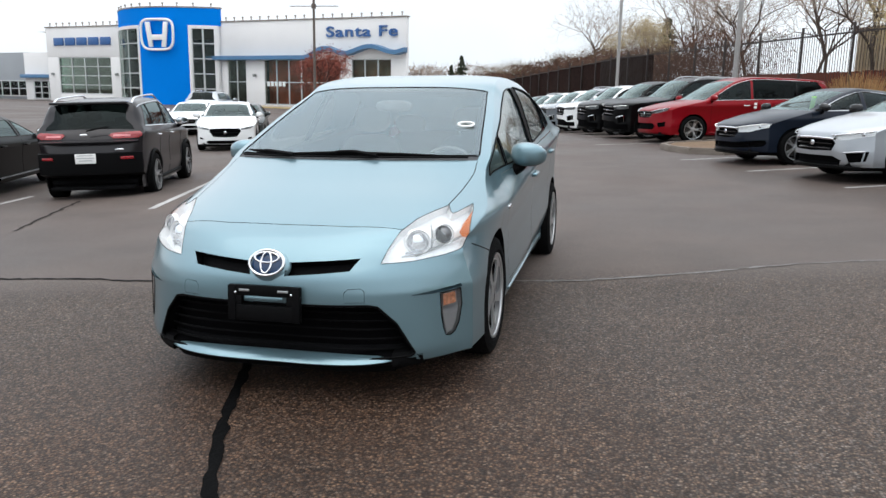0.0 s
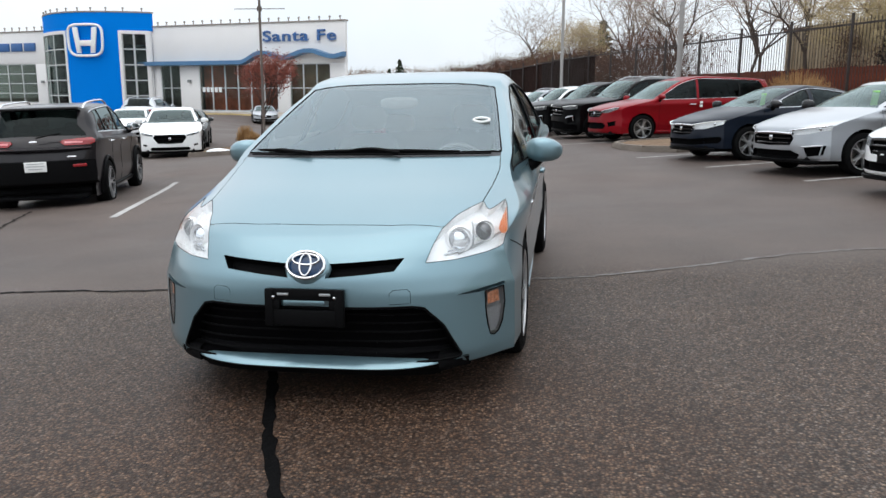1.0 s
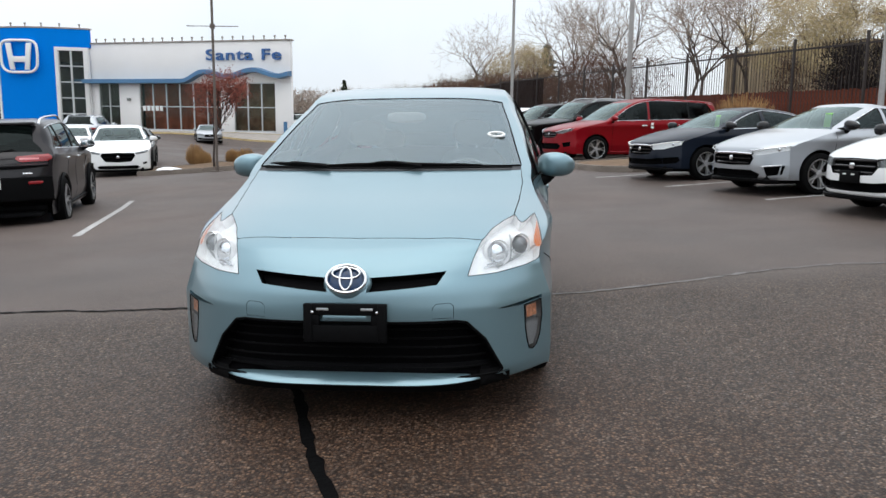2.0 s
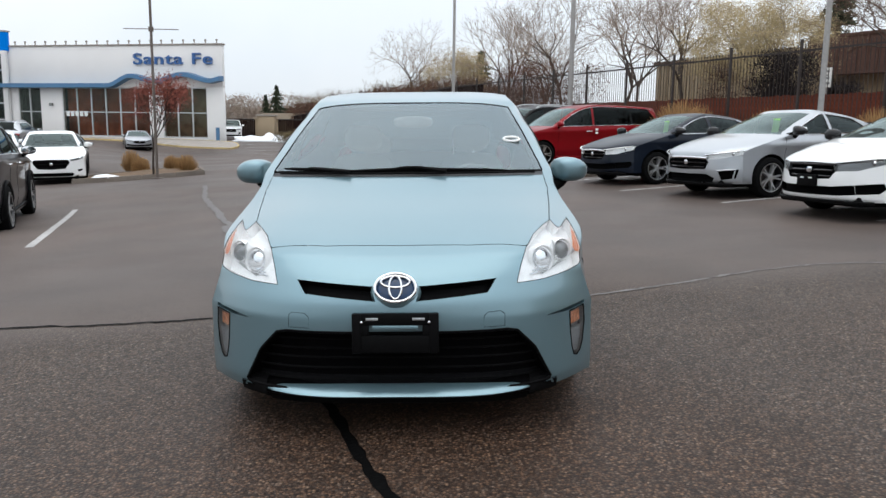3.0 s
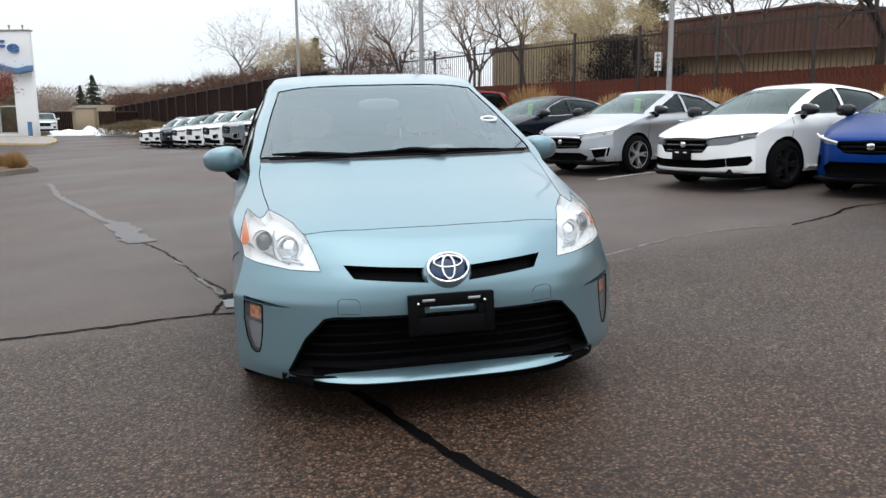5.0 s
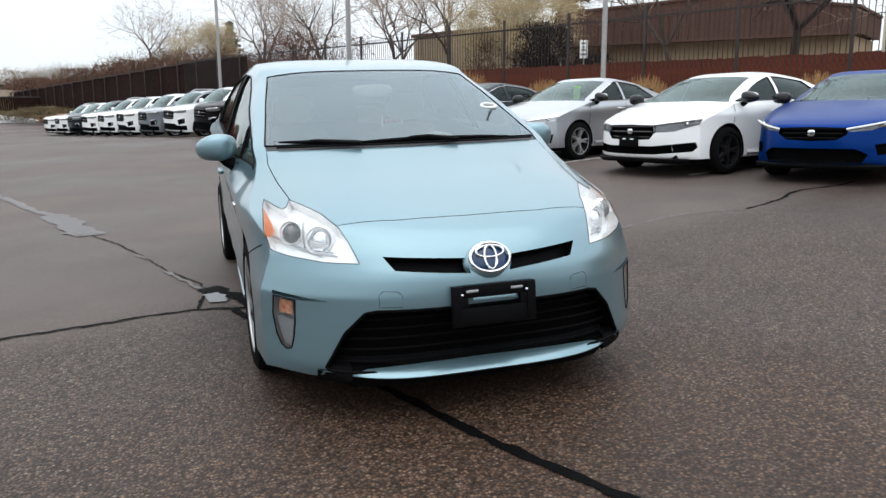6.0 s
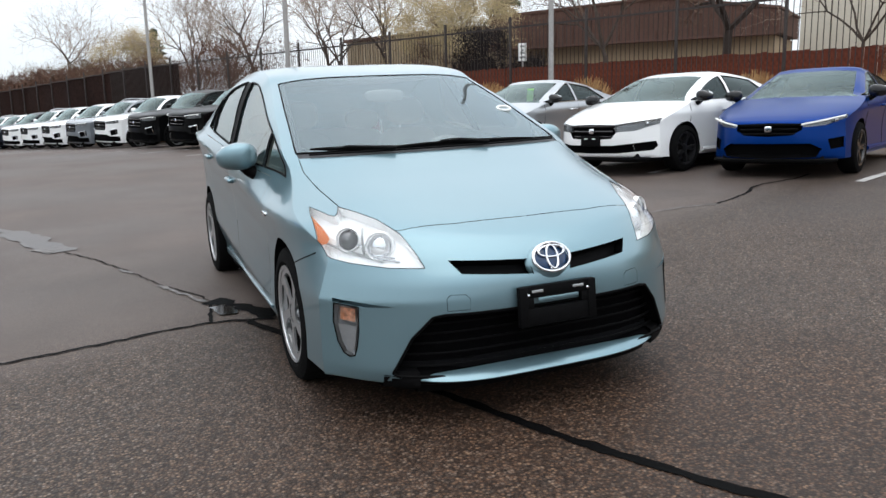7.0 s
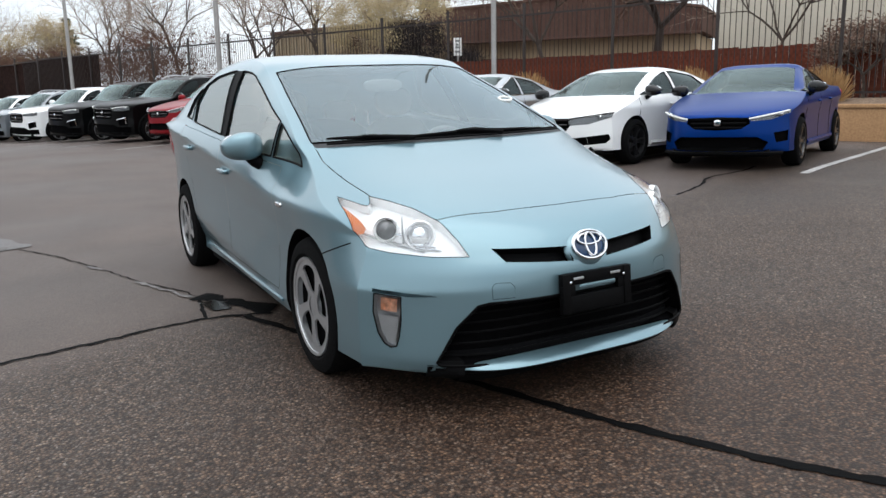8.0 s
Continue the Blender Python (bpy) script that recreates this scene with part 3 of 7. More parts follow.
TAIL = [
    (1.00, 1.391, 1.06, 1.352, 2.2, 4.0),
    (1.16, 1.432, 1.22, 1.416, 2.2, 4.5),
    (1.55, 1.478, 1.60, 1.457, 2.0, 5.0),
    (2.10, 1.466, 2.10, 1.428, 2.0, 5.0),
    (2.75, 1.360, 2.70, 1.290, 2.0, 4.5),
    (3.22, 1.190, 3.10, 1.095, 2.2, 2.8),
    (3.42, 1.060, 3.20, 1.000, 3.0, 2.8),
    (3.47, 0.850, 3.22, 0.850, 3.5, 2.4),
    (3.53, 0.620, 3.22, 0.600, 3.8, 2.2),
    (3.51, 0.400, 3.22, 0.400, 3.8, 2.2),
    (3.40, 0.230, 3.22, 0.230, 3.8, 2.2),
]


# half the width along the windshield pillar and the roof rail, by the distance behind the front axle
RAIL = pchip([0.0, 0.215, 0.46, 0.76, 1.06, 1.35, 1.60, 2.10, 2.70, 3.10, 3.30], [0.778, 0.762, 0.725, 0.680, 0.630, 0.598, 0.596, 0.612, 0.650, 0.745, 0.80])


def hull(car):
    """The flat dark floor pan, drawn in at the wheels."""
    half = [(0.0, -0.86), (0.35, -0.845), (0.55, -0.78), (0.60, -0.72), (0.60, -0.40), (0.58, 0.38), (0.76, 0.42), (0.76, 2.28), (0.58, 2.32), (0.58, 3.05), (0.66, 3.20), (0.6, 3.38), (0.0, 3.42)]
    bm = bmesh.new()
    ring = [(x, y) for x, y in half] + [(-x, y) for x, y in half[-2:0:-1]]
    lo, hi = [bm.verts.new((x, y, 0.150)) for x, y in ring], [bm.verts.new((x, y, 0.26)) for x, y in ring]
    bm.faces.new(lo)
    bm.faces.new(hi[::-1])
    for i in range(len(ring)):
        j = (i + 1) % len(ring)
        bm.faces.new((lo[i], hi[i], hi[j], lo[j]))
    bmesh.ops.recalc_face_normals(bm, faces=bm.faces[:])
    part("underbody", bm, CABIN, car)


def aqua_hatchback(at):
    car = thing("hatchback_car", at, "aqua-blue metallic five-door hatchback parked on wet asphalt", "car")
    sh = Shell(NOSE + TAIL, 0.872, lambda y: 0.945 + 0.062 * (min(max(y, 0.3), 2.3) - 0.3), 0.42, -0.95, 3.53, 6, 20, 0.20, dens=9, cols=34, down=36, corner=0.060, low=0.026, bend=0.50, glass=0.93, lean=0.070, rim=RAIL, crease=lambda y: 0.770 + 0.10 * max(0, y - 0.3))
    top, side = sh.top, sh.side
    # glass
    screen = take(top, sh.region(11.22, 14.0, 0, 0.93), 0.0)
    cowl = take(top, sh.region(11.0, 11.22, 0, 0.93))
    back = take(top, sh.region(18.2, 19.4, 0, 0.86))
    # lamps and openings of the nose
    lamp_line = [(0.482, 0.628), (0.503, 0.690), (0.530, 0.748), (0.575, 0.790), (0.625, 0.812), (0.672, 0.827), (0.690, 0.806), (0.704, 0.797), (0.720, 0.800), (0.742, 0.811), (0.764, 0.822), (0.776, 0.800), (0.788, 0.760), (0.797, 0.705), (0.791, 0.674), (0.772, 0.657), (0.72, 0.644), (0.60, 0.630)]
    lamp = take(top, carve(top, lamp_line, 0, 2, lambda c: c.y < 0.1))
    fog = take(top, carve(top, [(0.715, 0.483), (0.788, 0.492), (0.793, 0.42), (0.784, 0.34), (0.770, 0.300), (0.754, 0.286), (0.738, 0.292), (0.728, 0.33), (0.720, 0.39)], 0, 2, lambda c: c.y < 0), 0.0)
    mouth = take(top, carve(top, [(-0.01, 0.458), (0.44, 0.457), (0.482, 0.448), (0.555, 0.37), (0.625, 0.235), (0.61, 0.222), (0.3, 0.206), (-0.01, 0.203)], 0, 2, lambda c: c.y < 0))
    slot = take(top, carve(top, [(0.092, 0.633), (0.398, 0.652), (0.362, 0.603), (0.080, 0.579)], 0, 2, lambda c: c.y < 0))
    # a slot cut in place of the shadow under the bumper's creased ledge
    crease = take(top, carve(top, [(0.600, 0.4875), (0.697, 0.500), (0.790, 0.511), (0.793, 0.4965), (0.697, 0.4845)], 0, 2, lambda c: c.y < 0))
    tow = take(top, carve(top, [(0.345, 0.470), (0.345, 0.515), (0.36, 0.530), (0.415, 0.532), (0.43, 0.518), (0.43, 0.470)], 0, 2, lambda c: c.y < 0), 0.002)
    hood_line = [(-0.01, -0.712), (0.30, -0.706), (0.534, -0.668), (0.60, -0.56), (0.668, -0.375), (0.695, -0.15), (0.712, 0.06), (0.702, 0.200), (0.60, 0.142), (0.40, 0.040), (0.20, -0.008), (-0.01, -0.024)]
    hood = take(top, carve(top, hood_line, 0, 1, lambda c: c.z > 0.70), 0.0045)
    lip = take(top, sh.region(0.6, 2.0, 0, 0.80))
    # side
    arches(sh, 2.70, 0.357, 0.305)
    sash = lambda y: 0.918 + 0.083 * (y - 0.2)
    rail = lambda ys, g0, g1: [(y, sh.edge(y) - g) for y, g in zip(ys, np.linspace(g0, g1, len(ys)))]
    w0 = take(side, carve(side, [(0.19, sash(0.19)), (0.53, sash(0.53))] + rail((0.53, 0.46, 0.38, 0.30, 0.25), 0.034, 0.040), 1, 2))
    w1 = take(side, carve(side, [(0.552, sash(0.552)), (1.34, sash(1.34))] + rail((1.452, 1.36, 1.27, 1.18, 1.09, 1.0, 0.9, 0.8, 0.7, 0.62, 0.552), 0.064, 0.034), 1, 2))
    w2 = take(side, carve(side, [(1.455, sash(1.455)), (2.20, sash(2.20)), (2.275, 1.20), (2.235, 1.318)] + rail((2.05, 1.9, 1.75, 1.61), 0.066, 0.064), 1, 2))
    w3 = take(side, carve(side, [(2.27, 1.097), (2.47, 1.112), (2.45, 1.23), (2.34, 1.290), (2.28, 1.298), (2.315, 1.20)], 1, 2))
    post = take(side, carve(side, [(1.346, sash(1.346)), (1.449, sash(1.449)), (1.602, sh.edge(1.602) - 0.064), (1.459, sh.edge(1.459) - 0.064)], 1, 2))
    door0 = take(side, carve(side, [(0.47, 0.29), (1.38, 0.30), (1.40, 0.60), (1.40, 0.990), (0.60, 0.925), (0.42, 0.905), (0.40, 0.75), (0.42, 0.5)], 1, 2), 0.003)
    door1 = take(side, carve(side, [(1.405, 0.30), (2.18, 0.31), (2.36, 0.58), (2.44, 0.80), (2.44, 1.06), (1.405, 0.992)], 1, 2), 0.003)
    # skin
    bm = both(top)
    joined(bm, side.copy())
    joined(bm, flipped(side))
    bmesh.ops.remove_doubles(bm, verts=bm.verts[:], dist=0.0008)
    side_normals(part("body", bm, P_AQUA, car, smooth=50), sh)
    side.free()
    part("hood", both(hood), P_AQUA, car, smooth=50)
    part("lip", pushed(both(lip), 0.004, True), BLACK, car, "black valance", smooth=50)
    rows = []
    for x in np.linspace(-0.578, 0.578, 43):
        y = -0.909 + 0.37 * (abs(x) / 0.80) ** 4.2
        k = 1 - (abs(x) / 0.579) ** 4
        rows.append([(x, y - dy * k, 0.212 + (z - 0.212) * (0.22 + 0.78 * k)) for dy, z in ((0.0, 0.184), (0.018, 0.187), (0.022, 0.192), (-0.004, 0.222), (-0.04, 0.228))])
    part("lip_strip", sheet(rows)[0], P_AQUA, car, "pale reflecting strip along the lip", smooth=50)
    # added black strip that deepens the shade below the bumper
    rows = []
    for x in np.linspace(-0.53, 0.53, 31):
        y = -0.868 + 0.37 * (abs(x) / 0.80) ** 4.2
        rows.append([(x, y + dy, z) for dy, z in ((0.0, 0.205), (0.006, 0.150), (0.018, 0.138), (0.05, 0.140))])
    for sx in (1, -1):
        ends = []
        for x in np.linspace(0.535, 0.655, 9):
            y = -0.905 + 0.37 * (x / 0.80) ** 4.2
            ends.append([(sx * x, y + dy, z) for dy, z in ((0.05, 0.170), (-0.004, 0.174), (-0.014, 0.184), (-0.014, 0.208), (-0.006, 0.238), (0.05, 0.246))])
        part("lip_end", sheet(ends)[0], BLACK, car, "black end of the lower lip")
    part("under_lip_shade", sheet(rows)[0], BLACK, car, "matt black air dam under the lip")
    for d, nm in ((door0, "front_door"), (door1, "rear_door")):
        for sx, bmd in ((1, d.copy()), (-1, flipped(d))):
            ob = side_normals(part(nm, bmd, P_AQUA, car, smooth=50), sh)
            yy = 1.31 if nm == "front_door" else 2.23
            handle(ob, sh, yy, 0.822 if nm == "front_door" else 0.912, sx, P_AQUA)
        d.free()
    for sx, bmt in ((1, tow.copy()), (-1, flipped(tow))):
        part("tow_cover", bmt, P_AQUA, car)
    tow.free()
    border = pushed(screen, -0.004)
    bmesh.ops.delete(border, geom=[f for f in border.faces if max(v.co.x / max(0.1, sh.half(v.co.y, v.co.z)) for v in f.verts) < 0.885], context="FACES")
    for b in (border, flipped(border)):
        part("glass_border", b, FRIT, car, "dark printed border of the windshield")
    both(screen)
    part("windshield_seal", rim_tube(screen, 0.004), BLACK, car)
    ws = part("windshield", screen, GLASS, car)
    ws.visible_shadow = False
    part("cowl_panel", both(pushed(cowl, -0.004)), COWL, car, "weathered grey cowl panel")
    cowl.free()
    rw = part("rear_window", both(back), GLASS, car)
    rw.visible_shadow = False
    for wdw in (w0, w1, w2, w3):
        for b in (pushed(wdw, -0.006), flipped(pushed(wdw, -0.006))):
            ob = part("side_window", b, SIDEGL, car)
            ob.visible_shadow = False
        for b in (wdw.copy(), flipped(wdw)):
            part("window_seal", rim_tube(b, 0.0055), BLACK, car)
            b.free()
        wdw.free()
    for b in (post, flipped(post)):
        part("door_pillar", pushed(b, -0.001), BLACK, car)
    # headlamps
    for sx in (1, -1):
        hl = new("headlamp")
        hl.parent = car
        lens = lamp.copy() if sx > 0 else flipped(lamp)
        tub = pushed(lens, -0.045, True)
        part("reflector", tub, REFLECT, hl, "bright silver reflector")
        for px, py, pz, r in ((0.700, -0.555, 0.722, 0.040), (0.605, -0.655, 0.700, 0.048)):
            bm = lathe([(0.002, -0.012), (r * 0.5, -0.009), (r * 0.85, 0.002), (r, 0.018)], 28, axis="z")
            bm.transform(pose(sx * px, py, pz, 78, 0, sx * 28) @ pose(0, 0, 0, 180))
            part("projector" if r < 0.045 else "main_beam", bm, DARKLAMP if r < 0.045 else CHROME, hl)
            bm = lathe([(r, 0.006), (r * 1.14, -0.004), (r * 1.3, 0.02)], 28, axis="z")
            bm.transform(pose(sx * px, py, pz, 78, 0, sx * 28) @ pose(0, 0, 0, 180))
            part("bezel", bm, REFLECT, hl)
        for k in range(5):
            bm = bevelled(-0.05, 0.05, -0.004, 0.004, -0.004, 0.004, 0.002)
            bm.transform(pose(sx * (0.585 + 0.012 * k), -0.685 + 0.018 * k, 0.648 + 0.012 * k, 0, sx * -8, sx * 34))
            part("rib", bm, CHROME, hl)
        # a shining bezel between the two bulbs
        pts = [(sx * (0.648 + 0.010 * math.sin(t)), -0.598 - 0.018 * math.sin(t), 0.715 + 0.055 * math.cos(t)) for t in np.linspace(0.2, 2.9, 10)]
        part("divider", tube(pts, 0.004, 6), RIM, hl)
        pts = [(sx * x, y, 0.655 + 0.02 * k) for k, (x, y) in enumerate(((0.60, -0.70), (0.66, -0.63), (0.72, -0.555), (0.765, -0.48)))]
        part("trim_bar", tube([Vector(p) + Vector((0, 0.02, -0.012)) for p in pts], 0.006, 6), RIM, hl)
        cut = lamp.copy()
        amber = take(cut, carve(cut, [(0.781, 0.812), (0.774, 0.792), (0.763, 0.752), (0.760, 0.724), (0.772, 0.706), (0.83, 0.690), (0.83, 0.812)], 0, 2))
        cut.free()
        bm = pushed(amber, -0.006)
        amber.free()
        part("turn_signal", bm if sx > 0 else flipped(bm), AMBER, hl, "amber turn signal")
        ob = part("lens", lens, LENS, hl)
        ob.visible_shadow = False
        part("lamp_seal", rim_tube(lamp, 0.0015, 5, sx), BLACK, hl)
        fl = new("fog_lamp")
        fl.parent = car
        lens = fog.copy() if sx > 0 else flipped(fog)
        part("lamp_cup", pushed(lens, -0.03, True), RIM, fl)
        for nm, mat, lab, box in (("turn_signal", DULLAMBER, "dull amber front marker", [(0.728, 0.474), (0.772, 0.479), (0.775, 0.428), (0.731, 0.422)]), ("bulb_window", RIM, "ribbed clear lamp window", [(0.728, 0.404), (0.784, 0.412), (0.775, 0.345), (0.762, 0.304), (0.745, 0.302), (0.736, 0.34)])):
            cut = fog.copy()
            bm = pushed(take(cut, carve(cut, box, 0, 2)), -0.007)
            cut.free()
            part(nm, bm if sx > 0 else flipped(bm), mat, fl, lab)
        ob = part("lens", lens, LENS, fl)
        ob.visible_shadow = False
        part("lamp_seal", rim_tube(fog, 0.003, 5, sx), BLACK, fl)
        b = pushed(slot, -0.05, True)
        part("grille_slot", b if sx > 0 else flipped(b), BLACK, car)
        # sunk deep so that it goes dark like the crease's shadow
        b = pushed(crease, -0.05, True)
        part("crease_shade_slot", b if sx > 0 else flipped(b), P_AQUA, car)
    # lower grille
    gr = new("lower_grille")
    gr.parent = car
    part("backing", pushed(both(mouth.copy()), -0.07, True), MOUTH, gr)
    for z, x1 in ((0.248, 0.59), (0.296, 0.57), (0.338, 0.55), (0.376, 0.53), (0.414, 0.50)):
        pts = []
        for x in np.linspace(-x1, x1, 25):
            y = -0.925 + 0.37 * (abs(x) / 0.80) ** 4.2 + 0.055
            pts.append((x, y, z))
        bm = tube(pts, 0.005, 6)
        part("slat", bm, BLACK, gr)
    full = both(mouth.copy())
    part("rim_seal", rim_tube(full, 0.006), BLACK, gr)
    full.free()
    for bmx in (mouth, slot, crease, lamp, fog):
        bmx.free()
    # plate bracket, empty
    pl = new("plate_bracket")
    pl.parent, pl.matrix_local = car, pose(0, -0.962, 0.463, -4)
    bm = bmesh.new()
    for x0, x1, z0, z1 in ((-0.168, 0.168, 0.030, 0.076), (-0.168, 0.168, -0.078, -0.01), (-0.168, -0.105, -0.01, 0.03), (0.105, 0.168, -0.01, 0.03)):
        bevelled(x0, x1, -0.012, 0.012, z0, z1, 0.003, bm)
    part("plate_frame", bm, BLACK, pl)
    for x in (-0.150, 0.150):
        part("side_rib", bevelled(x - 0.018, x + 0.018, -0.017, -0.010, -0.078, 0.076, 0.004), BLACK, pl)
    part("slot_bar", bevelled(-0.088, 0.088, -0.0155, -0.0115, 0.016, 0.030, 0.004), P_AQUA, pl, "bumper paint showing in the slot")
    for x in (-0.09, 0.09):
        part("moulded_mark", bevelled(x - 0.024, x + 0.024, -0.0145, -0.0115, 0.050, 0.060, 0.001), RIM, pl)
        part("screw", ellipsoid(x * 1.45, -0.016, 0.043, 0.006, 0.003, 0.006), CHROME, pl)
    # oval badge
    bg = new("badge")
    bg.parent, bg.matrix_local = car, pose(0, -0.922, 0.632, -24)
    BADGE = shader("badge_blue", (0.003, 0.028, 0.085), 0.25, 0.0, 0.3, var=0.2, scale=60)
    part("badge_field", ellipsoid(0, 0.008, 0, 0.078, 0.016, 0.054), BADGE, bg, "deep blue enamel")

    def hoop(rx, rz, cz, r, y):
        return tube([(rx * math.cos(t), y, cz + rz * math.sin(t)) for t in np.linspace(0, 2 * math.pi, 37)], r, 8)

    part("badge_base", ellipsoid(0, 0.034, -0.010, 0.100, 0.036, 0.074), P_AQUA, bg, "painted shield behind the badge")
    part("badge_ring", hoop(0.080, 0.056, 0, 0.007, -0.004), CHROME, bg, "chrome ring")
    part("badge_bar", hoop(0.056, 0.022, 0.022, 0.005, -0.010), CHROME, bg)
    part("badge_bar", hoop(0.024, 0.046, 0.0, 0.005, -0.010), CHROME, bg)
    # side bits
    for sx in (1, -1):
        mirror(car, sh, 0.65, 1.000, sx, P_AQUA, x=0.918, size=(0.104, 0.076, 0.070), fold=-16)
        bm = ellipsoid(sx * (sh.half(0.29, 0.742) + 0.002), 0.29, 0.742, 0.008, 0.045, 0.012, 3)
        part("side_marker", bm, CHROME, car)
        pts = [(sx * (sh.half(y, 0.245) + 0.004), y, 0.245) for y in np.linspace(0.42, 2.28, 20)]
        part("rocker_trim", tube(pts, 0.008, 8), P_AQUA, car)
        tl = new("tail_lamp")
        tl.parent = car
        part("lens", ellipsoid(sx * 0.72, 3.30, 0.93, 0.07, 0.10, 0.16, 3), REDLENS, tl)
    # wipers
    def glass_at(x, up):
        u = 11.12 + up
        h = sh.half(float(sh.curve[2](u)), float(sh.curve[3](u)))
        return Vector(sh.point(u, min(1, abs(x) / h)))

    def on_glass(line, n, lift):
        out = []
        for x in np.linspace(line[0][0], line[-1][0], n):
            p = glass_at(x, float(np.interp(x, [q[0] for q in line], [q[1] for q in line])))
            p.x = x
            out.append(p + Vector((0, -lift, lift)))
        return out

    for blade, arm in (([(-0.64, 0.17), (-0.48, 0.13), (-0.33, 0.02)], [(-0.50, 0.14), (-0.42, 0.08), (-0.28, -0.03)]),
                       ([(-0.36, 0.05), (0.0, 0.14), (0.24, 0.11), (0.50, 0.06)], [(-0.04, 0.13), (0.06, 0.14), (0.20, -0.02)])):
        wp = new("wiper")
        wp.parent = car
        part("blade", tube(on_glass(blade, 12, 0.008), [0.004, 0.006, 0.008, 0.009, 0.009, 0.009, 0.009, 0.009, 0.008, 0.008, 0.006, 0.004], 6), BLACK, wp)
        part("arm", tube(on_glass(arm, 8, 0.015), [0.007, 0.009, 0.010, 0.011, 0.011, 0.012, 0.013, 0.013], 6), BLACK, wp)
    cp = []
    for x in np.linspace(-0.655, 0.655, 29):
        p = glass_at(x, -0.02)
        p.x = x
        cp.append(p + Vector((0, -0.012, 0.006)))
    part("cowl_lip", tube(cp, 0.005, 6), BLACK, car)
    # stickers on the glass
    p = glass_at(0.565, 1.32)
    st = tube([(0.045 * math.cos(t), 0.0, 0.024 * math.sin(t)) for t in np.linspace(0, 2 * math.pi, 29)], 0.007, 6)
    st.transform(Matrix.Translation((0.565, p.y - 0.006, p.z + 0.004)) @ pose(0, 0, 0, -62, 0, 12))
    part("sticker", st, PAPER, car, "white oval windshield sticker")
    for x in (0.25, 0.39):
        part("headrest_post", tube([(x, 1.735, 1.02), (x, 1.745, 1.11)], 0.007, 8), PAPER, car, "pale headrest post")
    wells(car, sh, 2.70, 0.357, 0.305)
    hull(car)
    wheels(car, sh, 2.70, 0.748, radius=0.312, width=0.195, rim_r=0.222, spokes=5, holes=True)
    cabin(car, sh, 0.22, 0.98, 3.0, 0.70, FABRIC, seat_y=1.08, seat_z=0.34)
    part("headliner", bevelled(-0.5, 0.5, 1.2, 2.5, 1.37, 1.385, 0.005), FABRIC, car)
    part("rear_view_mirror", ellipsoid(0, 0.93, 1.275, 0.12, 0.02, 0.035, 3), DASH, car)
    part("dash_paper", bevelled(-0.60, -0.30, 0.36, 0.52, 0.966, 0.974, 0.002), PAPER, car, "white paper on the dash")
    for sx in (1, -1):
        pts = [(sx * (sh.half(y, z) + 0.0003), y, z) for y, z in zip(np.linspace(-0.445, -0.215, 9), np.linspace(0.664, 0.588, 9))]
        part("bumper_joint", tube(pts, 0.0026, 5), CABIN, car)
        part("inner_trim", bevelled(sx * 0.70 - 0.012, sx * 0.70 + 0.012, 0.55, 2.4, 0.45, 0.93, 0.01), FABRIC, car)
    part("headlamp_bulkhead", bevelled(-0.70, 0.70, -0.45, -0.40, 0.25, 0.70, 0.02), CABIN, car)
    return car


aqua_hatchback(pose(-0.816, 4.471, gz(-0.828, 4.471) - 0.01, 0, -1.15, -4.8))


# ---- the other cars ----
SCREEN = pane("car_glass", (0.40, 0.46, 0.45), 0.0, 1.48, (0.84, 1.0, 0.98))
SIDEGLASS = pane("car_side_glass", (0.14, 0.17, 0.17), 0.0, 1.32, (0.85, 1.0, 1.0))


def car_rows(front, rear, nose, cowl, top, peak, roof, deck, tail):
    """The rows of a shell from a car's main points, each (y, z)."""
    f, b = front + 0.40, rear - 0.34
    mid = ((front + 0.14 + cowl[0]) / 2, nose + (cowl[1] - nose) * 0.60)
    gm = ((cowl[0] + top[0]) / 2, (cowl[1] + top[1]) / 2 + 0.01)
    return [
        (front + 0.10, 0.19, f, 0.21, 3.6, 2.0), (front + 0.02, 0.24, f, 0.25, 3.6, 2.0), (front, 0.42, f, 0.42, 3.6, 2.0),
        (front + 0.005, nose - 0.16, f, nose - 0.16, 3.6, 2.0), (front + 0.03, nose - 0.06, f, nose - 0.06, 3.8, 2.2), (front + 0.12, nose, f + 0.06, nose - 0.01, 4.0, 2.5),
        (mid[0], mid[1], mid[0] + 0.24, mid[1] - 0.040, 3.0, 3.4), (cowl[0], cowl[1], cowl[0] + 0.22, cowl[1] - 0.022, 2.4, 3.6),
        (gm[0], gm[1], gm[0] + 0.14, gm[1] - 0.030, 2.2, 3.2), (top[0], top[1], top[0] + 0.08, top[1] - 0.034, 2.0, 3.6),
        (peak[0], peak[1], peak[0] + 0.04, peak[1] - 0.030, 2.0, 4.5), (roof[0], roof[1], roof[0] - 0.02, roof[1] - 0.042, 2.0, 4.5),
        (deck[0], deck[1], min(deck[0] - 0.10, b - 0.05), deck[1] - 0.035, 2.2, 3.2), (tail[0], tail[1], b, tail[1] - 0.04, 3.0, 2.6),
        (rear - 0.02, 0.72, b, 0.72, 3.4, 2.2), (rear, 0.48, b, 0.48, 3.4, 2.2), (rear - 0.08, 0.24, b, 0.24, 3.4, 2.0),
    ]


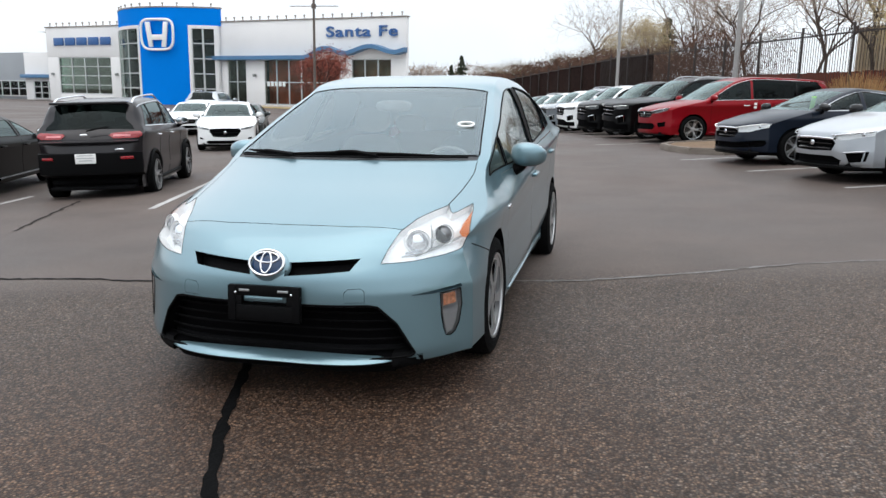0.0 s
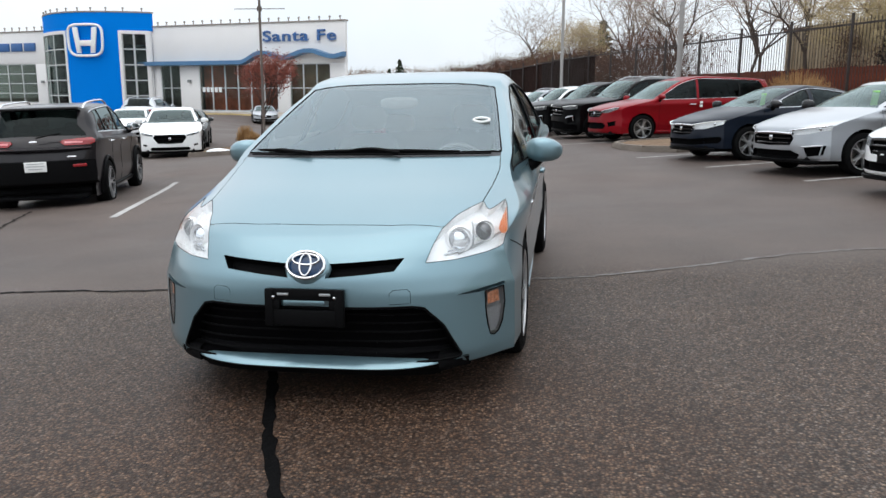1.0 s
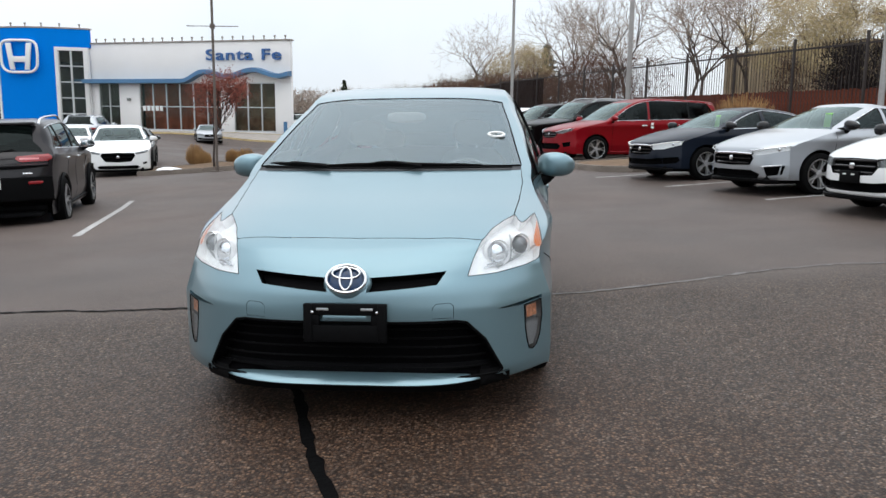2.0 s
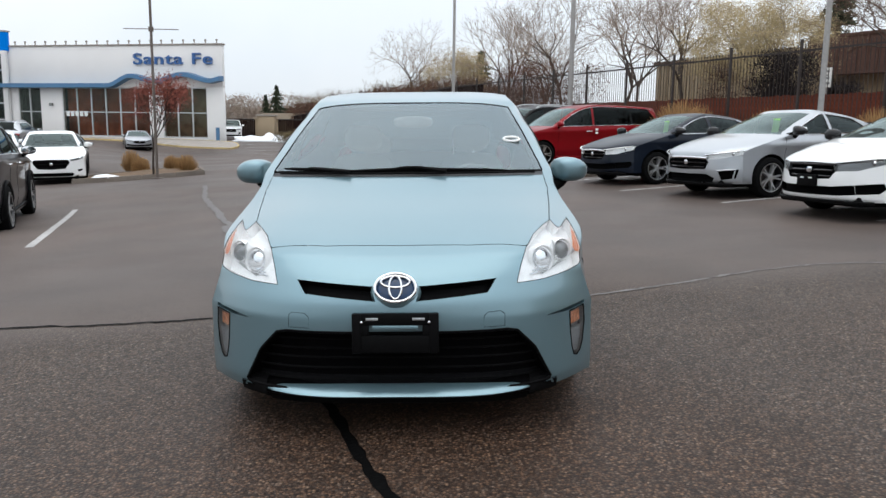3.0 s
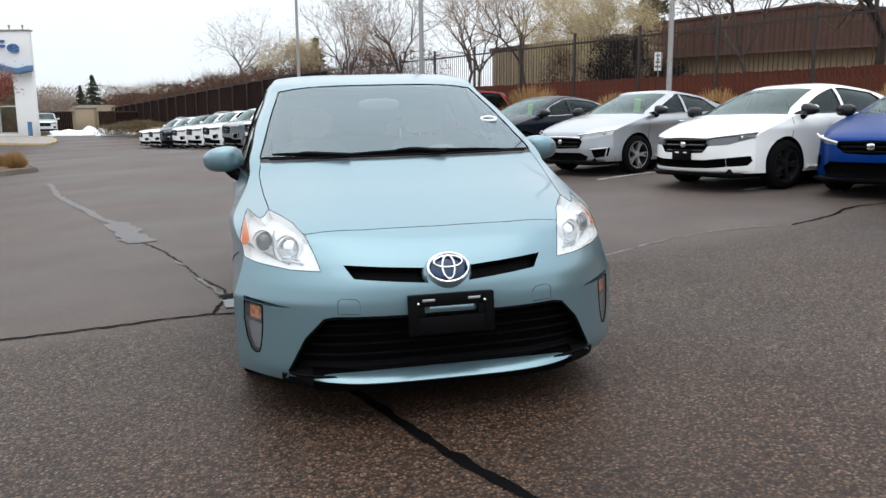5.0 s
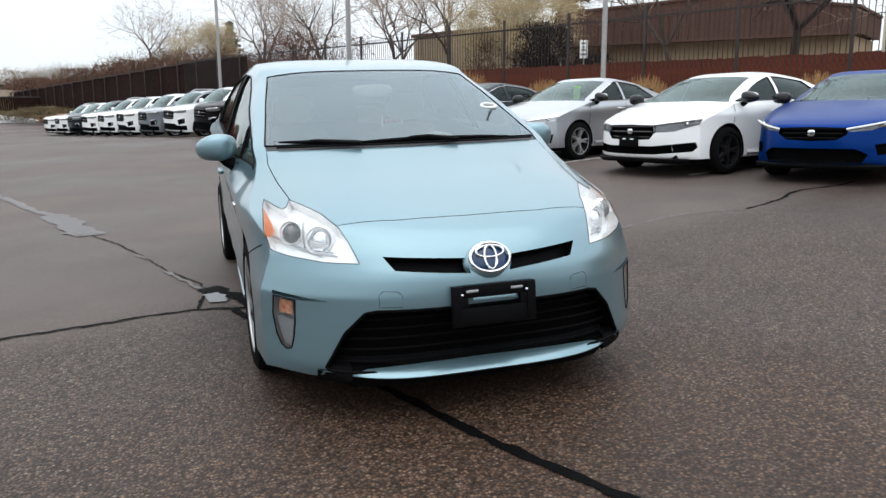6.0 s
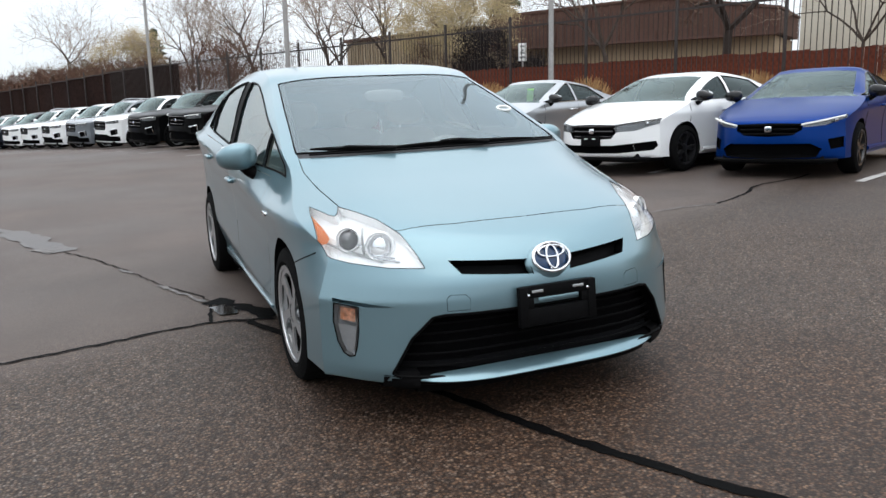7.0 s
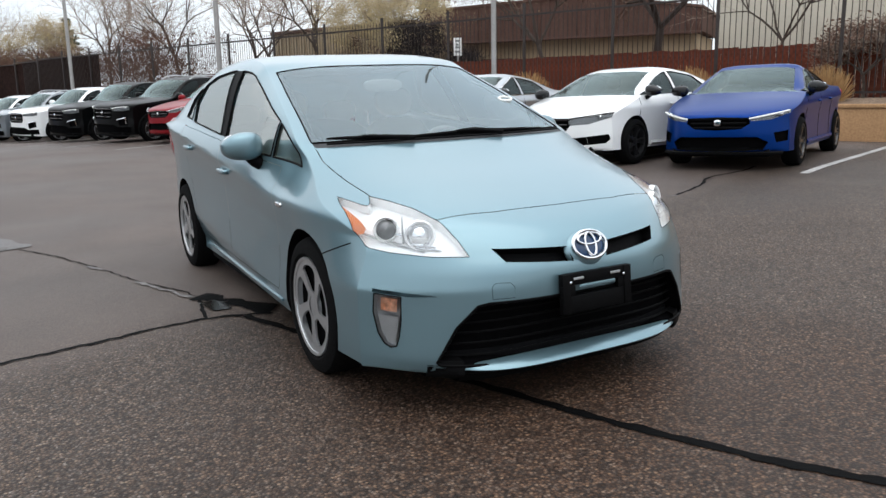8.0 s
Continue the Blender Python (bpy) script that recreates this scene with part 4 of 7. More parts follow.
SEDAN = dict(front=-0.90, rear=3.60, nose=0.695, cowl=(0.07, 0.925), top=(0.93, 1.250), peak=(1.28, 1.312), roof=(2.00, 1.258), deck=(2.80, 1.05), tail=(3.45, 1.00))
SUV = dict(front=-0.93, rear=3.75, nose=0.99, cowl=(0.42, 1.17), top=(1.12, 1.63), peak=(1.7, 1.72), roof=(3.2, 1.66), deck=(3.52, 1.22), tail=(3.62, 1.10))
VAN = dict(front=-0.98, rear=4.22, nose=0.89, cowl=(0.12, 1.12), top=(1.10, 1.62), peak=(1.8, 1.74), roof=(3.7, 1.68), deck=(4.03, 1.22), tail=(4.10, 1.10))
OFFROAD = dict(front=-0.95, rear=3.66, nose=0.93, cowl=(0.35, 1.14), top=(1.05, 1.56), peak=(1.6, 1.655), roof=(3.05, 1.60), deck=(3.42, 1.17), tail=(3.50, 1.08))
LIFTBACK = dict(SEDAN, rear=3.50, peak=(1.12, 1.300), roof=(1.82, 1.240), deck=(2.62, 1.040), tail=(3.36, 0.985))
COUPE = dict(SEDAN, cowl=(-0.08, 0.915), top=(0.76, 1.245), peak=(1.15, 1.312), roof=(1.92, 1.258))
HATCH = dict(front=-0.93, rear=3.52, nose=0.745, cowl=(0.32, 1.00), top=(1.12, 1.36), peak=(1.6, 1.44), roof=(2.6, 1.37), deck=(3.22, 1.10), tail=(3.38, 1.00))

# outlines in x and z of lamps, grille and intakes, for one half of the nose
FACE_SEDAN = dict(
    lamp=[(0.36, 0.640), (0.58, 0.672), (0.82, 0.715), (0.82, 0.645), (0.62, 0.560), (0.38, 0.545)],
    grille=[(-0.01, 0.650), (0.36, 0.640), (0.40, 0.545), (0.33, 0.460), (-0.01, 0.445)],
    mouth=[(-0.01, 0.372), (0.36, 0.372), (0.60, 0.398), (0.615, 0.288), (0.42, 0.268), (-0.01, 0.262)],
    fog=[(0.602, 0.398), (0.80, 0.425), (0.815, 0.36), (0.78, 0.305), (0.617, 0.288)])
FACE_HYBRID = dict(
    lamp=[(0.42, 0.640), (0.60, 0.665), (0.82, 0.705), (0.82, 0.640), (0.62, 0.578), (0.43, 0.562)],
    grille=[(-0.01, 0.612), (0.41, 0.602), (0.47, 0.520), (0.42, 0.420), (-0.01, 0.405)],
    mouth=[(-0.01, 0.345), (0.44, 0.348), (0.56, 0.290), (0.52, 0.222), (-0.01, 0.212)],
    fog=[(0.60, 0.400), (0.80, 0.425), (0.78, 0.290), (0.64, 0.262)])
FACE_SPORT = dict(
    lamp=[(0.40, 0.625), (0.62, 0.665), (0.82, 0.712), (0.82, 0.672), (0.64, 0.598), (0.42, 0.582)],
    grille=[(-0.01, 0.635), (0.40, 0.625), (0.41, 0.555), (0.30, 0.490), (-0.01, 0.475)],
    mouth=[(-0.01, 0.395), (0.50, 0.395), (0.62, 0.330), (0.56, 0.235), (-0.01, 0.215)],
    fog=[(0.67, 0.440), (0.81, 0.465), (0.81, 0.340), (0.70, 0.320)])
FACE_SUV = dict(
    lamp=[(0.46, 0.905), (0.66, 0.935), (0.83, 0.955), (0.83, 0.860), (0.66, 0.815), (0.47, 0.815)],
    grille=[(-0.01, 0.915), (0.455, 0.905), (0.45, 0.70), (0.40, 0.62), (-0.01, 0.615)],
    mouth=[(-0.01, 0.480), (0.50, 0.480), (0.60, 0.420), (0.84, 0.420), (0.84, 0.270), (-0.01, 0.255)],
    fog=[(0.60, 0.60), (0.79, 0.66), (0.80, 0.50), (0.64, 0.44)])
FACE_VAN = dict(
    lamp=[(0.44, 0.800), (0.64, 0.845), (0.84, 0.900), (0.84, 0.830), (0.66, 0.755), (0.45, 0.740)],
    grille=[(-0.01, 0.820), (0.44, 0.800), (0.45, 0.700), (0.34, 0.640), (-0.01, 0.630)],
    mouth=[(-0.01, 0.500), (0.50, 0.500), (0.60, 0.420), (0.52, 0.330), (-0.01, 0.320)],
    fog=[(0.64, 0.50), (0.82, 0.54), (0.82, 0.42), (0.68, 0.39)])
FACE_HATCH = dict(
    lamp=[(0.46, 0.685), (0.64, 0.715), (0.80, 0.755), (0.80, 0.700), (0.64, 0.655), (0.47, 0.635)],
    grille=[(-0.01, 0.690), (0.42, 0.680), (0.46, 0.600), (0.34, 0.440), (-0.01, 0.420)],
    mouth=[(-0.01, 0.330), (0.50, 0.330), (0.56, 0.285), (0.50, 0.235), (-0.01, 0.235)],
    fog=[(0.64, 0.40), (0.76, 0.42), (0.76, 0.37), (0.66, 0.35)])


def low_car(dims, k):
    """The same car with all its heights scaled."""
    return {n: (v if n in ("front", "rear") else v * k if n == "nose" else (v[0], v[1] * k)) for n, v in dims.items()}


def rail_line(dims, wide):
    """Half the width along a car's windshield pillar, roof rail and rear pillar."""
    tall = dims["peak"][1] > 1.5
    ys = [dims["cowl"][0] - 0.15, dims["cowl"][0] + 0.22, dims["top"][0] + 0.08, dims["peak"][0], dims["roof"][0], dims["deck"][0] - 0.10, dims["rear"]]
    ins = (0.085, 0.105, 0.200, 0.225, 0.215, 0.150, 0.10) if tall else (0.095, 0.145, 0.290, 0.315, 0.300, 0.195, 0.10)
    return pchip(ys, [wide - v for v in ins])


def smooth_points(line, n=4):
    """Extra points between those of a line."""
    out = []
    for (x0, z0), (x1, z1) in zip(line, line[1:]):
        out += [(x0 + (x1 - x0) * i / n, z0 + (z1 - z0) * i / n) for i in range(n)]
    return out + [line[-1]]


def make_car(name, label, paint_mat, dims, face, at, wide=0.90, base=2.70, tyre=0.325, rim=RIM, windows=((0.33, 1.22), (1.30, 2.26)), belt=None, trim=GLOSS, bars=3, bar_mat=GLOSS, dens=3, cols=15, down=12, rear_tint=SIDEGLASS, tag=None, plate=False, fog_mat=MOUTH, rails=False, brow=None, fork=True, spokes=5, cladding=None, group="", seats=True, tail_face=None, category="car", mirror_mat=None, fog_strip=None, wing=None, lamp_mat=DARKLAMP, tail_line=None):
    car = thing(name, at, label, category, group)
    if wide < 0.85:
        face = {k: [(x * wide / 0.90, z) for x, z in line] for k, line in face.items()}
    zb = belt or dims["cowl"][1] - 0.03
    rows = car_rows(**dims)
    if tail_line:
        # a short rear overhang, well clear of the ground
        rows[-1] = (dims["rear"] - 0.14, 0.43, dims["rear"] - 0.36, 0.42, 3.4, 2.0)
    sh = Shell(rows, wide, lambda y: zb + 0.03 * max(0, y - 0.5), 0.40, dims["front"], dims["rear"], 4, 13, 0.21, dens=dens, cols=cols, down=down, glass=0.925, rim=rail_line(dims, wide), crease=lambda y: zb - 0.15 + 0.035 * max(0, y))
    top, side = sh.top, sh.side
    arch = tyre + 0.045
    screen = take(top, sh.region(7.05, 9.0, 0, 0.925))
    back = take(top, sh.region(11.15, 12.0, 0, 0.85))
    ahead = lambda c: c.y < dims["front"] + 0.62
    got = {k: take(top, carve(top, face[k], 0, 2, ahead)) for k in ("lamp", "grille", "mouth", "fog")}
    tail = take(top, carve(top, tail_line, 0, 2, lambda c: c.y > dims["rear"] - 0.9)) if tail_line else None
    arches(sh, base, arch, tyre)
    panes = []
    for k, (y0, y1) in enumerate(windows):
        first, final = k == 0, k == len(windows) - 1
        panes.append((take(side, carve(side, sh.window(y0, y1, 0.022, 0.0, 0.052, 0.10 if first else 0.0, 0.30 if final else 0.0), 1, 2)), SIDEGLASS if first else rear_tint))
    bm = both(top)
    joined(bm, side.copy())
    joined(bm, flipped(side))
    bmesh.ops.remove_doubles(bm, verts=bm.verts[:], dist=0.0008)
    part("body", bm, paint_mat, car, smooth=45)
    side.free()
    ob = part("windshield", both(screen), SCREEN, car)
    ob.visible_shadow = False
    ob = part("rear_window", both(back), rear_tint, car)
    ob.visible_shadow = False
    for b, m in panes:
        for c in (pushed(b, -0.005), flipped(pushed(b, -0.005))):
            part("side_window", c, m, car).visible_shadow = False
        for sx in (1, -1):
            part("window_seal", rim_tube(b, 0.009, 4, sx), GLOSS, car)
        b.free()
    for sx in (1, -1):
        hl = new("headlamp")
        hl.parent = car
        lens = got["lamp"].copy() if sx > 0 else flipped(got["lamp"])
        part("reflector", pushed(lens, -0.04, True), lamp_mat, hl)
        mid = sum((v.co for v in lens.verts), Vector()) / max(1, len(lens.verts))
        for off in (-0.09, 0.05):
            part("projector", ellipsoid(mid.x + sx * off, mid.y + 0.035 + 0.06 * (off + 0.05), mid.z + 0.1 * off, 0.03, 0.02, 0.03), CHROME, hl)
        part("lens", lens, LENS, hl).visible_shadow = False
        fg = pushed(got["fog"], -0.03, True)
        part("intake_corner", fg if sx > 0 else flipped(fg), fog_mat, car)
        if fog_strip:
            line = [(x, z) for x, z in face["fog"][:3]]
            pts = [(sx * x, dims["front"] + 0.44 * (x / wide) ** 3.6 - 0.004, z) for x, z in smooth_points(line)]
            part("fog_strip", tube(pts, 0.012, 5), fog_strip, car)
        mirror(car, sh, dims["cowl"][0] + 0.33, zb + 0.075, sx, mirror_mat or paint_mat, size=(0.115, 0.07, 0.075))
        if trim is CHROME:
            ys_ = [y for y in np.linspace(windows[0][0] + 0.12, windows[-1][1] - 0.05, 20) if sh.edge(y) - 0.044 > sh.belt(y) + 0.03]
            part("window_arch", tube([(sx * (sh.half(y, sh.edge(y) - 0.044) + 0.002), y, sh.edge(y) - 0.044) for y in ys_], 0.008, 5), CHROME, car)
            ys_ = np.linspace(windows[0][0], windows[-1][1], 16)
            part("belt_trim", tube([(sx * (sh.half(y, sh.belt(y) + 0.012) + 0.003), y, sh.belt(y) + 0.012) for y in ys_], 0.010, 5), CHROME, car)
        hy = windows[0][1] - 0.13
        handle(car, sh, hy, zb - 0.11, sx, trim if trim is CHROME else paint_mat)
        handle(car, sh, windows[1][1] - 0.18, zb - 0.09, sx, trim if trim is CHROME else paint_mat)
        # door joints
        for y in (windows[0][0] - 0.08, windows[0][1] + 0.04, windows[1][1] + 0.02):
            if abs(y - base) < arch + 0.02:
                y = base - arch - 0.03
            pts = [(sx * (sh.half(y, z) + 0.0006), y, z) for z in np.linspace(0.30, zb - 0.02, 8)]
            part("door_joint", tube(pts, 0.0035, 4), CABIN, car)
        pts = [(sx * (sh.half(y, 0.27) + 0.002), y, 0.27) for y in np.linspace(arch + 0.04, base - arch - 0.04, 12)]
        part("rocker_trim", tube(pts, 0.03, 6), cladding or paint_mat, car)
        zt = dims["tail"][1] - 0.10
        tl = None if tail_face else new("tail_lamp")
        if tl:
            tl.parent = car
            part("lens", ellipsoid(sx * (wide - 0.22), dims["rear"] - 0.13, zt, 0.16, 0.10, 0.055, 3), REDLENS, tl, "red tail lamp")
        if tail:
            tl = new("tail_lamp")
            tl.parent = car
            shape = tail.copy() if sx > 0 else flipped(tail)
            part("lens", pushed(shape, 0.012, True), REDLENS, tl, "red tail lamp lens")
            part("lamp_seal", rim_tube(tail, 0.007, 5, sx), BLACK, tl)
            low, high = min(p[0] for p in tail_line), max(p[0] for p in tail_line)
            glow = take(shape, carve(shape, [(sx * (low + 0.06), 1.050), (sx * (high - 0.16), 1.048), (sx * (high - 0.16), 1.072), (sx * (low + 0.06), 1.076)], 0, 2))
            part("light_bar", pushed(glow, 0.0135), PINKLENS, tl, "pale pink light bar")
            shape.free()
            glow.free()
        if cladding:
            for y in (0.0, base):
                pts = [(sx * (sh.half(y + arch * math.cos(t), max(0.21, tyre + arch * math.sin(t))) + 0.004), y + arch * math.cos(t), max(0.21, tyre + arch * math.sin(t))) for t in np.linspace(-0.3, math.pi + 0.3, 18)]
                part("arch_trim", tube(pts, 0.035, 6), cladding, car)
        if rails:
            fs = np.linspace(0, 1, 22)
            ys_ = dims["top"][0] + 0.20 + fs * (dims["roof"][0] - dims["top"][0] - 0.22)
            pts = [(sx * (float(sh.rim(y)) - 0.045), y, sh.edge(y) + 0.004 + 0.062 * min(1.0, 9 * f * (1 - f)) ** 0.6) for f, y in zip(fs, ys_)]
            part("roof_rail", tube(pts, 0.018, 6), CHROME if trim is CHROME else RIM, car)
    gr = new("grille")
    gr.parent = car
    part("backing", pushed(both(got["grille"].copy()), -0.05, True), MOUTH, gr)
    zs = [p[1] for p in face["grille"]]
    x1 = max(p[0] for p in face["grille"]) * 0.93
    for k in range(bars):
        z = min(zs) + (max(zs) - min(zs)) * (k + 0.6) / bars
        hw = x1 * (0.80 + 0.20 * (k + 1) / bars)
        pts = [(x, dims["front"] + 0.028 + 0.44 * (abs(x) / wide) ** 3.6 + 0.35 * max(0, z - dims["nose"] + 0.12), z) for x in np.linspace(-hw, hw, 13)]
        part("grille_bar", tube(pts, 0.013 if k < bars - 1 else 0.018, 6), bar_mat, gr)
    if wing:
        z = max(zs) - 0.018
        pts = [(x, dims["front"] + 0.012 + 0.44 * (abs(x) / wide) ** 3.6 + 0.45 * max(0, z - dims["nose"] + 0.08), z - 0.012 * (abs(x) / x1) ** 2) for x in np.linspace(-x1, x1, 17)]
        part("wing_bar", tube(pts, 0.017, 6), wing, gr, "bright chrome wing bar")
    part("badge", ellipsoid(0, dims["front"] + 0.012, (min(zs) + max(zs)) / 2 + 0.01, 0.042, 0.010, 0.036, 4), CHROME, gr, "chrome badge")
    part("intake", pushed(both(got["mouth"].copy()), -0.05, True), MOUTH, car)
    part("front_splitter", tube([(x, dims["front"] + 0.05 + 0.36 * (abs(x) / wide) ** 3.6, 0.195) for x in np.linspace(-wide * 0.86, wide * 0.86, 17)], 0.022, 6), BLACK, car)
    if brow:
        for sx in (1, -1):
            lamp = face["lamp"]
            pts = []
            for t in np.linspace(0, 1, 8):
                x = lamp[0][0] + (lamp[2][0] - lamp[0][0]) * t
                z = float(np.interp(x, [p[0] for p in lamp[:3]], [p[1] for p in lamp[:3]])) - 0.012
                pts.append((sx * x, dims["front"] + 0.0 + 0.44 * (abs(x) / wide) ** 3.6 + 0.45 * max(0, z - dims["nose"] + 0.08), z))
            part("lamp_strip", tube(pts, 0.011, 6), brow, car)
    for g in got.values():
        g.free()
    if plate:
        part("plate_bracket", bevelled(-0.16, 0.16, dims["front"] - 0.025, dims["front"] + 0.01, 0.36, 0.50, 0.006), BLACK, car)
        for x in (-0.07, 0.07):
            part("bracket_slot", bevelled(x - 0.03, x + 0.03, dims["front"] - 0.028, dims["front"] - 0.022, 0.455, 0.468, 0), PAPER, car)
    if tag:
        bm = bevelled(-0.07, 0.07, -0.002, 0.002, -0.11, 0.11, 0)
        bm.transform(pose(0.27, dims["cowl"][0] + 0.55, dims["cowl"][1] + 0.13, -9))
        part("price_tag", bm, tag, car, "bright green paper price tag")
    if tail_face:
        tail_face(car, sh, dims, wide)
    wells(car, sh, base, arch, tyre)
    underside(car, sh, dims["front"] + 0.15, dims["rear"] - 0.15, wide - 0.24, 0.145 if tyre < 0.34 else 0.21)
    wheels(car, sh, base, wide - 0.115, radius=tyre, width=0.22, rim_r=tyre * 0.70, spokes=spokes, alloy=rim, fork=fork)
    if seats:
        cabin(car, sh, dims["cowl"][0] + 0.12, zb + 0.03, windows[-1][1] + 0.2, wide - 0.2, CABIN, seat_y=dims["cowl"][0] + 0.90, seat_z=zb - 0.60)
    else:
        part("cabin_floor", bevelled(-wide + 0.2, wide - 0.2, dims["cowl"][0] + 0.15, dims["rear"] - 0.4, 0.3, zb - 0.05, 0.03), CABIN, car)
    return car


def row_pose(x, y, rz=-73, tilt=-1.0):
    return pose(x, y, gz(x, y), 0, tilt, rz)


SP = dict(dens=5, cols=20, down=18, tyre=0.305)
make_car("sedan_car", "bright blue sports sedan with black grille and wheels", P_BLUE, low_car(LIFTBACK, 1.005), FACE_SPORT, row_pose(5.985, 7.94, -68), wide=0.83, windows=((0.33, 1.16), (1.24, 2.06)), rim=RIMDARK, bar_mat=BLACK, brow=PAPER, group="parked row", mirror_mat=GLOSS, **SP)
make_car("sedan_car", "white sedan with black grille and black wheels", P_WHITE, low_car(COUPE, 1.025), FACE_SEDAN, row_pose(5.05, 9.83, -79), windows=((0.17, 1.08), (1.16, 2.15)), rim=RIMDARK, bar_mat=GLOSS, plate=True, group="parked row", mirror_mat=GLOSS, **SP)
make_car("sedan_car", "silver hybrid sedan with chrome wing and green price tag", P_SILVER, low_car(LIFTBACK, 1.042), FACE_HYBRID, row_pose(4.68, 12.9), windows=((0.33, 1.16), (1.24, 2.06)), rim=RIM, bar_mat=GLOSS, brow=CHROME, lamp_mat=REFLECT, tag=GREENPAPER, trim=CHROME, fog_strip=P_SILVER, wing=CHROME, group="parked row", mirror_mat=GLOSS, **SP)
make_car("sedan_car", "dark navy sedan with chrome wing and green price tag", P_NAVY, low_car(SEDAN, 1.04), FACE_SEDAN, row_pose(4.02, 16.0), rim=RIM, bar_mat=GLOSS, brow=PAPER, lamp_mat=REFLECT, tag=GREENPAPER, trim=CHROME, wing=CHROME, group="parked row", mirror_mat=GLOSS, **SP)
make_car("minivan", "deep red minivan with chrome side trim", P_RED, VAN, FACE_VAN, row_pose(3.2, 22.85), wide=0.99, base=3.0, tyre=0.35, windows=((0.55, 1.55), (1.63, 2.75), (2.83, 3.75)), rear_tint=TINT, trim=CHROME, bar_mat=GLOSS, brow=CHROME, group="parked row", category="minivan", dens=4, cols=18, down=16)
SUV_ROW = (P_BLACK, P_BLACK, P_WHITE, P_GREY, P_WHITE, P_WHITE, P_WHITE, P_NAVY, P_WHITE, P_WHITE)
SUV_WORD = {P_BLACK: "black", P_WHITE: "white", P_GREY: "grey", P_NAVY: "dark blue"}
van = [o for o in bpy.data.objects if o.name == "minivan"][0]
for z in (0.94, 1.03):
    part("door_tag", bevelled(0.995, 1.001, 1.62, 1.70, z - 0.03, z + 0.03, 0), PAPER, van, "small white paper tag")
for k, m in enumerate(SUV_ROW):
    x, y = 2.30 - 0.76 * k, 25.3 + 3.12 * k
    make_car("suv_car", SUV_WORD[m] + " utility vehicle with dark grille parked in a long row", m, SUV, FACE_SUV, row_pose(x, y, -73, 1.2) @ Matrix.Scale(1.05, 4), wide=0.96, base=2.72, tyre=0.36, windows=((0.68, 1.55), (1.63, 2.55), (2.63, 3.25)), rear_tint=TINT, cladding=BLACK, bar_mat=GLOSS, rails=k % 3 == 0, brow=PAPER, fog_strip=CHROME, group="parked row", category="suv", seats=False, dens=3 if k < 5 else 2, cols=13 if k < 5 else 10, down=12 if k < 5 else 8)


def jeep_tail(car, sh, dims, wide):
    r = dims["rear"]
    rows = []
    for x in np.linspace(-0.80, 0.80, 33):
        y = r + 0.004 - 0.34 * (abs(x) / 0.87) ** 3.4
        rows.append([(x, y + dy, z) for dy, z in ((-0.04, 0.806), (0.012, 0.796), (0.018, 0.72), (0.026, 0.60), (0.010, 0.47), (-0.12, 0.42))])
    part("rear_bumper", sheet(rows)[0], BLACK, car, "matt black lower bumper", smooth=50)
    part("licence_plate", bevelled(-0.155, 0.155, r + 0.015, r + 0.045, 0.65, 0.80, 0.004), PAPER, car, "white licence plate")
    for z, x1 in ((0.775, 0.12), (0.735, 0.13), (0.695, 0.10)):
        part("plate_mark", bevelled(-x1, x1, r + 0.044, r + 0.048, z - 0.007, z + 0.007, 0), RIM, car)
    rows = []
    for x in np.linspace(-0.76, 0.76, 31):
        y = r - 0.045 - 0.30 * (abs(x) / 0.87) ** 3.4
        rows.append([(x, y + dy, z) for dy, z in ((-0.05, 1.000), (0.030, 0.985), (0.034, 0.975), (0.0, 0.955), (-0.05, 0.945))])
    part("tailgate_ledge", sheet(rows)[0], P_BROWN, car, "ledge across the tailgate under the lamps", smooth=50)
    part("badge", ellipsoid(0.0, r + 0.0, 1.09, 0.06, 0.012, 0.02, 3), CHROME, car, "small chrome badge")
    part("badge", ellipsoid(-0.52, r + 0.01, 0.86, 0.07, 0.012, 0.014, 3), CHROME, car, "small chrome badge")
    for sx in (1, -1):
        part("reflector", bevelled(-0.10, 0.10, -0.02, 0.018, 0.70, 0.745, 0.01, None, pose(sx * 0.60, r - 0.072, 0, 0, 0, sx * -24)), REDLENS, car, "red reflector")
    part("spoiler", bevelled(-0.60, 0.60, dims["roof"][0] + 0.02, dims["roof"][0] + 0.24, 1.555, 1.60, 0.02), GLOSS, car)
    part("rear_wiper", tube([(-0.02, r - 0.07, 1.15), (-0.22, r - 0.10, 1.19), (-0.36, r - 0.10, 1.20)], 0.012, 6), BLACK, car)


make_car("suv_car", "dark brown off-road wagon seen from behind, with roof rails", P_BROWN, OFFROAD, FACE_SUV, pose(-7.82, 14.69, (gz(-7.0, 13.7) + gz(-8.4, 13.3)) / 2 + 0.01, 0, 2.0, 196.4) @ Matrix.Scale(0.96, 4), wide=0.87, base=2.70, tyre=0.365, windows=((0.62, 1.50), (1.58, 2.55), (2.63, 3.1)), rear_tint=TINT, cladding=BLACK, rails=True, trim=CHROME, tail_face=jeep_tail, tail_line=[(0.335, 1.070), (0.36, 1.098), (0.58, 1.112), (0.76, 1.118), (0.80, 1.085), (0.80, 1.050), (0.74, 1.020), (0.40, 1.018)], mirror_mat=GLOSS, category="suv", dens=5, cols=20, down=18)
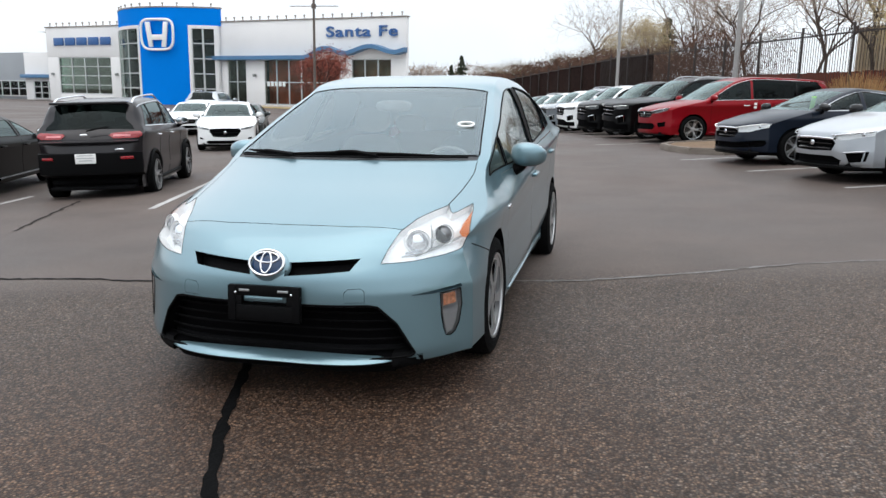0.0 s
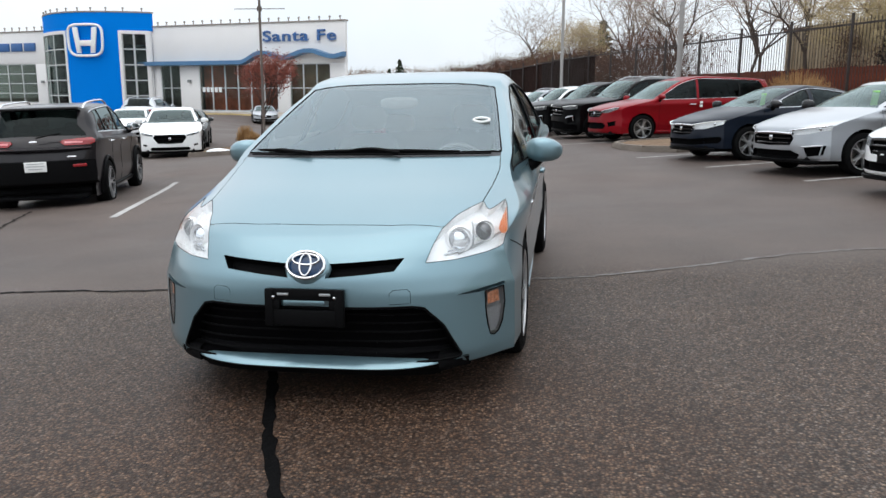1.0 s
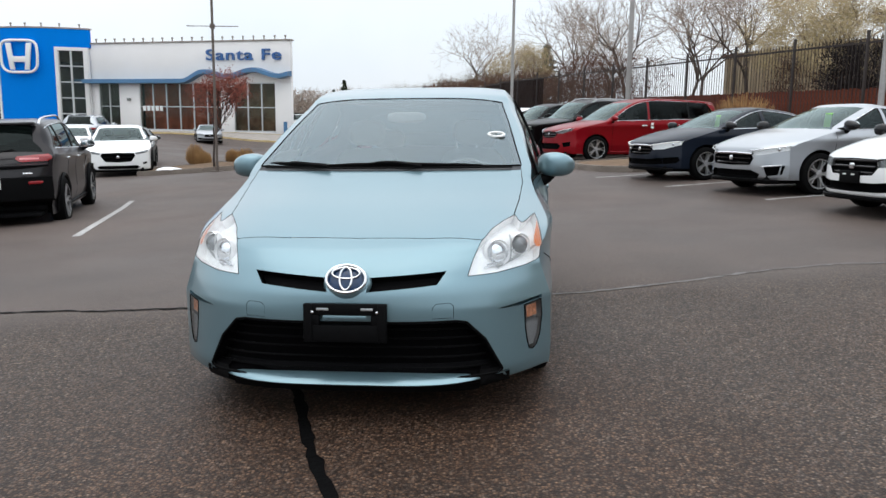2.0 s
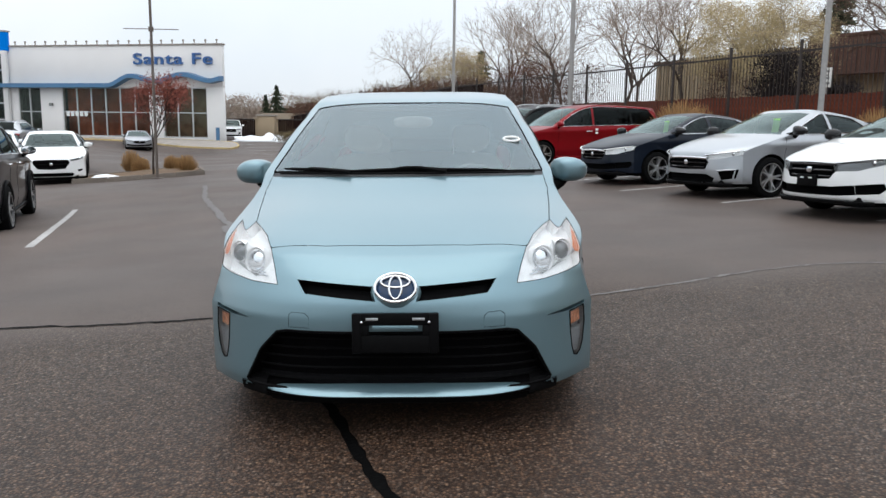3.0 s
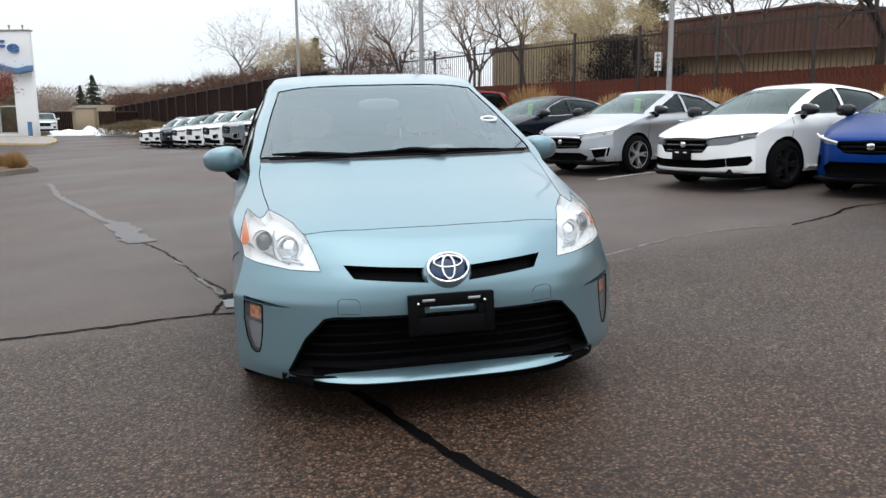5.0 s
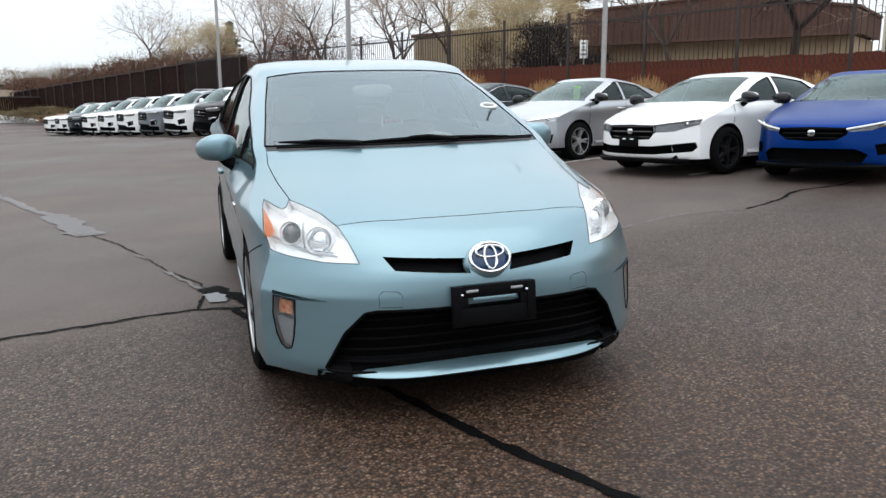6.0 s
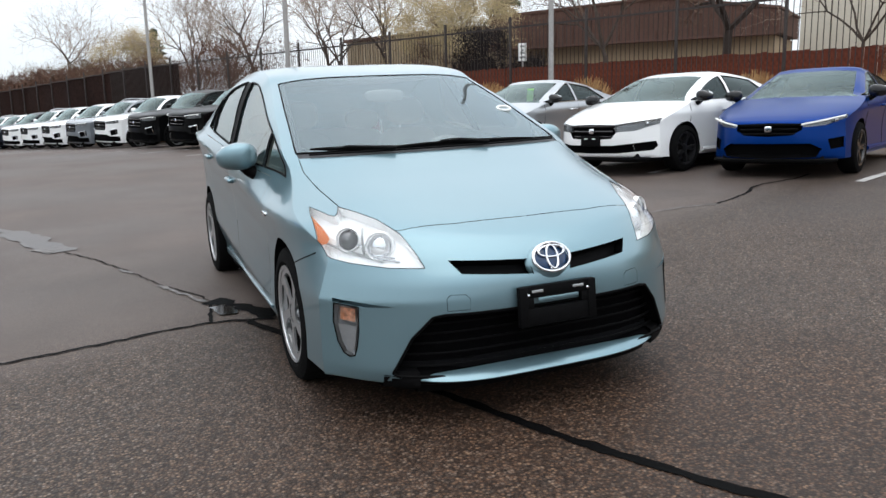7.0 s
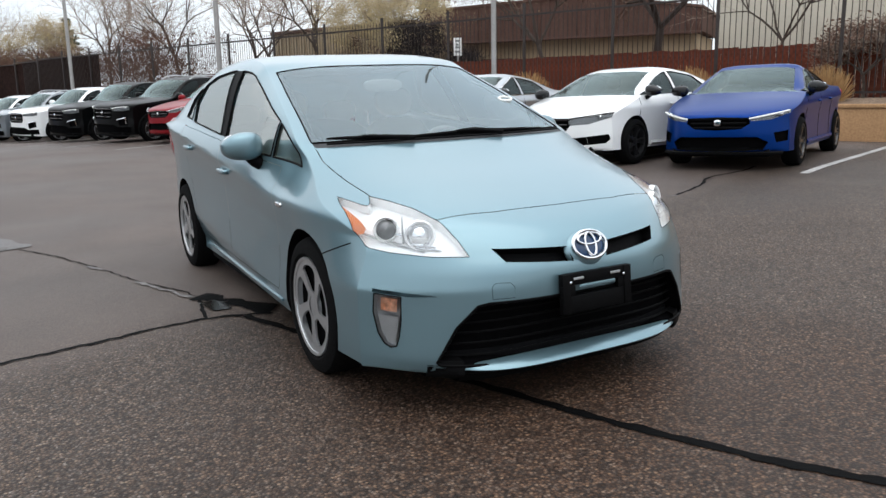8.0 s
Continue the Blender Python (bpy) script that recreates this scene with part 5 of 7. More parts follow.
make_car("hatchback_car", "white compact hatchback with large black grille", P_WHITE, HATCH, FACE_HATCH, pose(-10.12, 23.6, gz(-10.12, 23.6), 0, -1, 20), wide=0.90, rim=RIMDARK, bar_mat=BLACK, windows=((0.50, 1.42), (1.50, 2.52)), dens=4, cols=16, down=14)
make_car("sedan_car", "black sedan parked beside the brown wagon", P_BLACK, SEDAN, FACE_SEDAN, pose(-10.45, 14.1, gz(-10.45, 13.6), 0, 1.0, 196), tail_face=None, dens=3)
make_car("sedan_car", "white sedan parked beside the white hatchback", P_WHITE, SEDAN, FACE_SEDAN, pose(-15.6, 32.0, gz(-15.6, 32.0), 0, -1, 18), dens=3)
make_car("suv_car", "silver sport utility vehicle by the showroom", P_SILVER, low_car(SUV, 0.86), FACE_SUV, pose(-19.2, 43.0, gz(-19.2, 43.0), 0, 0, 188), wide=0.93, windows=((0.68, 1.55), (1.63, 2.55), (2.63, 3.25)), tyre=0.35, rear_tint=TINT, rails=True, trim=CHROME, category="suv", seats=False)
make_car("sedan_car", "dark slate sedan parked behind the white hatchback", P_SLATE, low_car(SEDAN, 1.06), FACE_SEDAN, pose(-12.0, 29.0, gz(-12.0, 29.0), 0, 0, 19), dens=3)
make_car("sedan_car", "pale blue sedan in front of the showroom windows", P_SILVER, SEDAN, FACE_SEDAN, pose(-17.6, 57.2, gz(-17.6, 57.2), 0, 0, 20), dens=2, seats=False)


# ---- ground: asphalt with tar-filled cracks, worn stall lines and an old paving joint ----
D, N = Vector((-0.29, 0.957, 0)), Vector((0.957, 0.29, 0))


def fall(k):
    """How far the bank has dropped along the row."""
    return -0.029 * max(0, min(42, k - 38))


def rowpt(nn, k, z=0.0):
    """A point by its distance across (nn) and along (k) the parked row."""
    p = N * nn + D * k
    return Vector((p.x, p.y, z + fall(k)))


def asphalt():
    m = bpy.data.materials.new("asphalt")
    m.use_nodes = True
    t = m.node_tree
    L = t.links.new
    b = t.nodes["Principled BSDF"]
    co = t.nodes.new("ShaderNodeTexCoord")

    def node(kind, **kw):
        n = t.nodes.new(kind)
        for k, v in kw.items():
            n.inputs[k].default_value = v
        return n

    def ranged(src, a, z, lo, hi):
        r = node("ShaderNodeMapRange")
        for key, v in (("From Min", a), ("From Max", z), ("To Min", lo), ("To Max", hi)):
            r.inputs[key].default_value = v
        L(src, r.inputs["Value"])
        return r.outputs[0]

    def mixed(fac, a, z):
        x = node("ShaderNodeMix")
        x.data_type = "RGBA"
        L(fac, x.inputs[0])
        for key, v in (("A", a), ("B", z)):
            if isinstance(v, tuple):
                x.inputs[key].default_value = (*v, 1)
            else:
                L(v, x.inputs[key])
        return x.outputs["Result"]

    P = co.outputs["Object"]
    stones = node("ShaderNodeTexVoronoi", Scale=82.0)
    L(P, stones.inputs["Vector"])
    tone = node("ShaderNodeTexNoise", Scale=1.1, Detail=5.0)
    L(P, tone.inputs["Vector"])
    fine = node("ShaderNodeTexNoise", Scale=160.0, Detail=3.0)
    L(P, fine.inputs["Vector"])
    wide = node("ShaderNodeTexNoise", Scale=0.22, Detail=4.0)
    L(P, wide.inputs["Vector"])
    # stones of many tones in a dark binder
    sep = node("ShaderNodeSeparateColor")
    L(stones.outputs["Color"], sep.inputs[0])
    stone_tone = ranged(sep.outputs[0], 0.0, 1.0, 0.0, 1.0)
    ramp = node("ShaderNodeValToRGB")
    ramp.color_ramp.elements[0].color, ramp.color_ramp.elements[1].color = (0.018, 0.0122, 0.0088, 1), (0.205, 0.150, 0.108, 1)
    e = ramp.color_ramp.elements.new(0.55)
    e.color = (0.081, 0.0528, 0.0382, 1)
    e = ramp.color_ramp.elements.new(0.88)
    e.color = (0.127, 0.087, 0.063, 1)
    L(stone_tone, ramp.inputs[0])
    gap = ranged(stones.outputs["Distance"], 0.25, 0.60, 0.0, 0.68)
    # some stones are grey rather than tan
    grey = node("ShaderNodeHueSaturation", Saturation=0.60, Value=1.0)
    L(ramp.outputs[0], grey.inputs["Color"])
    kinds = mixed(ranged(sep.outputs[1], 0.5, 0.8, 0.0, 1.0), ramp.outputs[0], grey.outputs[0])
    coarse = mixed(gap, kinds, (0.007, 0.0045, 0.0035))
    smooth_c = mixed(ranged(fine.outputs["Fac"], 0.35, 0.65, 0.0, 1.0), (0.052, 0.0408, 0.0362), (0.113, 0.0888, 0.0782))
    # the newer, coarser surface lies on the near side of the joint
    xyz = node("ShaderNodeSeparateXYZ")
    L(P, xyz.inputs[0])
    slope = node("ShaderNodeMath")
    slope.operation = "MULTIPLY_ADD"
    slope.inputs[1].default_value, slope.inputs[2].default_value = 0.22, 6.1
    L(xyz.outputs[0], slope.inputs[0])
    diff = node("ShaderNodeMath")
    diff.operation = "SUBTRACT"
    L(xyz.outputs[1], diff.inputs[0])
    L(slope.outputs[0], diff.inputs[1])
    zone = ranged(diff.outputs[0], -0.35, 0.35, 0.0, 0.8)
    # a damp brown stain on the coarse surface, with a ragged edge
    spot = node("ShaderNodeMapping")
    spot.inputs["Location"].default_value, spot.inputs["Scale"].default_value = (0.42, -1.00, 0), (0.50, 0.40, 0)
    L(P, spot.inputs["Vector"])
    away = node("ShaderNodeVectorMath")
    away.operation = "LENGTH"
    L(spot.outputs[0], away.inputs[0])
    ragged = node("ShaderNodeMath")
    ragged.operation = "MULTIPLY_ADD"
    ragged.inputs[1].default_value = 0.7
    L(tone.outputs["Fac"], ragged.inputs[0])
    L(away.outputs["Value"], ragged.inputs[2])
    damp = ranged(ragged.outputs[0], 0.85, 1.45, 0.85, 0.0)
    tinted = node("ShaderNodeMix")
    tinted.data_type, tinted.blend_type = "RGBA", "MULTIPLY"
    L(damp, tinted.inputs[0])
    L(coarse, tinted.inputs["A"])
    tinted.inputs["B"].default_value = (0.88, 0.70, 0.57, 1)
    coarse = tinted.outputs["Result"]
    col = mixed(zone, coarse, smooth_c)
    hs = node("ShaderNodeHueSaturation")
    L(ranged(tone.outputs["Fac"], 0.3, 0.7, 0.97, 1.31), hs.inputs["Value"])
    L(col, hs.inputs["Color"])
    h2 = node("ShaderNodeHueSaturation")
    L(ranged(wide.outputs["Fac"], 0.35, 0.65, 0.8, 1.15), h2.inputs["Value"])
    L(hs.outputs[0], h2.inputs["Color"])
    L(h2.outputs[0], b.inputs["Base Color"])
    L(ranged(wide.outputs["Fac"], 0.35, 0.65, 0.5, 0.7), b.inputs["Roughness"])
    b.inputs["Specular IOR Level"].default_value = 0.22
    bp = node("ShaderNodeBump", Strength=0.32, Distance=0.006)
    L(ranged(stones.outputs["Distance"], 0.0, 0.6, 1.0, 0.0), bp.inputs["Height"])
    b2 = node("ShaderNodeBump", Strength=0.3, Distance=0.004)
    L(fine.outputs["Fac"], b2.inputs["Height"])
    L(bp.outputs[0], b2.inputs["Normal"])
    L(b2.outputs[0], b.inputs["Normal"])
    return m


bpy.data.objects["ground"].data.materials[0] = asphalt()
TAR = shader("tar", (0.0016, 0.0016, 0.0017), 0.7, spec=0.05, var=0.3, scale=25, bump=0.3, bump_scale=40)
CRACK = shader("open_crack", (0.018, 0.015, 0.013), 0.85, spec=0.1, var=0.4, scale=20)
DAMP = shader("damp_asphalt", (0.074, 0.065, 0.062), 0.42, spec=0.3, var=0.3, scale=30, stain=0.6, scale2=3.0, colour2=(0.07, 0.056, 0.05), bump=0.2, bump_scale=40)
WATER = shader("puddle_water", (0.02, 0.018, 0.016), 0.12, spec=0.35, var=0.2, scale=10, bump=0.02, bump_scale=8)
LINE = shader("worn_line_paint", (0.42, 0.41, 0.40), 0.7, var=0.25, scale=30, stain=0.6, scale2=6.0, colour2=(0.12, 0.11, 0.10))
# serves the worn joint, and as painted sheen on wet crack edges
PALE = shader("pale_joint_and_sheen", (0.17, 0.16, 0.155), 0.7, spec=0.2, var=0.35, scale=20, stain=0.7, scale2=5.0, colour2=(0.09, 0.08, 0.075))
CONCRETE = shader("concrete", (0.33, 0.30, 0.27), 0.8, var=0.15, scale=40, stain=0.5, scale2=2.0, bump=0.3, bump_scale=60)
MULCH = shader("bark_mulch", (0.17, 0.115, 0.075), 0.95, var=0.5, scale=60, stain=0.5, scale2=3.0, bump=1.0, bump_scale=45)
SNOW = shader("snow", (0.86, 0.88, 0.91), 0.6, var=0.05, scale=15, stain=0.2, scale2=3.0, colour2=(0.6, 0.6, 0.6), bump=0.6, bump_scale=12)
KERB = shader("weathered_kerb", (0.20, 0.17, 0.145), 0.85, var=0.2, scale=40, stain=0.5, scale2=2.0, bump=0.3, bump_scale=60)
YELLOW = shader("yellow_kerb_paint", (0.52, 0.40, 0.20), 0.75, var=0.15, scale=20, stain=0.5, scale2=2.0)
SOIL = shader("dry_soil", (0.17, 0.12, 0.085), 0.95, var=0.35, scale=25, stain=0.4, bump=0.7, bump_scale=20)


def smooth_line(pts, step=0.12):
    """Evenly spaced points on a soft curve through pts."""
    pts = np.array(pts, float)
    s = np.concatenate([[0], np.cumsum(np.hypot(*np.diff(pts, axis=0).T))])
    fx, fy = pchip(s, pts[:, 0]), pchip(s, pts[:, 1])
    q = np.arange(0, s[-1] + step / 2, step)
    return np.stack([fx(q), fy(q)], 1)


def ground_strip(name, label, pts, width, mat, wobble=0.3, lift=0.004, step=0.12, jitter=0.0, kind="structure", category="ground mark", seed=1):
    """A band that lies on the ground along pts, of uneven width."""
    rnd = random.Random(seed)
    c = smooth_line(pts, step)
    if jitter:
        c = c + np.array([[rnd.uniform(-jitter, jitter), rnd.uniform(-jitter, jitter)] for _ in c])
    d = np.gradient(c, axis=0)
    d /= np.hypot(d[:, 0], d[:, 1])[:, None] + 1e-9
    v, f = [], []
    for i, (p, q) in enumerate(zip(c, d)):
        for e in (-1, 1):
            w = width / 2 * (1 + wobble * rnd.uniform(-1, 1))
            x, y = p[0] - q[1] * e * w, p[1] + q[0] * e * w
            v.append((x, y, gz(x, y) + lift))
        if i:
            f.append((2 * i - 2, 2 * i, 2 * i + 1, 2 * i - 1))
    me = bpy.data.meshes.new(name)
    me.from_pydata(v, [], f)
    me.materials.append(mat)
    return tagged(new(name, me), label, category, kind=kind)


ground_strip("tar_seam", "black tar seal over a crack in the asphalt", [(-0.05, 1.2), (-0.36, 1.9), (-0.68, 2.47), (-0.80, 2.72), (-0.98, 3.2), (-1.13, 3.72), (-1.3, 4.4), (-1.5, 5.2), (-1.60, 5.62)], 0.048, TAR, 0.35, 0.004, 0.06, 0.006)
ground_strip("tar_seam", "black tar seal round a small puddle", [(-1.68, 6.22), (-1.62, 6.10), (-1.54, 5.96), (-1.50, 5.80), (-1.42, 5.62)], 0.115, TAR, 0.75, 0.005, 0.05, 0.014, seed=3)
ground_strip("tar_seam", "thin black tar seal beside a small puddle", [(-1.78, 5.70), (-1.75, 5.90), (-1.71, 6.08), (-1.68, 6.22)], 0.022, TAR, 0.6, 0.005, 0.05, 0.010, seed=18)
ground_strip("tar_seam", "thin dark crack seal running to the kerb", [(-4.6, 5.75), (-3.9, 5.69), (-3.2, 5.70), (-2.83, 5.64), (-2.33, 5.67), (-1.99, 5.71), (-1.77, 5.69), (-1.45, 5.55)], 0.030, TAR, 0.6, 0.004, 0.05, 0.012, seed=4)
ground_strip("tar_seam", "dark crack seal towards the parked row", [(3.5, 6.80), (4.2, 7.05), (4.77, 7.34), (5.3, 7.36), (5.9, 7.55)], 0.035, TAR, 0.6, 0.004, 0.06, 0.012, seed=5)
ground_strip("paving_joint", "pale worn joint between two asphalt layers", [(-0.1, 5.95), (0.37, 6.02), (0.9, 6.22), (1.5, 6.50), (2.12, 6.78), (2.87, 6.95), (3.5, 6.80)], 0.035, PALE, 0.7, 0.005, 0.06, 0.012, seed=6)
ground_strip("paving_joint", "broad damp seam along the aisle", [(-2.42, 9.0), (-2.60, 9.7), (-2.72, 10.3), (-2.86, 10.8)], 0.26, DAMP, 0.30, 0.005, 0.10, 0.02, seed=7)
ground_strip("paving_joint", "faint damp seam along the aisle", [(-2.86, 10.8), (-3.05, 11.3), (-3.4, 12.6), (-4.2, 15.5), (-4.9, 18.8)], 0.10, DAMP, 0.5, 0.005, 0.15, 0.015, seed=17)
# the sky's sheen on these wet edges is put into their pale colour
ground_strip("paving_joint", "pale wet edge beside the crack", [(-1.72, 6.22), (-1.80, 6.56), (-1.86, 6.80), (-1.90, 6.93)], 0.030, PALE, 0.7, 0.006, 0.06, 0.010, seed=12)
ground_strip("paving_joint", "pale wet edge beside the crack", [(-2.00, 7.50), (-2.04, 7.62), (-2.07, 7.76)], 0.035, DAMP, 0.6, 0.006, 0.06, 0.008, seed=13)
ground_strip("paving_joint", "pale wet edge beside the crack", [(-2.50, 9.02), (-2.56, 9.16), (-2.66, 9.30)], 0.07, PALE, 0.6, 0.007, 0.07, 0.012, seed=14)
ground_strip("puddle", "small puddle of clear water in the asphalt", [(-1.68, 6.06), (-1.66, 5.97), (-1.65, 5.88), (-1.66, 5.80)], 0.11, WATER, 0.3, 0.007, 0.05, 0.006, seed=15, category="puddle")
ground_strip("tar_seam", "thin dark crack along the aisle", [(-1.67, 6.20), (-1.75, 6.55), (-1.89, 7.0), (-2.03, 7.67), (-2.20, 8.34), (-2.42, 9.0)], 0.014, CRACK, 0.7, 0.004, 0.06, 0.012, seed=8)
ground_strip("tar_seam", "dark crack beside the stall line", [(-5.6, 8.05), (-5.85, 8.65), (-6.35, 9.9), (-6.85, 11.1)], 0.045, CRACK, 0.6, 0.005, 0.08, 0.02, seed=16)
# stall lines on both sides of the aisle
for k in range(-2, 24):
    kk = 4.78 + 2.62 * k
    if 15.4 < kk < 19.0:
        continue
    a, b = rowpt(7.25, kk), rowpt(12.6, kk)
    ground_strip("stall_line", "worn white parking stall line", [(a.x, a.y), (b.x, b.y)], 0.10, LINE, 0.08, 0.004, 0.4, seed=20 + k, category="road marking")
for k in range(0, 3):
    x, y = -4.93 - 2.72 * k * 0.965, 9.72 - 2.72 * k * 0.26
    ground_strip("stall_line", "worn white parking stall line", [(x, y), (x - 1.42, y + 5.25)], 0.10, LINE, 0.08, 0.004, 0.4, seed=60 + k, category="road marking")


def kerbed_island(label, outline, top_mat, h=0.13, w=0.16, kerb=None):
    """A planting island: a kerb ring of separate stones, filled with mulch."""
    ob = thing("kerbed_island", Matrix(), label, "planting island", kind="structure")
    pts = [Vector((x, y, 0)) for x, y in smooth_line(outline + outline[:1], 0.9)]
    if (pts[0] - pts[-1]).length < 0.4:
        pts.pop()
    mid = sum(pts, Vector()) / len(pts)
    inner = [p + (mid - p).normalized() * w for p in pts]
    n = len(pts)
    for i in range(n):
        bm = bmesh.new()
        q = [pts[i], pts[(i + 1) % n], inner[(i + 1) % n], inner[i]]
        q = [p.lerp(sum(q, Vector()) / 4, 0.012) for p in q]
        lo = [bm.verts.new((p.x, p.y, gz(p.x, p.y) - 0.05)) for p in q]
        hi = [bm.verts.new((p.x, p.y, gz(p.x, p.y) + h)) for p in q]
        bm.faces.new(hi)
        for j in range(4):
            bm.faces.new((lo[j], lo[(j + 1) % 4], hi[(j + 1) % 4], hi[j]))
        bmesh.ops.recalc_face_normals(bm, faces=bm.faces[:])
        bmesh.ops.bevel(bm, geom=[e for e in bm.edges if all(v in hi for v in e.verts)], offset=0.025, segments=2, affect="EDGES")
        part("kerb_stone", bm, kerb or KERB, ob)
    bm = bmesh.new()
    vs = [bm.verts.new((p.x, p.y, gz(p.x, p.y) + h - 0.03)) for p in inner]
    c = bm.verts.new((mid.x, mid.y, gz(mid.x, mid.y) + h + 0.06))
    for i in range(n):
        bm.faces.new((vs[i], vs[(i + 1) % n], c))
    bmesh.ops.recalc_face_normals(bm, faces=bm.faces[:])
    part("mulch", bm, top_mat, ob)
    return ob


def rowxy(nn, k):
    p = rowpt(nn, k)
    return (p.x, p.y)


kerbed_island("concrete-kerbed mulch island between parked cars", [rowxy(8.5, 15.9), rowxy(8.1, 16.6), rowxy(8.0, 17.4), rowxy(8.1, 18.3), rowxy(8.5, 19.0), rowxy(10.5, 19.1), rowxy(12.9, 19.1), rowxy(12.9, 15.9), rowxy(10.5, 15.85)], MULCH)
kerbed_island("concrete-kerbed mulch island round a lamp post", [(-9.3, 22.7), (-7.8, 22.9), (-6.5, 23.3), (-6.0, 23.9), (-6.2, 24.8), (-7.4, 28.5), (-8.3, 28.9), (-9.0, 27.0), (-9.8, 24.5)], MULCH)

# ---- planted bank behind the row: low wall, soil, iron fence, timber fence ----
BLOCK = shader("tan_block", (0.40, 0.235, 0.12), 0.85, var=0.15, scale=30, stain=0.35, scale2=1.5, island=0.0, bump=0.3, bump_scale=40)
IRON = shader("black_iron", (0.022, 0.015, 0.013), 0.7, 0.0, var=0.25, scale=30)
PLANK = shader("stained_plank", (0.115, 0.028, 0.014), 0.8, var=0.35, scale=12, stain=0.6, scale2=1.6, colour2=(0.055, 0.020, 0.014), bump=0.3, bump_scale=60)
MESHCLOTH = shader("screen_cloth", (0.020, 0.0105, 0.0085), 0.95, spec=0.05, var=0.4, scale=8, stain=0.4, scale2=0.6)
ROWDEG = math.degrees(math.atan2(0.29, 0.957))


def row_box(nn0, nn1, k0, k1, z0, z1, r=0.01):
    """A box that lies along the row."""
    return bevelled(nn0, nn1, k0, k1, z0, z1, r, None, Matrix(((0.957, -0.29, 0, 0), (0.29, 0.957, 0, 0), (0, 0, 1, 0), (0, 0, 0, 1))))


wall = thing("retaining_wall", Matrix(), "low tan block wall behind the parking stalls", "wall", kind="structure")
for k in np.arange(-14, 78, 2.3):
    part("block", row_box(13.2, 13.5, k + 0.01, k + 2.29, fall(k) - 0.4, fall(k) + 0.83, 0.015), BLOCK, wall)
    part("cap_stone", row_box(13.17, 13.56, k + 0.008, k + 2.292, fall(k) + 0.83, fall(k) + 0.90, 0.012), BLOCK, wall)
bm = bmesh.new()
vv = [[bm.verts.new(rowpt(nn, k, 0.84 + (0.16 if nn > 14 else 0) + 0.05 * math.sin(k * 1.3 + nn))) for nn in (13.5, 14.2, 15.5, 18, 24, 60, 160)] for k in np.arange(-60, 121, 3)]
for r0, r1 in zip(vv, vv[1:]):
    for i in range(6):
        bm.faces.new((r0[i], r0[i + 1], r1[i + 1], r1[i]))
tagged(part("planting_bed", bm, SOIL), "bare brown soil bank behind the wall", "soil", kind="structure")

fence = thing("iron_fence", Matrix(), "tall black wrought-iron picket fence along the bank", "fence", kind="structure")
FZ0, FZ1 = 0.95, 3.22
for k in np.arange(-6, 80, 2.44):
    part("post", row_box(14.47, 14.53, k - 0.032, k + 0.032, fall(k) + FZ0 - 0.15, fall(k) + FZ1 + 0.16, 0.006), IRON, fence)
    for z in (fall(k) + FZ0 + 0.15, fall(k) + FZ1 - 0.12):
        part("rail", row_box(14.48, 14.52, k + 0.04, k + 2.40, z - 0.022, z + 0.022, 0), IRON, fence)
picket = bmesh.new()
bevelled(-0.0065, 0.0065, -0.0065, 0.0065, FZ0, FZ1 - 0.04, 0, picket)
bmesh.ops.create_cone(picket, cap_ends=False, segments=4, radius1=0.016, radius2=0.0, depth=0.09, matrix=Matrix.Translation((0, 0, FZ1)))
pk = part("picket", picket, IRON, fence, smooth=0)
pk.matrix_world = Matrix.Translation(rowpt(14.5, 2.0))
far_pickets = []
for k in np.arange(-5.9, 42, 0.122):
    p = rowpt(14.5, float(k))
    if 2 < k < 36:
        o = new("picket", pk.data)
        o.parent = fence
        o.location = p
    else:
        far_pickets.append(p)
fv, ff = [], []
for p in far_pickets:
    b = len(fv)
    fv += [(p.x + dx, p.y + dy, p.z + z) for z in (FZ0, FZ1) for dx, dy in ((-0.011, 0), (0, 0.011), (0.011, 0), (0, -0.011))]
    ff += [(b + i, b + (i + 1) % 4, b + 4 + (i + 1) % 4, b + 4 + i) for i in range(4)]
me = bpy.data.meshes.new("far_pickets")
me.from_pydata(fv, [], ff)
me.materials.append(IRON)
o = tagged(new("far_pickets", me), kind="stuff")
o.parent = fence
bm = bmesh.new()
rows = [[bm.verts.new(rowpt(14.56 + 0.03 * math.sin(k * 2.1), k, z)) for z in np.linspace(FZ0, FZ1 - 0.1, 4)] for k in np.arange(34.8, 81, 0.6)]
for r0, r1 in zip(rows, rows[1:]):
    for i in range(3):
        bm.faces.new((r0[i], r0[i + 1], r1[i + 1], r1[i]))
part("privacy_screen", bm, MESHCLOTH, fence, "dark brown privacy cloth tied to the fence")

timber = thing("timber_fence", Matrix(), "low red-brown stained timber board fence", "fence", kind="structure")
plank = part("plank", bevelled(-0.010, 0.010, -0.066, 0.066, 0, 1.25, 0), PLANK, timber, smooth=0)
plank.matrix_world = Matrix.Translation(rowpt(16.5, -8.0, 0.92)) @ pose(0, 0, 0, 0, 0, ROWDEG)
rnd = random.Random(4)
for k in np.arange(-7.86, 30, 0.14):
    o = new("plank", plank.data)
    o.parent = timber
    o.matrix_world = Matrix.Translation(rowpt(16.5 + rnd.uniform(-0.008, 0.008), float(k), 0.90 + rnd.uniform(-0.02, 0.02))) @ pose(0, 0, 0, 0, 0, ROWDEG + rnd.uniform(-2, 2))
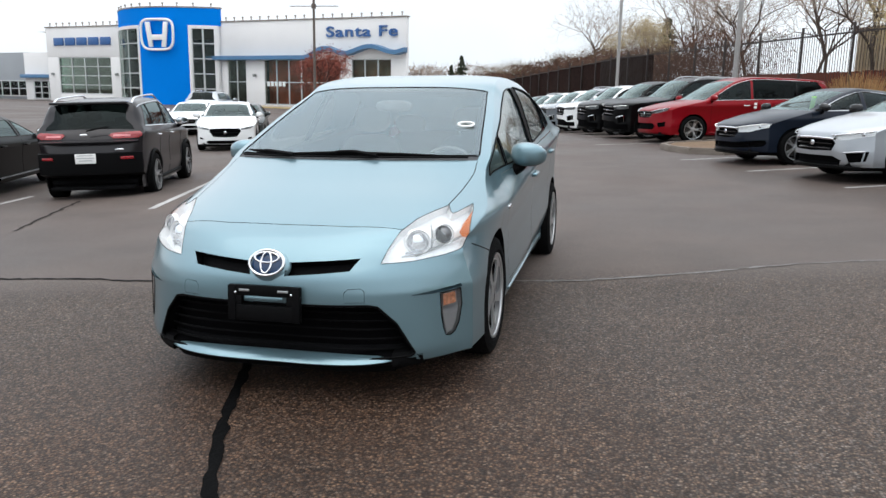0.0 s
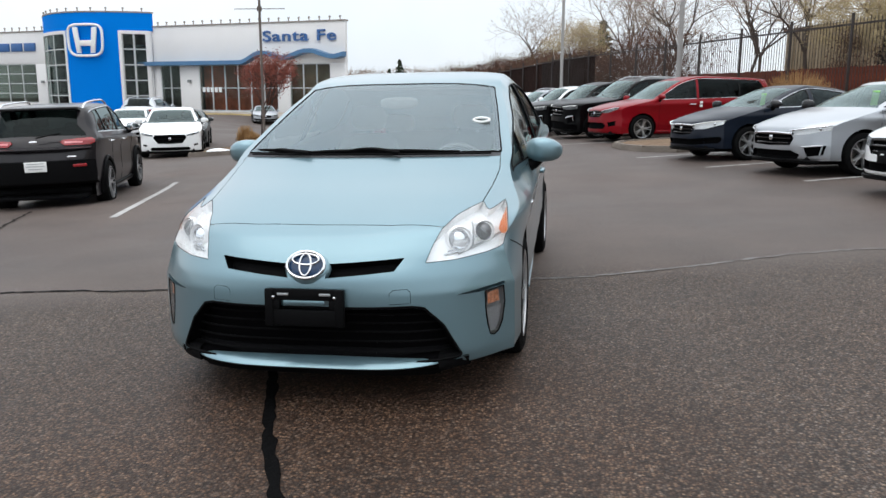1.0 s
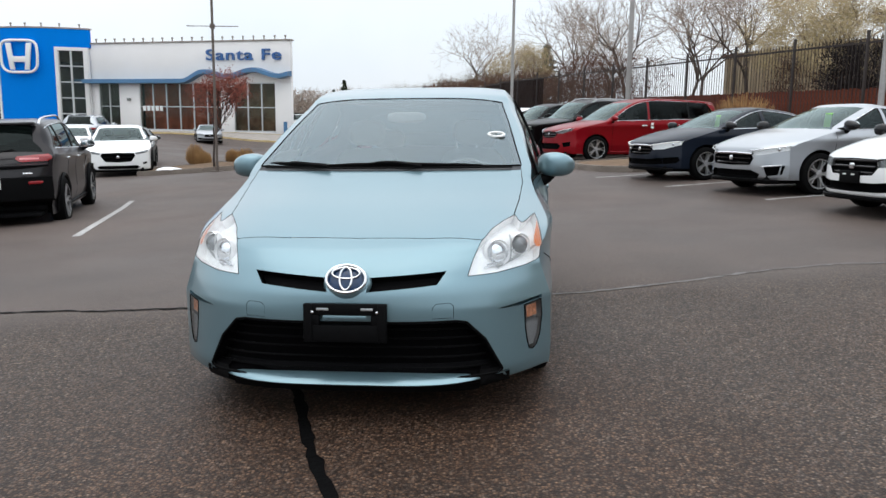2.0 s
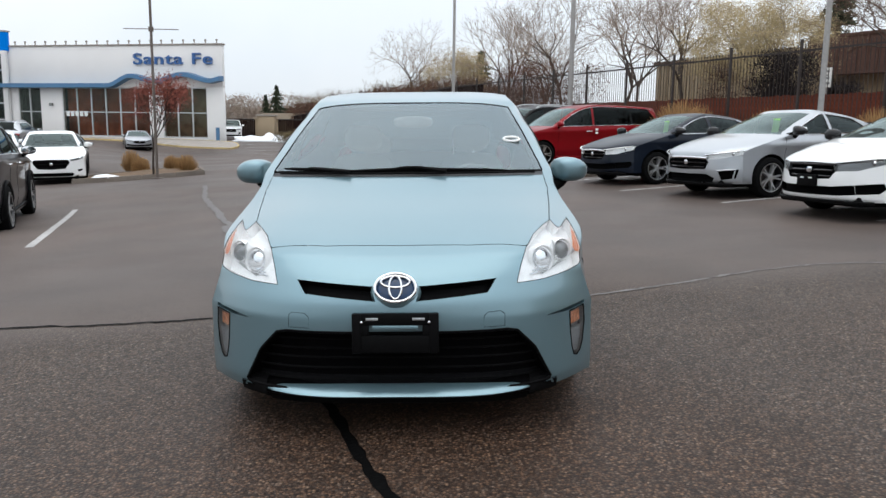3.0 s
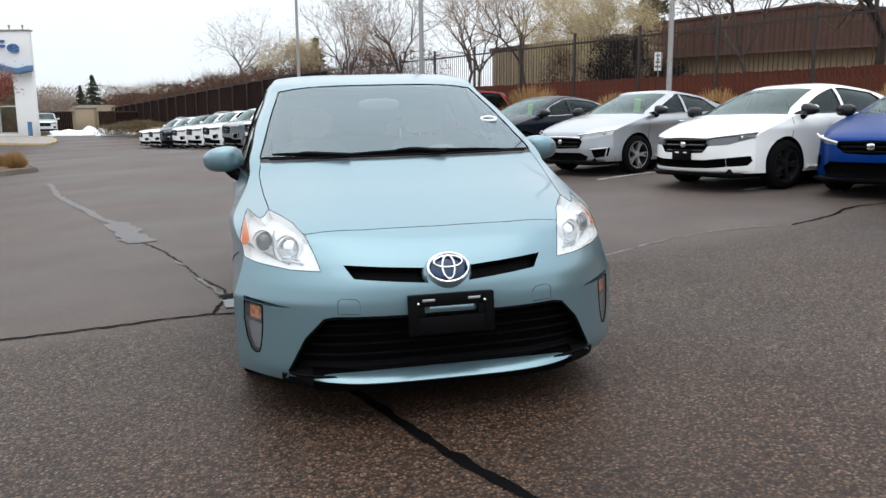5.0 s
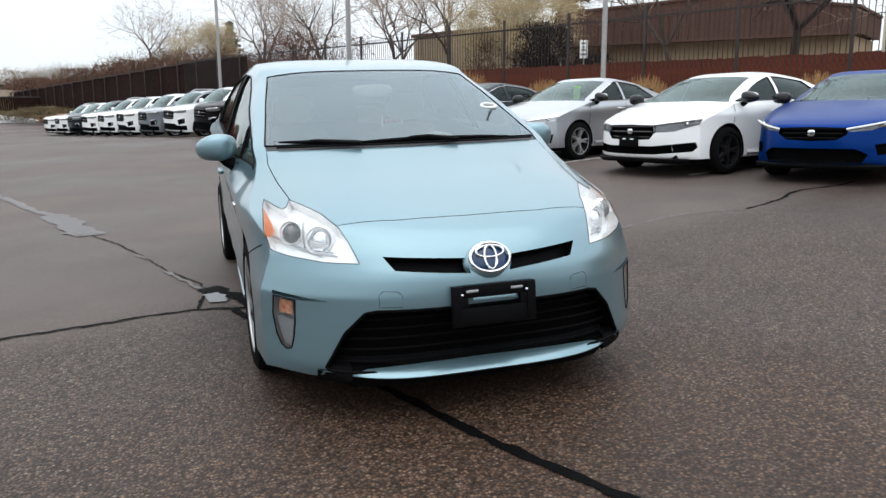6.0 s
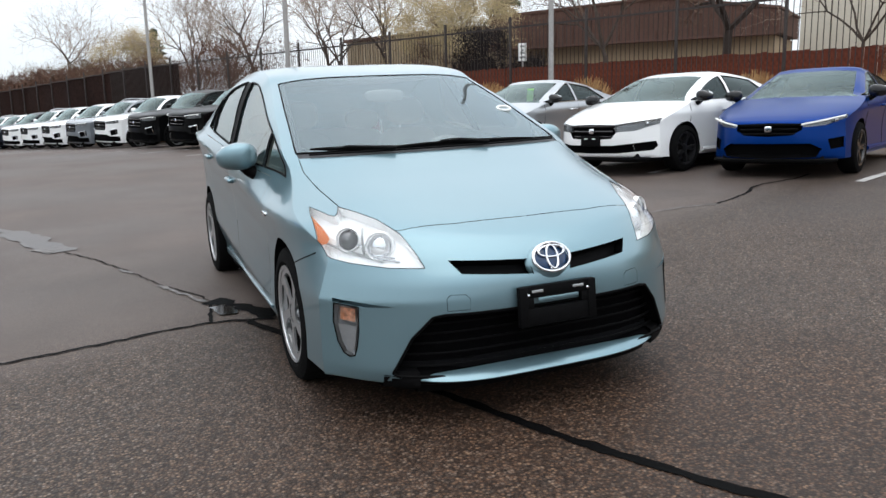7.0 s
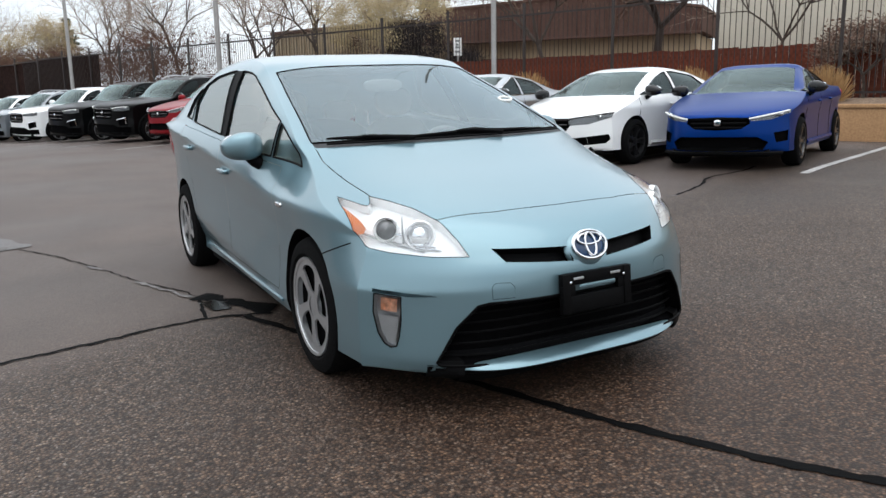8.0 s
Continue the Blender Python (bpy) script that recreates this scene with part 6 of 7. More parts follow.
for z in (1.15, 1.85):
    part("fence_rail", row_box(16.52, 16.58, -8, 30, z - 0.04, z + 0.04, 0.005), PLANK, timber)

# ---- buildings behind the fence ----
RIBBED = shader("tan_ribbed_metal", (0.30, 0.235, 0.155), 0.6, 0.1, var=0.08, scale=10, stain=0.3, scale2=0.5)
FASCIA = shader("brown_fascia", (0.100, 0.054, 0.042), 0.75, 0.0, var=0.12, scale=10, stain=0.35, scale2=0.6)
STUCCO = shader("tan_stucco", (0.36, 0.28, 0.19), 0.9, var=0.08, scale=25, stain=0.3, scale2=0.5, bump=0.2, bump_scale=60)
CREAM = shader("cream_panel", (0.52, 0.48, 0.40), 0.7, var=0.05, scale=12, stain=0.3, scale2=0.4)
DARKWIN = pane("dark_window", (0.05, 0.055, 0.06))

shed = thing("metal_shed", Matrix(), "tan ribbed metal building behind the fence", "building")
part("wall", row_box(26.7, 40, 28.6, 38.4, 0.5, 4.62, 0.02), RIBBED, shed)
for k in np.arange(28.7, 38.3, 0.32):
    part("rib", row_box(26.64, 26.71, k, k + 0.11, 0.6, 4.55, 0.02), RIBBED, shed)
part("roof_edge", row_box(26.58, 40.1, 28.5, 38.55, 4.60, 4.78, 0.02), FASCIA, shed)
# its long front turns towards the car park
hall_end, hall_start = rowpt(25.2, 26.2), rowpt(27.8, 15.8)
run = hall_end - hall_start
hall = thing("brown_hall", Matrix.Translation((hall_start.x, hall_start.y, 0)) @ Matrix.Rotation(math.atan2(run.y, run.x), 4, "Z"), "low building with a deep red-brown metal fascia", "building")
LONG = run.length


def hall_box(name, u0, u1, d0, d1, z0, z1, mat, r=0.01, parent=None):
    """u runs along the front, d is the depth behind it."""
    return part(name, bevelled(u0, u1, -d1, -d0, z0, z1, r), mat, parent or hall)


hall_box("wall", -1.2, LONG, 0.5, 5.0, 0.5, 3.4, STUCCO, 0.02)
TOP = lambda u: np.interp(u, (-1.4, 3.2, LONG), (4.30, 5.02, 4.80))
part("fascia", prism([(-1.4, 3.45), (LONG, 3.45), (LONG, float(TOP(LONG))), (3.2, 5.02), (-1.4, 4.30)], -5.2, 0.0), FASCIA, hall, smooth=0)
for u0, u1 in ((-1.46, 3.2), (3.2, LONG)):
    z0, z1 = float(TOP(max(u0, -1.4))), float(TOP(u1))
    part("coping", prism([(u0, z0), (u1, z1), (u1, z1 + 0.10), (u0, z0 + 0.10)], -5.3, 0.06), FASCIA, hall, smooth=0)
# added strip that draws the shadow line under the fascia
hall_box("shadow_line_strip", -1.4, LONG, -0.35, 0.1, 3.36, 3.45, FASCIA)
for u in np.arange(-1.3, LONG, 0.4):
    z = float(TOP(u + 0.02))
    hall_box("seam", u, u + 0.05, -0.045, 0.005, 3.47, z - 0.03, FASCIA, 0.008)
for u in (1.3, 3.9, 6.5, 9.0):
    w = new("window")
    w.parent = hall
    hall_box("window_frame", u, u + 1.5, 0.46, 0.54, 1.7, 2.7, FASCIA, 0.01, w)
    hall_box("pane", u + 0.06, u + 1.44, 0.42, 0.47, 1.76, 2.64, DARKWIN, 0, w)
big = thing("cream_warehouse", Matrix(), "tall cream panelled warehouse", "building")
part("wall", row_box(36.2, 60, -30, 16.8, 0.3, 9.5, 0.02), CREAM, big)
for k in np.arange(-29, 16.6, 1.2):
    part("panel", row_box(36.12, 36.22, k + 0.01, k + 1.18, 0.3, 9.4, 0.015), CREAM, big)
part("roof_edge", row_box(36.0, 60.2, -30.2, 17.0, 9.4, 9.75, 0.02), FASCIA, big)

# ---- lamp posts ----
STEEL = shader("grey_steel_pole", (0.34, 0.33, 0.32), 0.5, 0.35, var=0.1, scale=20, stain=0.25, scale2=1.5)
BROWNSTEEL = shader("brown_steel_pole", (0.13, 0.105, 0.09), 0.5, 0.3, var=0.12, scale=20, stain=0.25)


def lamp_post(x, y, mat, label, h=9.0, r=0.066, base=True, arm_z=None):
    z0 = gz(x, y)
    ob = thing("lamp_post", pose(x, y, z0), label, "lamp post", "car park lamp posts")
    part("shaft", tube([(0, 0, 0), (0, 0, h * 0.5), (0, 0, h)], [r, r * 0.9, r * 0.75], 16), mat, ob)
    if base:
        part("concrete_base", lathe([(0.001, 0.62), (0.13, 0.62), (0.145, 0.59), (0.145, -0.1)], 24, axis="z"), KERB, ob)
    else:
        part("foot_plate", bevelled(-0.16, 0.16, -0.16, 0.16, 0, 0.03, 0.01), mat, ob)
    if arm_z:
        part("banner_arm", tube([(-0.72, 0, arm_z), (0.72, 0, arm_z)], 0.011, 6), mat, ob)
        part("banner_clamp", lathe([(r + 0.03, arm_z - 0.06), (r + 0.03, arm_z + 0.06)], 12, axis="z"), mat, ob)
    return ob


lamp_post(7.1, 14.65, STEEL, "grey steel lamp post beside the silver sedan", r=0.055)
p = rowpt(18.0, 18.4, 0.9)
post_sign = thing("sign", pose(p.x, p.y, p.z, 0, 0, -47), "white sign with dark marks on a thin post", "sign")
part("post", tube([(0, 0, 0), (0, 0, 2.08)], 0.025, 8), STEEL, post_sign)
part("sign_plate", bevelled(-0.13, 0.13, -0.045, -0.030, 1.52, 2.08, 0.004), PAPER, post_sign, "white metal plate")
for z, w in ((1.98, 0.07), (1.86, 0.04), (1.78, 0.07), (1.64, 0.09)):
    part("sign_bar", bevelled(-w, w, -0.050, -0.044, z - 0.03, z + 0.03, 0), DASH, post_sign)
lamp_post(5.25, 26.4, STEEL, "grey steel lamp post behind the red minivan", r=0.085)
lamp_post(2.05, 33.4, STEEL, "grey steel lamp post behind the parked row")
lamp_post(-7.1, 23.0, BROWNSTEEL, "slim brown lamp post with a cross arm in an island", r=0.039, base=False, arm_z=4.02)

# ---- plants ----
BARK = shader("grey_bark", (0.075, 0.058, 0.048), 0.95, var=0.3, scale=25, stain=0.3, bump=0.6, bump_scale=40)
DARKBARK = shader("dark_bark", (0.035, 0.026, 0.022), 0.95, var=0.3, scale=25, bump=0.6, bump_scale=40)
RUSTTWIG = shader("brown_twigs", (0.115, 0.075, 0.055), 0.95, var=0.25, scale=10)
TWIG = shader("twigs", (0.27, 0.215, 0.175), 0.95, var=0.25, scale=10)
BUD = shader("pale_spring_leaves", (0.36, 0.285, 0.16), 0.85, island=0.35)
RUST = shader("russet_leaves", (0.085, 0.045, 0.030), 0.9, island=0.4)
REDLEAF = shader("dark_red_leaves", (0.24, 0.075, 0.055), 0.85, island=0.4)
FIR = shader("fir_needles", (0.030, 0.040, 0.022), 0.9, island=0.35)
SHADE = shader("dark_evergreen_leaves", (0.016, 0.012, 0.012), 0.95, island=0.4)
OLIVE = shader("olive_shrub", (0.13, 0.10, 0.055), 0.9, island=0.4)
STRAW = shader("straw_grass", (0.36, 0.22, 0.10), 0.85, island=0.3)


class Web:
    """Collects many tapered twigs and leaves quickly."""

    def __init__(self):
        self.v, self.f = [], []

    def stick(self, p, q, r0, r1, sides=4):
        d = (q - p).normalized()
        a = d.orthogonal().normalized()
        c = d.cross(a)
        b = len(self.v)
        for o, r in ((p, r0), (q, r1)):
            for k in range(sides):
                t = 2 * math.pi * k / sides
                self.v.append(o + (a * math.cos(t) + c * math.sin(t)) * r)
        for k in range(sides):
            self.f.append((b + k, b + (k + 1) % sides, b + sides + (k + 1) % sides, b + sides + k))

    def leaf(self, p, size, rnd):
        a = Vector((rnd.gauss(0, 1), rnd.gauss(0, 1), rnd.gauss(0, 1))).normalized()
        c = a.orthogonal().normalized()
        b = len(self.v)
        self.v += [p - a * size, p + c * size * 0.45, p + a * size, p - c * size * 0.45]
        self.f.append((b, b + 1, b + 2, b + 3))

    def put(self, name, mat, parent, kind=""):
        me = bpy.data.meshes.new(name)
        me.from_pydata([tuple(v) for v in self.v], [], self.f)
        me.materials.append(mat)
        ob = new(name, me)
        ob.parent = parent
        if kind:
            ob["kind"] = kind
        return ob


def tree(label, x, y, z, h, spread=0.5, seed=1, depth=6, bark=BARK, twig=TWIG, leaf=None, leaves=0, leaf_size=0.05, trunk=0.35, lean=0.0, radius=None, kids=3, name="tree"):
    """A tree with a tapered trunk, limbs that fork again and again, and fine twigs."""
    rnd = random.Random(seed)
    ob = thing(name, pose(x, y, z), label, "tree")
    limbs, fine, tips = Web(), Web(), []

    def grow(p, d, length, r, level):
        q = p
        n = 3 if level < 3 else 2
        for i in range(n):
            d = (d + Vector((rnd.gauss(0, 1), rnd.gauss(0, 1), rnd.gauss(0, 0.6))) * (0.10 + 0.03 * level)).normalized()
            nq = q + d * length / n
            r1 = r * (1 - 0.28 * (i + 1) / n)
            (limbs if level < 3 else fine).stick(q, nq, r * (1 - 0.28 * i / n), r1, 7 if level == 0 else 5 if level < 3 else 3)
            if level >= 2 and i < n - 1 and rnd.random() < 0.7:
                grow(nq, (d + Vector((rnd.gauss(0, 1), rnd.gauss(0, 1), rnd.gauss(0.1, 0.7))) * 0.8).normalized(), length * 0.6, r1 * 0.5, level + 2) if level + 2 <= depth else tips.append(nq)
            q = nq
        tips.append(q)
        if level >= depth:
            return
        for k in range(kids if level else kids + 1):
            ang = 2 * math.pi * (k + rnd.random() * 0.7) / kids
            side = d.orthogonal().normalized()
            side.rotate(Matrix.Rotation(ang, 3, d))
            nd = (d * (1 - spread * 0.5) + side * spread * rnd.uniform(0.7, 1.4) + Vector((0, 0, 0.16))).normalized()
            grow(q, nd, length * rnd.uniform(0.62, 0.82), r * rnd.uniform(0.52, 0.66), level + 1)

    grow(Vector((0, 0, -0.1)), Vector((lean, 0, 1)).normalized(), h * trunk, radius or h * 0.0135, 0)
    limbs.put("trunk", bark, ob)
    fine.put("crown", twig, ob, "stuff")
    if leaf:
        crown = Web()
        up = [t for t in tips if t.z > h * 0.28]
        for i in range(leaves):
            t = up[rnd.randrange(len(up))]
            crown.leaf(t + Vector((rnd.gauss(0, 0.16), rnd.gauss(0, 0.16), rnd.gauss(0, 0.13))) * (h / 6), leaf_size * rnd.uniform(0.6, 1.3), rnd)
        crown.put("foliage", leaf, ob, "stuff")
    return ob


def rtree(label, nn, k, h, seed, **kw):
    p = rowpt(nn, k)
    return tree(label, p.x, p.y, 0.95 + p.z, h, seed=seed, **kw)


rtree("bare branching tree in front of the tan shed", 19, 25.9, 6.6, 11, spread=0.55, trunk=0.30, depth=6)
rtree("pale budding tree with a dense rounded crown", 21, 23.2, 7.0, 12, spread=0.62, leaf=BUD, leaves=58000, leaf_size=0.034, trunk=0.26, depth=5)
rtree("small bare tree by the timber fence", 17.5, 14.6, 5.2, 13, spread=0.5, trunk=0.34, depth=7, radius=0.085, twig=RUSTTWIG, leaf=BUD, leaves=2500, leaf_size=0.02)
rtree("large bare tree with a thick dark trunk", 18, 11.6, 6.8, 14, spread=0.62, bark=DARKBARK, twig=RUSTTWIG, trunk=0.30, depth=7, radius=0.14, lean=0.10)
rtree("bare tree in front of the cream warehouse", 24, 10.2, 5.2, 15, spread=0.6, depth=5)
rtree("rust-brown bushy tree behind the fence", 15.8, 6.0, 3.0, 16, spread=0.7, leaf=RUST, leaves=2600, leaf_size=0.05, trunk=0.2, depth=5, kids=4)
rtree("bare branching tree behind the fence", 22, 40.0, 7.4, 17, spread=0.5, depth=6)
rtree("bare leaning tree behind the fence", 22, 35.2, 7.0, 18, spread=0.52, depth=6, lean=0.3)
rtree("tall bare tree behind the fence", 24, 51.4, 8.6, 19, spread=0.42, depth=6)
rtree("wide bare tree above the brown hedge", 26, 79.0, 11.0, 20, spread=0.6, depth=6)
rtree("bare young tree behind the fence", 20, 30.5, 6.0, 21, spread=0.5, depth=6)
rtree("pale budding tree behind the fence", 24, 60.0, 8.6, 22, spread=0.6, leaf=BUD, leaves=20000, leaf_size=0.045, trunk=0.25, depth=5)
rtree("pale budding tree behind the fence", 23, 66.0, 7.2, 23, spread=0.62, leaf=OLIVE, leaves=20000, leaf_size=0.045, trunk=0.22, depth=5)
rtree("bare tree behind the fence", 23, 45.5, 6.2, 24, spread=0.55, depth=6)
rtree("bare tree behind the fence", 30, 56.0, 8.0, 25, spread=0.5, depth=5)


def fir(label, x, y, z, h, w, seed):
    rnd = random.Random(seed)
    ob = thing("fir_tree", pose(x, y, z), label, "tree")
    wood, web = Web(), Web()
    wood.stick(Vector((0, 0, 0)), Vector((0, 0, h)), h * 0.02, 0.01, 6)
    for i in range(140):
        t = rnd.random() ** 0.8
        zz, rr = h * (0.10 + 0.9 * t), w * (1 - t) * rnd.uniform(0.7, 1.15) + 0.05
        a = rnd.uniform(0, 2 * math.pi)
        d = Vector((math.cos(a), math.sin(a), -0.25))
        tip = Vector((0, 0, zz)) + d * rr
        wood.stick(Vector((0, 0, zz)), tip, 0.02, 0.006, 3)
        for j in range(14):
            web.leaf(Vector((0, 0, zz)).lerp(tip, rnd.uniform(0.15, 1)) + Vector((rnd.gauss(0, 0.06), rnd.gauss(0, 0.06), rnd.gauss(0, 0.05))) * (h / 5), 0.028 * h * rnd.uniform(0.6, 1.2), rnd)
    wood.put("trunk", DARKBARK, ob)
    web.put("crown", FIR, ob, "stuff")


p = rowpt(30, 29.4)
fir("dark conifer behind the brown hall", p.x, p.y, 0.6, 8.4, 2.0, 31)
fir("small dark fir far behind the gate", -13.0, 96.0, 0, 5.4, 2.2, 32)
fir("small dark fir far behind the gate", -14.7, 99.0, 0, 4.4, 1.5, 33)
p = rowpt(27, 63.0)
fir("dark green conifer among the bare trees", p.x, p.y, 0.5, 6.8, 3.2, 34)


def bush_bank(name, label, pts, r, h, n, mat, size, seed, z=0.9, category="shrubs"):
    """A long uneven bank of twiggy shrubs."""
    rnd = random.Random(seed)
    ob = thing(name, Matrix(), label, category, kind="stuff")
    web = Web()
    line = smooth_line(pts, 0.7)
    lumps = [(p[0] + rnd.gauss(0, r * 0.4), p[1] + rnd.gauss(0, r * 0.4), h * rnd.uniform(0.55, 1.1)) for p in line]
    for i in range(n):
        lx, ly, lh = lumps[rnd.randrange(len(lumps))]
        t = rnd.random() ** 0.6
        a = rnd.uniform(0, 2 * math.pi)
        rr = r * math.sqrt(max(0, 1 - (t - 0.3) ** 2)) * rnd.uniform(0.3, 1.0)
        q = Vector((lx + rr * math.cos(a), ly + rr * math.sin(a), z + (fall(0.957 * ly - 0.29 * lx) if z > 0.5 else gz(lx, ly)) + lh * t))
        if i % 3 == 0:
            web.stick(q, q + Vector((rnd.gauss(0, 0.25), rnd.gauss(0, 0.25), rnd.uniform(0.2, 0.8))) * h * 0.22, size * 0.12, size * 0.04, 3)
        else:
            web.leaf(q, size * rnd.uniform(0.5, 1.3), rnd)
    web.put("foliage", mat, ob, "stuff")


def rowline(nn, k0, k1, n=6):
    return [rowxy(nn, k) for k in np.linspace(k0, k1, n)]


bush_bank("shrub_bank", "rust-brown shrubs behind the screened fence", rowline(18.5, 34, 56), 1.7, 3.5, 26000, RUST, 0.065, 41)
bush_bank("shrub_bank", "dark brown shrubs at the far end of the screened fence", rowline(18.5, 55, 96), 1.9, 3.4, 42000, RUST, 0.13, 47)
bush_bank("shrub_bank", "olive-brown shrubs behind the screened fence", rowline(22, 55, 110), 2.4, 4.6, 34000, OLIVE, 0.085, 42)
bush_bank("shrub_bank", "dark shrubs beside the budding tree", rowline(19.5, 19.7, 21.7), 0.8, 2.7, 11000, SHADE, 0.06, 43)
bush_bank("shrub_bank", "brown twiggy shrubs beside the budding tree", rowline(19.8, 23.0, 25.5), 0.7, 2.6, 3500, RUST, 0.05, 46)
bush_bank("far_trees", "grey-brown trees far behind the gate", [(-36, 112), (-28, 110), (-20, 109), (-14, 108), (-8, 110)], 3.5, 4.9, 26000, TWIG, 0.17, 44, 0.0, "trees")
bush_bank("shrub_bank", "low brown shrubs at the end of the row", [(-8.8, 67.0), (-7.0, 65.5), (-5.0, 63.5), (-3.0, 61.5)], 1.0, 1.3, 9000, OLIVE, 0.07, 45, 0.0)


def grass_clump(x, y, z, r, h, seed, label="dry straw-coloured ornamental grass clump"):
    rnd = random.Random(seed)
    ob = thing("grass_clump", pose(x, y, z), label, "grass", "dry grasses")
    web = Web()
    for i in range(900):
        a, t = rnd.uniform(0, 2 * math.pi), rnd.random() ** 0.5
        t *= 0.75 + 0.3 * math.sin(3 * a + seed) ** 2
        p = Vector((r * 0.45 * t * math.cos(a), r * 0.45 * t * math.sin(a), 0))
        q = Vector((r * t * math.cos(a + 0.2), r * t * math.sin(a + 0.2), h * math.sqrt(max(0.05, 1 - 0.75 * t * t)) * rnd.uniform(0.45, 1.25)))
        web.stick(p, q, 0.006, 0.003, 3)
    web.put("tuft", STRAW, ob, "stuff")


for i, (nn, k, r, h) in enumerate(((13.95, 6.3, 0.42, 0.55), (13.95, 9.0, 0.42, 0.60), (14.0, 13.1, 0.5, 0.62), (13.9, 19.5, 0.75, 0.85), (14.0, 16.3, 0.5, 0.6), (14.0, 3.2, 0.5, 0.65))):
    p = rowpt(nn, k)
    grass_clump(p.x, p.y, 0.88, r * 1.35, h * 1.15, 50 + i)
for i, (x, y, r, h) in enumerate(((-8.3, 25.6, 0.32, 0.42), (-6.75, 24.9, 0.36, 0.42), (-9.0, 27.0, 0.36, 0.6), (-7.6, 26.6, 0.32, 0.4))):
    grass_clump(x, y, gz(x, y) + 0.1, r, h, 60 + i)
tree("small tree with sparse dark red leaves in the island", -7.36, 23.6, gz(-7.36, 23.6) + 0.1, 3.8, spread=0.19, seed=71, depth=5, bark=DARKBARK, twig=DARKBARK, leaf=REDLEAF, leaves=4800, leaf_size=0.031, trunk=0.25, radius=0.036)


def snow_pile(x, y, rx, ry, h, seed):
    rnd = random.Random(seed)
    bm = ellipsoid(0, 0, 0, rx, ry, h, 2.0, u=28, v=14)
    for v in bm.verts:
        n = noise.noise(Vector((v.co.x * 1.1 + seed, v.co.y * 1.1, v.co.z)))
        v.co.z = max(-0.05, v.co.z * (0.8 + 0.7 * n))
        v.co.x *= 1 + 0.3 * n
    ob = part("snow_pile", bm, SNOW)
    ob.matrix_world = pose(x, y, gz(x, y))
    tagged(ob, "melting heap of old white snow on the ground", "snow", "snow heaps")


snow_pile(-8.2, 23.25, 0.75, 0.3, 0.2, 1)
snow_pile(-10.6, 70.5, 2.3, 0.7, 0.5, 2)
snow_pile(-8.4, 67.5, 1.7, 0.8, 0.6, 3)
snow_pile(-11.0, 68.0, 2.5, 1.0, 0.5, 4)

# ---- gate at the far end ----
ROOFTAN = shader("far_tan_roof", (0.42, 0.35, 0.27), 0.85, var=0.1, scale=6, stain=0.3)
gate = thing("stone_gatepost", pose(-11.0, 73.0, -0.2), "square tan stone pillar beside a dark gate", "pillar")
part("shaft", bevelled(-0.75, 0.75, -0.75, 0.75, 0, 1.95, 0.05), STUCCO, gate)
part("cap", bevelled(-0.85, 0.85, -0.85, 0.85, 1.95, 2.1, 0.05), CONCRETE, gate)
for lab, x0, x1 in (("dark slatted yard gate", -16.5, -12.1), ("dark slatted yard gate", -10.0, -2.0)):
    g = thing("yard_gate", pose(0, 73.0, -0.2), lab, "gate", "yard gates")
    part("gate_frame", bevelled(x0, x1, -0.05, 0.05, 0.1, 0.25, 0.01), IRON, g)
    part("top_rail", bevelled(x0, x1, -0.05, 0.05, 1.62, 1.72, 0.01), IRON, g)
    for x in np.arange(x0, x1, 0.16):
        part("board", bevelled(x, x + 0.14, -0.02, 0.02, 0.25, 1.62, 0), MESHCLOTH, g)
far = thing("far_house", pose(-12.5, 92.0, -0.3), "low tan house far behind the gate", "house")
part("wall", bevelled(-2.5, 4.5, 0, 8, 0, 1.9, 0.02), STUCCO, far)
part("roof", prism([(-2.8, 1.9), (4.8, 1.9), (3.4, 2.55), (-1.4, 2.55)], -0.3, 8.3), ROOFTAN, far)

# ---- showroom ----
WALLW = shader("white_stucco", (0.78, 0.77, 0.76), 0.85, var=0.03, scale=40, stain=0.12, scale2=0.3, bump=0.15, bump_scale=60)
SIGNBLUE = shader("sign_blue", (0.0, 0.195, 0.70), 0.8, 0.0, 0.0, 0.04, var=0.03, scale=10, stain=0.1, scale2=0.3)
AWNING = shader("awning_blue", (0.06, 0.17, 0.32), 0.5, 0.0, 0.2, var=0.05, scale=10, stain=0.15, scale2=0.5)
LETTER = shader("letter_blue", (0.03, 0.11, 0.30), 0.45, var=0.05, scale=10)
MULL = shader("window_mullion", (0.55, 0.56, 0.56), 0.5, 0.3, var=0.05, scale=20)
SHOWGLASS = pane("showroom_glass", (0.74, 0.74, 0.70), 0.0, 1.28, (0.85, 1.0, 0.95))
GREYWALL = shader("grey_panel", (0.30, 0.32, 0.34), 0.7, var=0.05, scale=10, stain=0.2, scale2=0.3)
# red raised in the colour to replace the missing room lighting
INSIDE = shader("showroom_inside", (0.62, 0.18, 0.11), 0.8, var=0.45, scale=1.1, stain=0.75, scale2=0.32, colour2=(0.07, 0.055, 0.05))
# lightened to carry the pale reflections on the corner windows
OLIVEVIEW = shader("showroom_olive_reflection", (0.30, 0.25, 0.18), 0.8, var=0.4, scale=1.3, stain=0.7, scale2=0.5, colour2=(0.30, 0.11, 0.08))
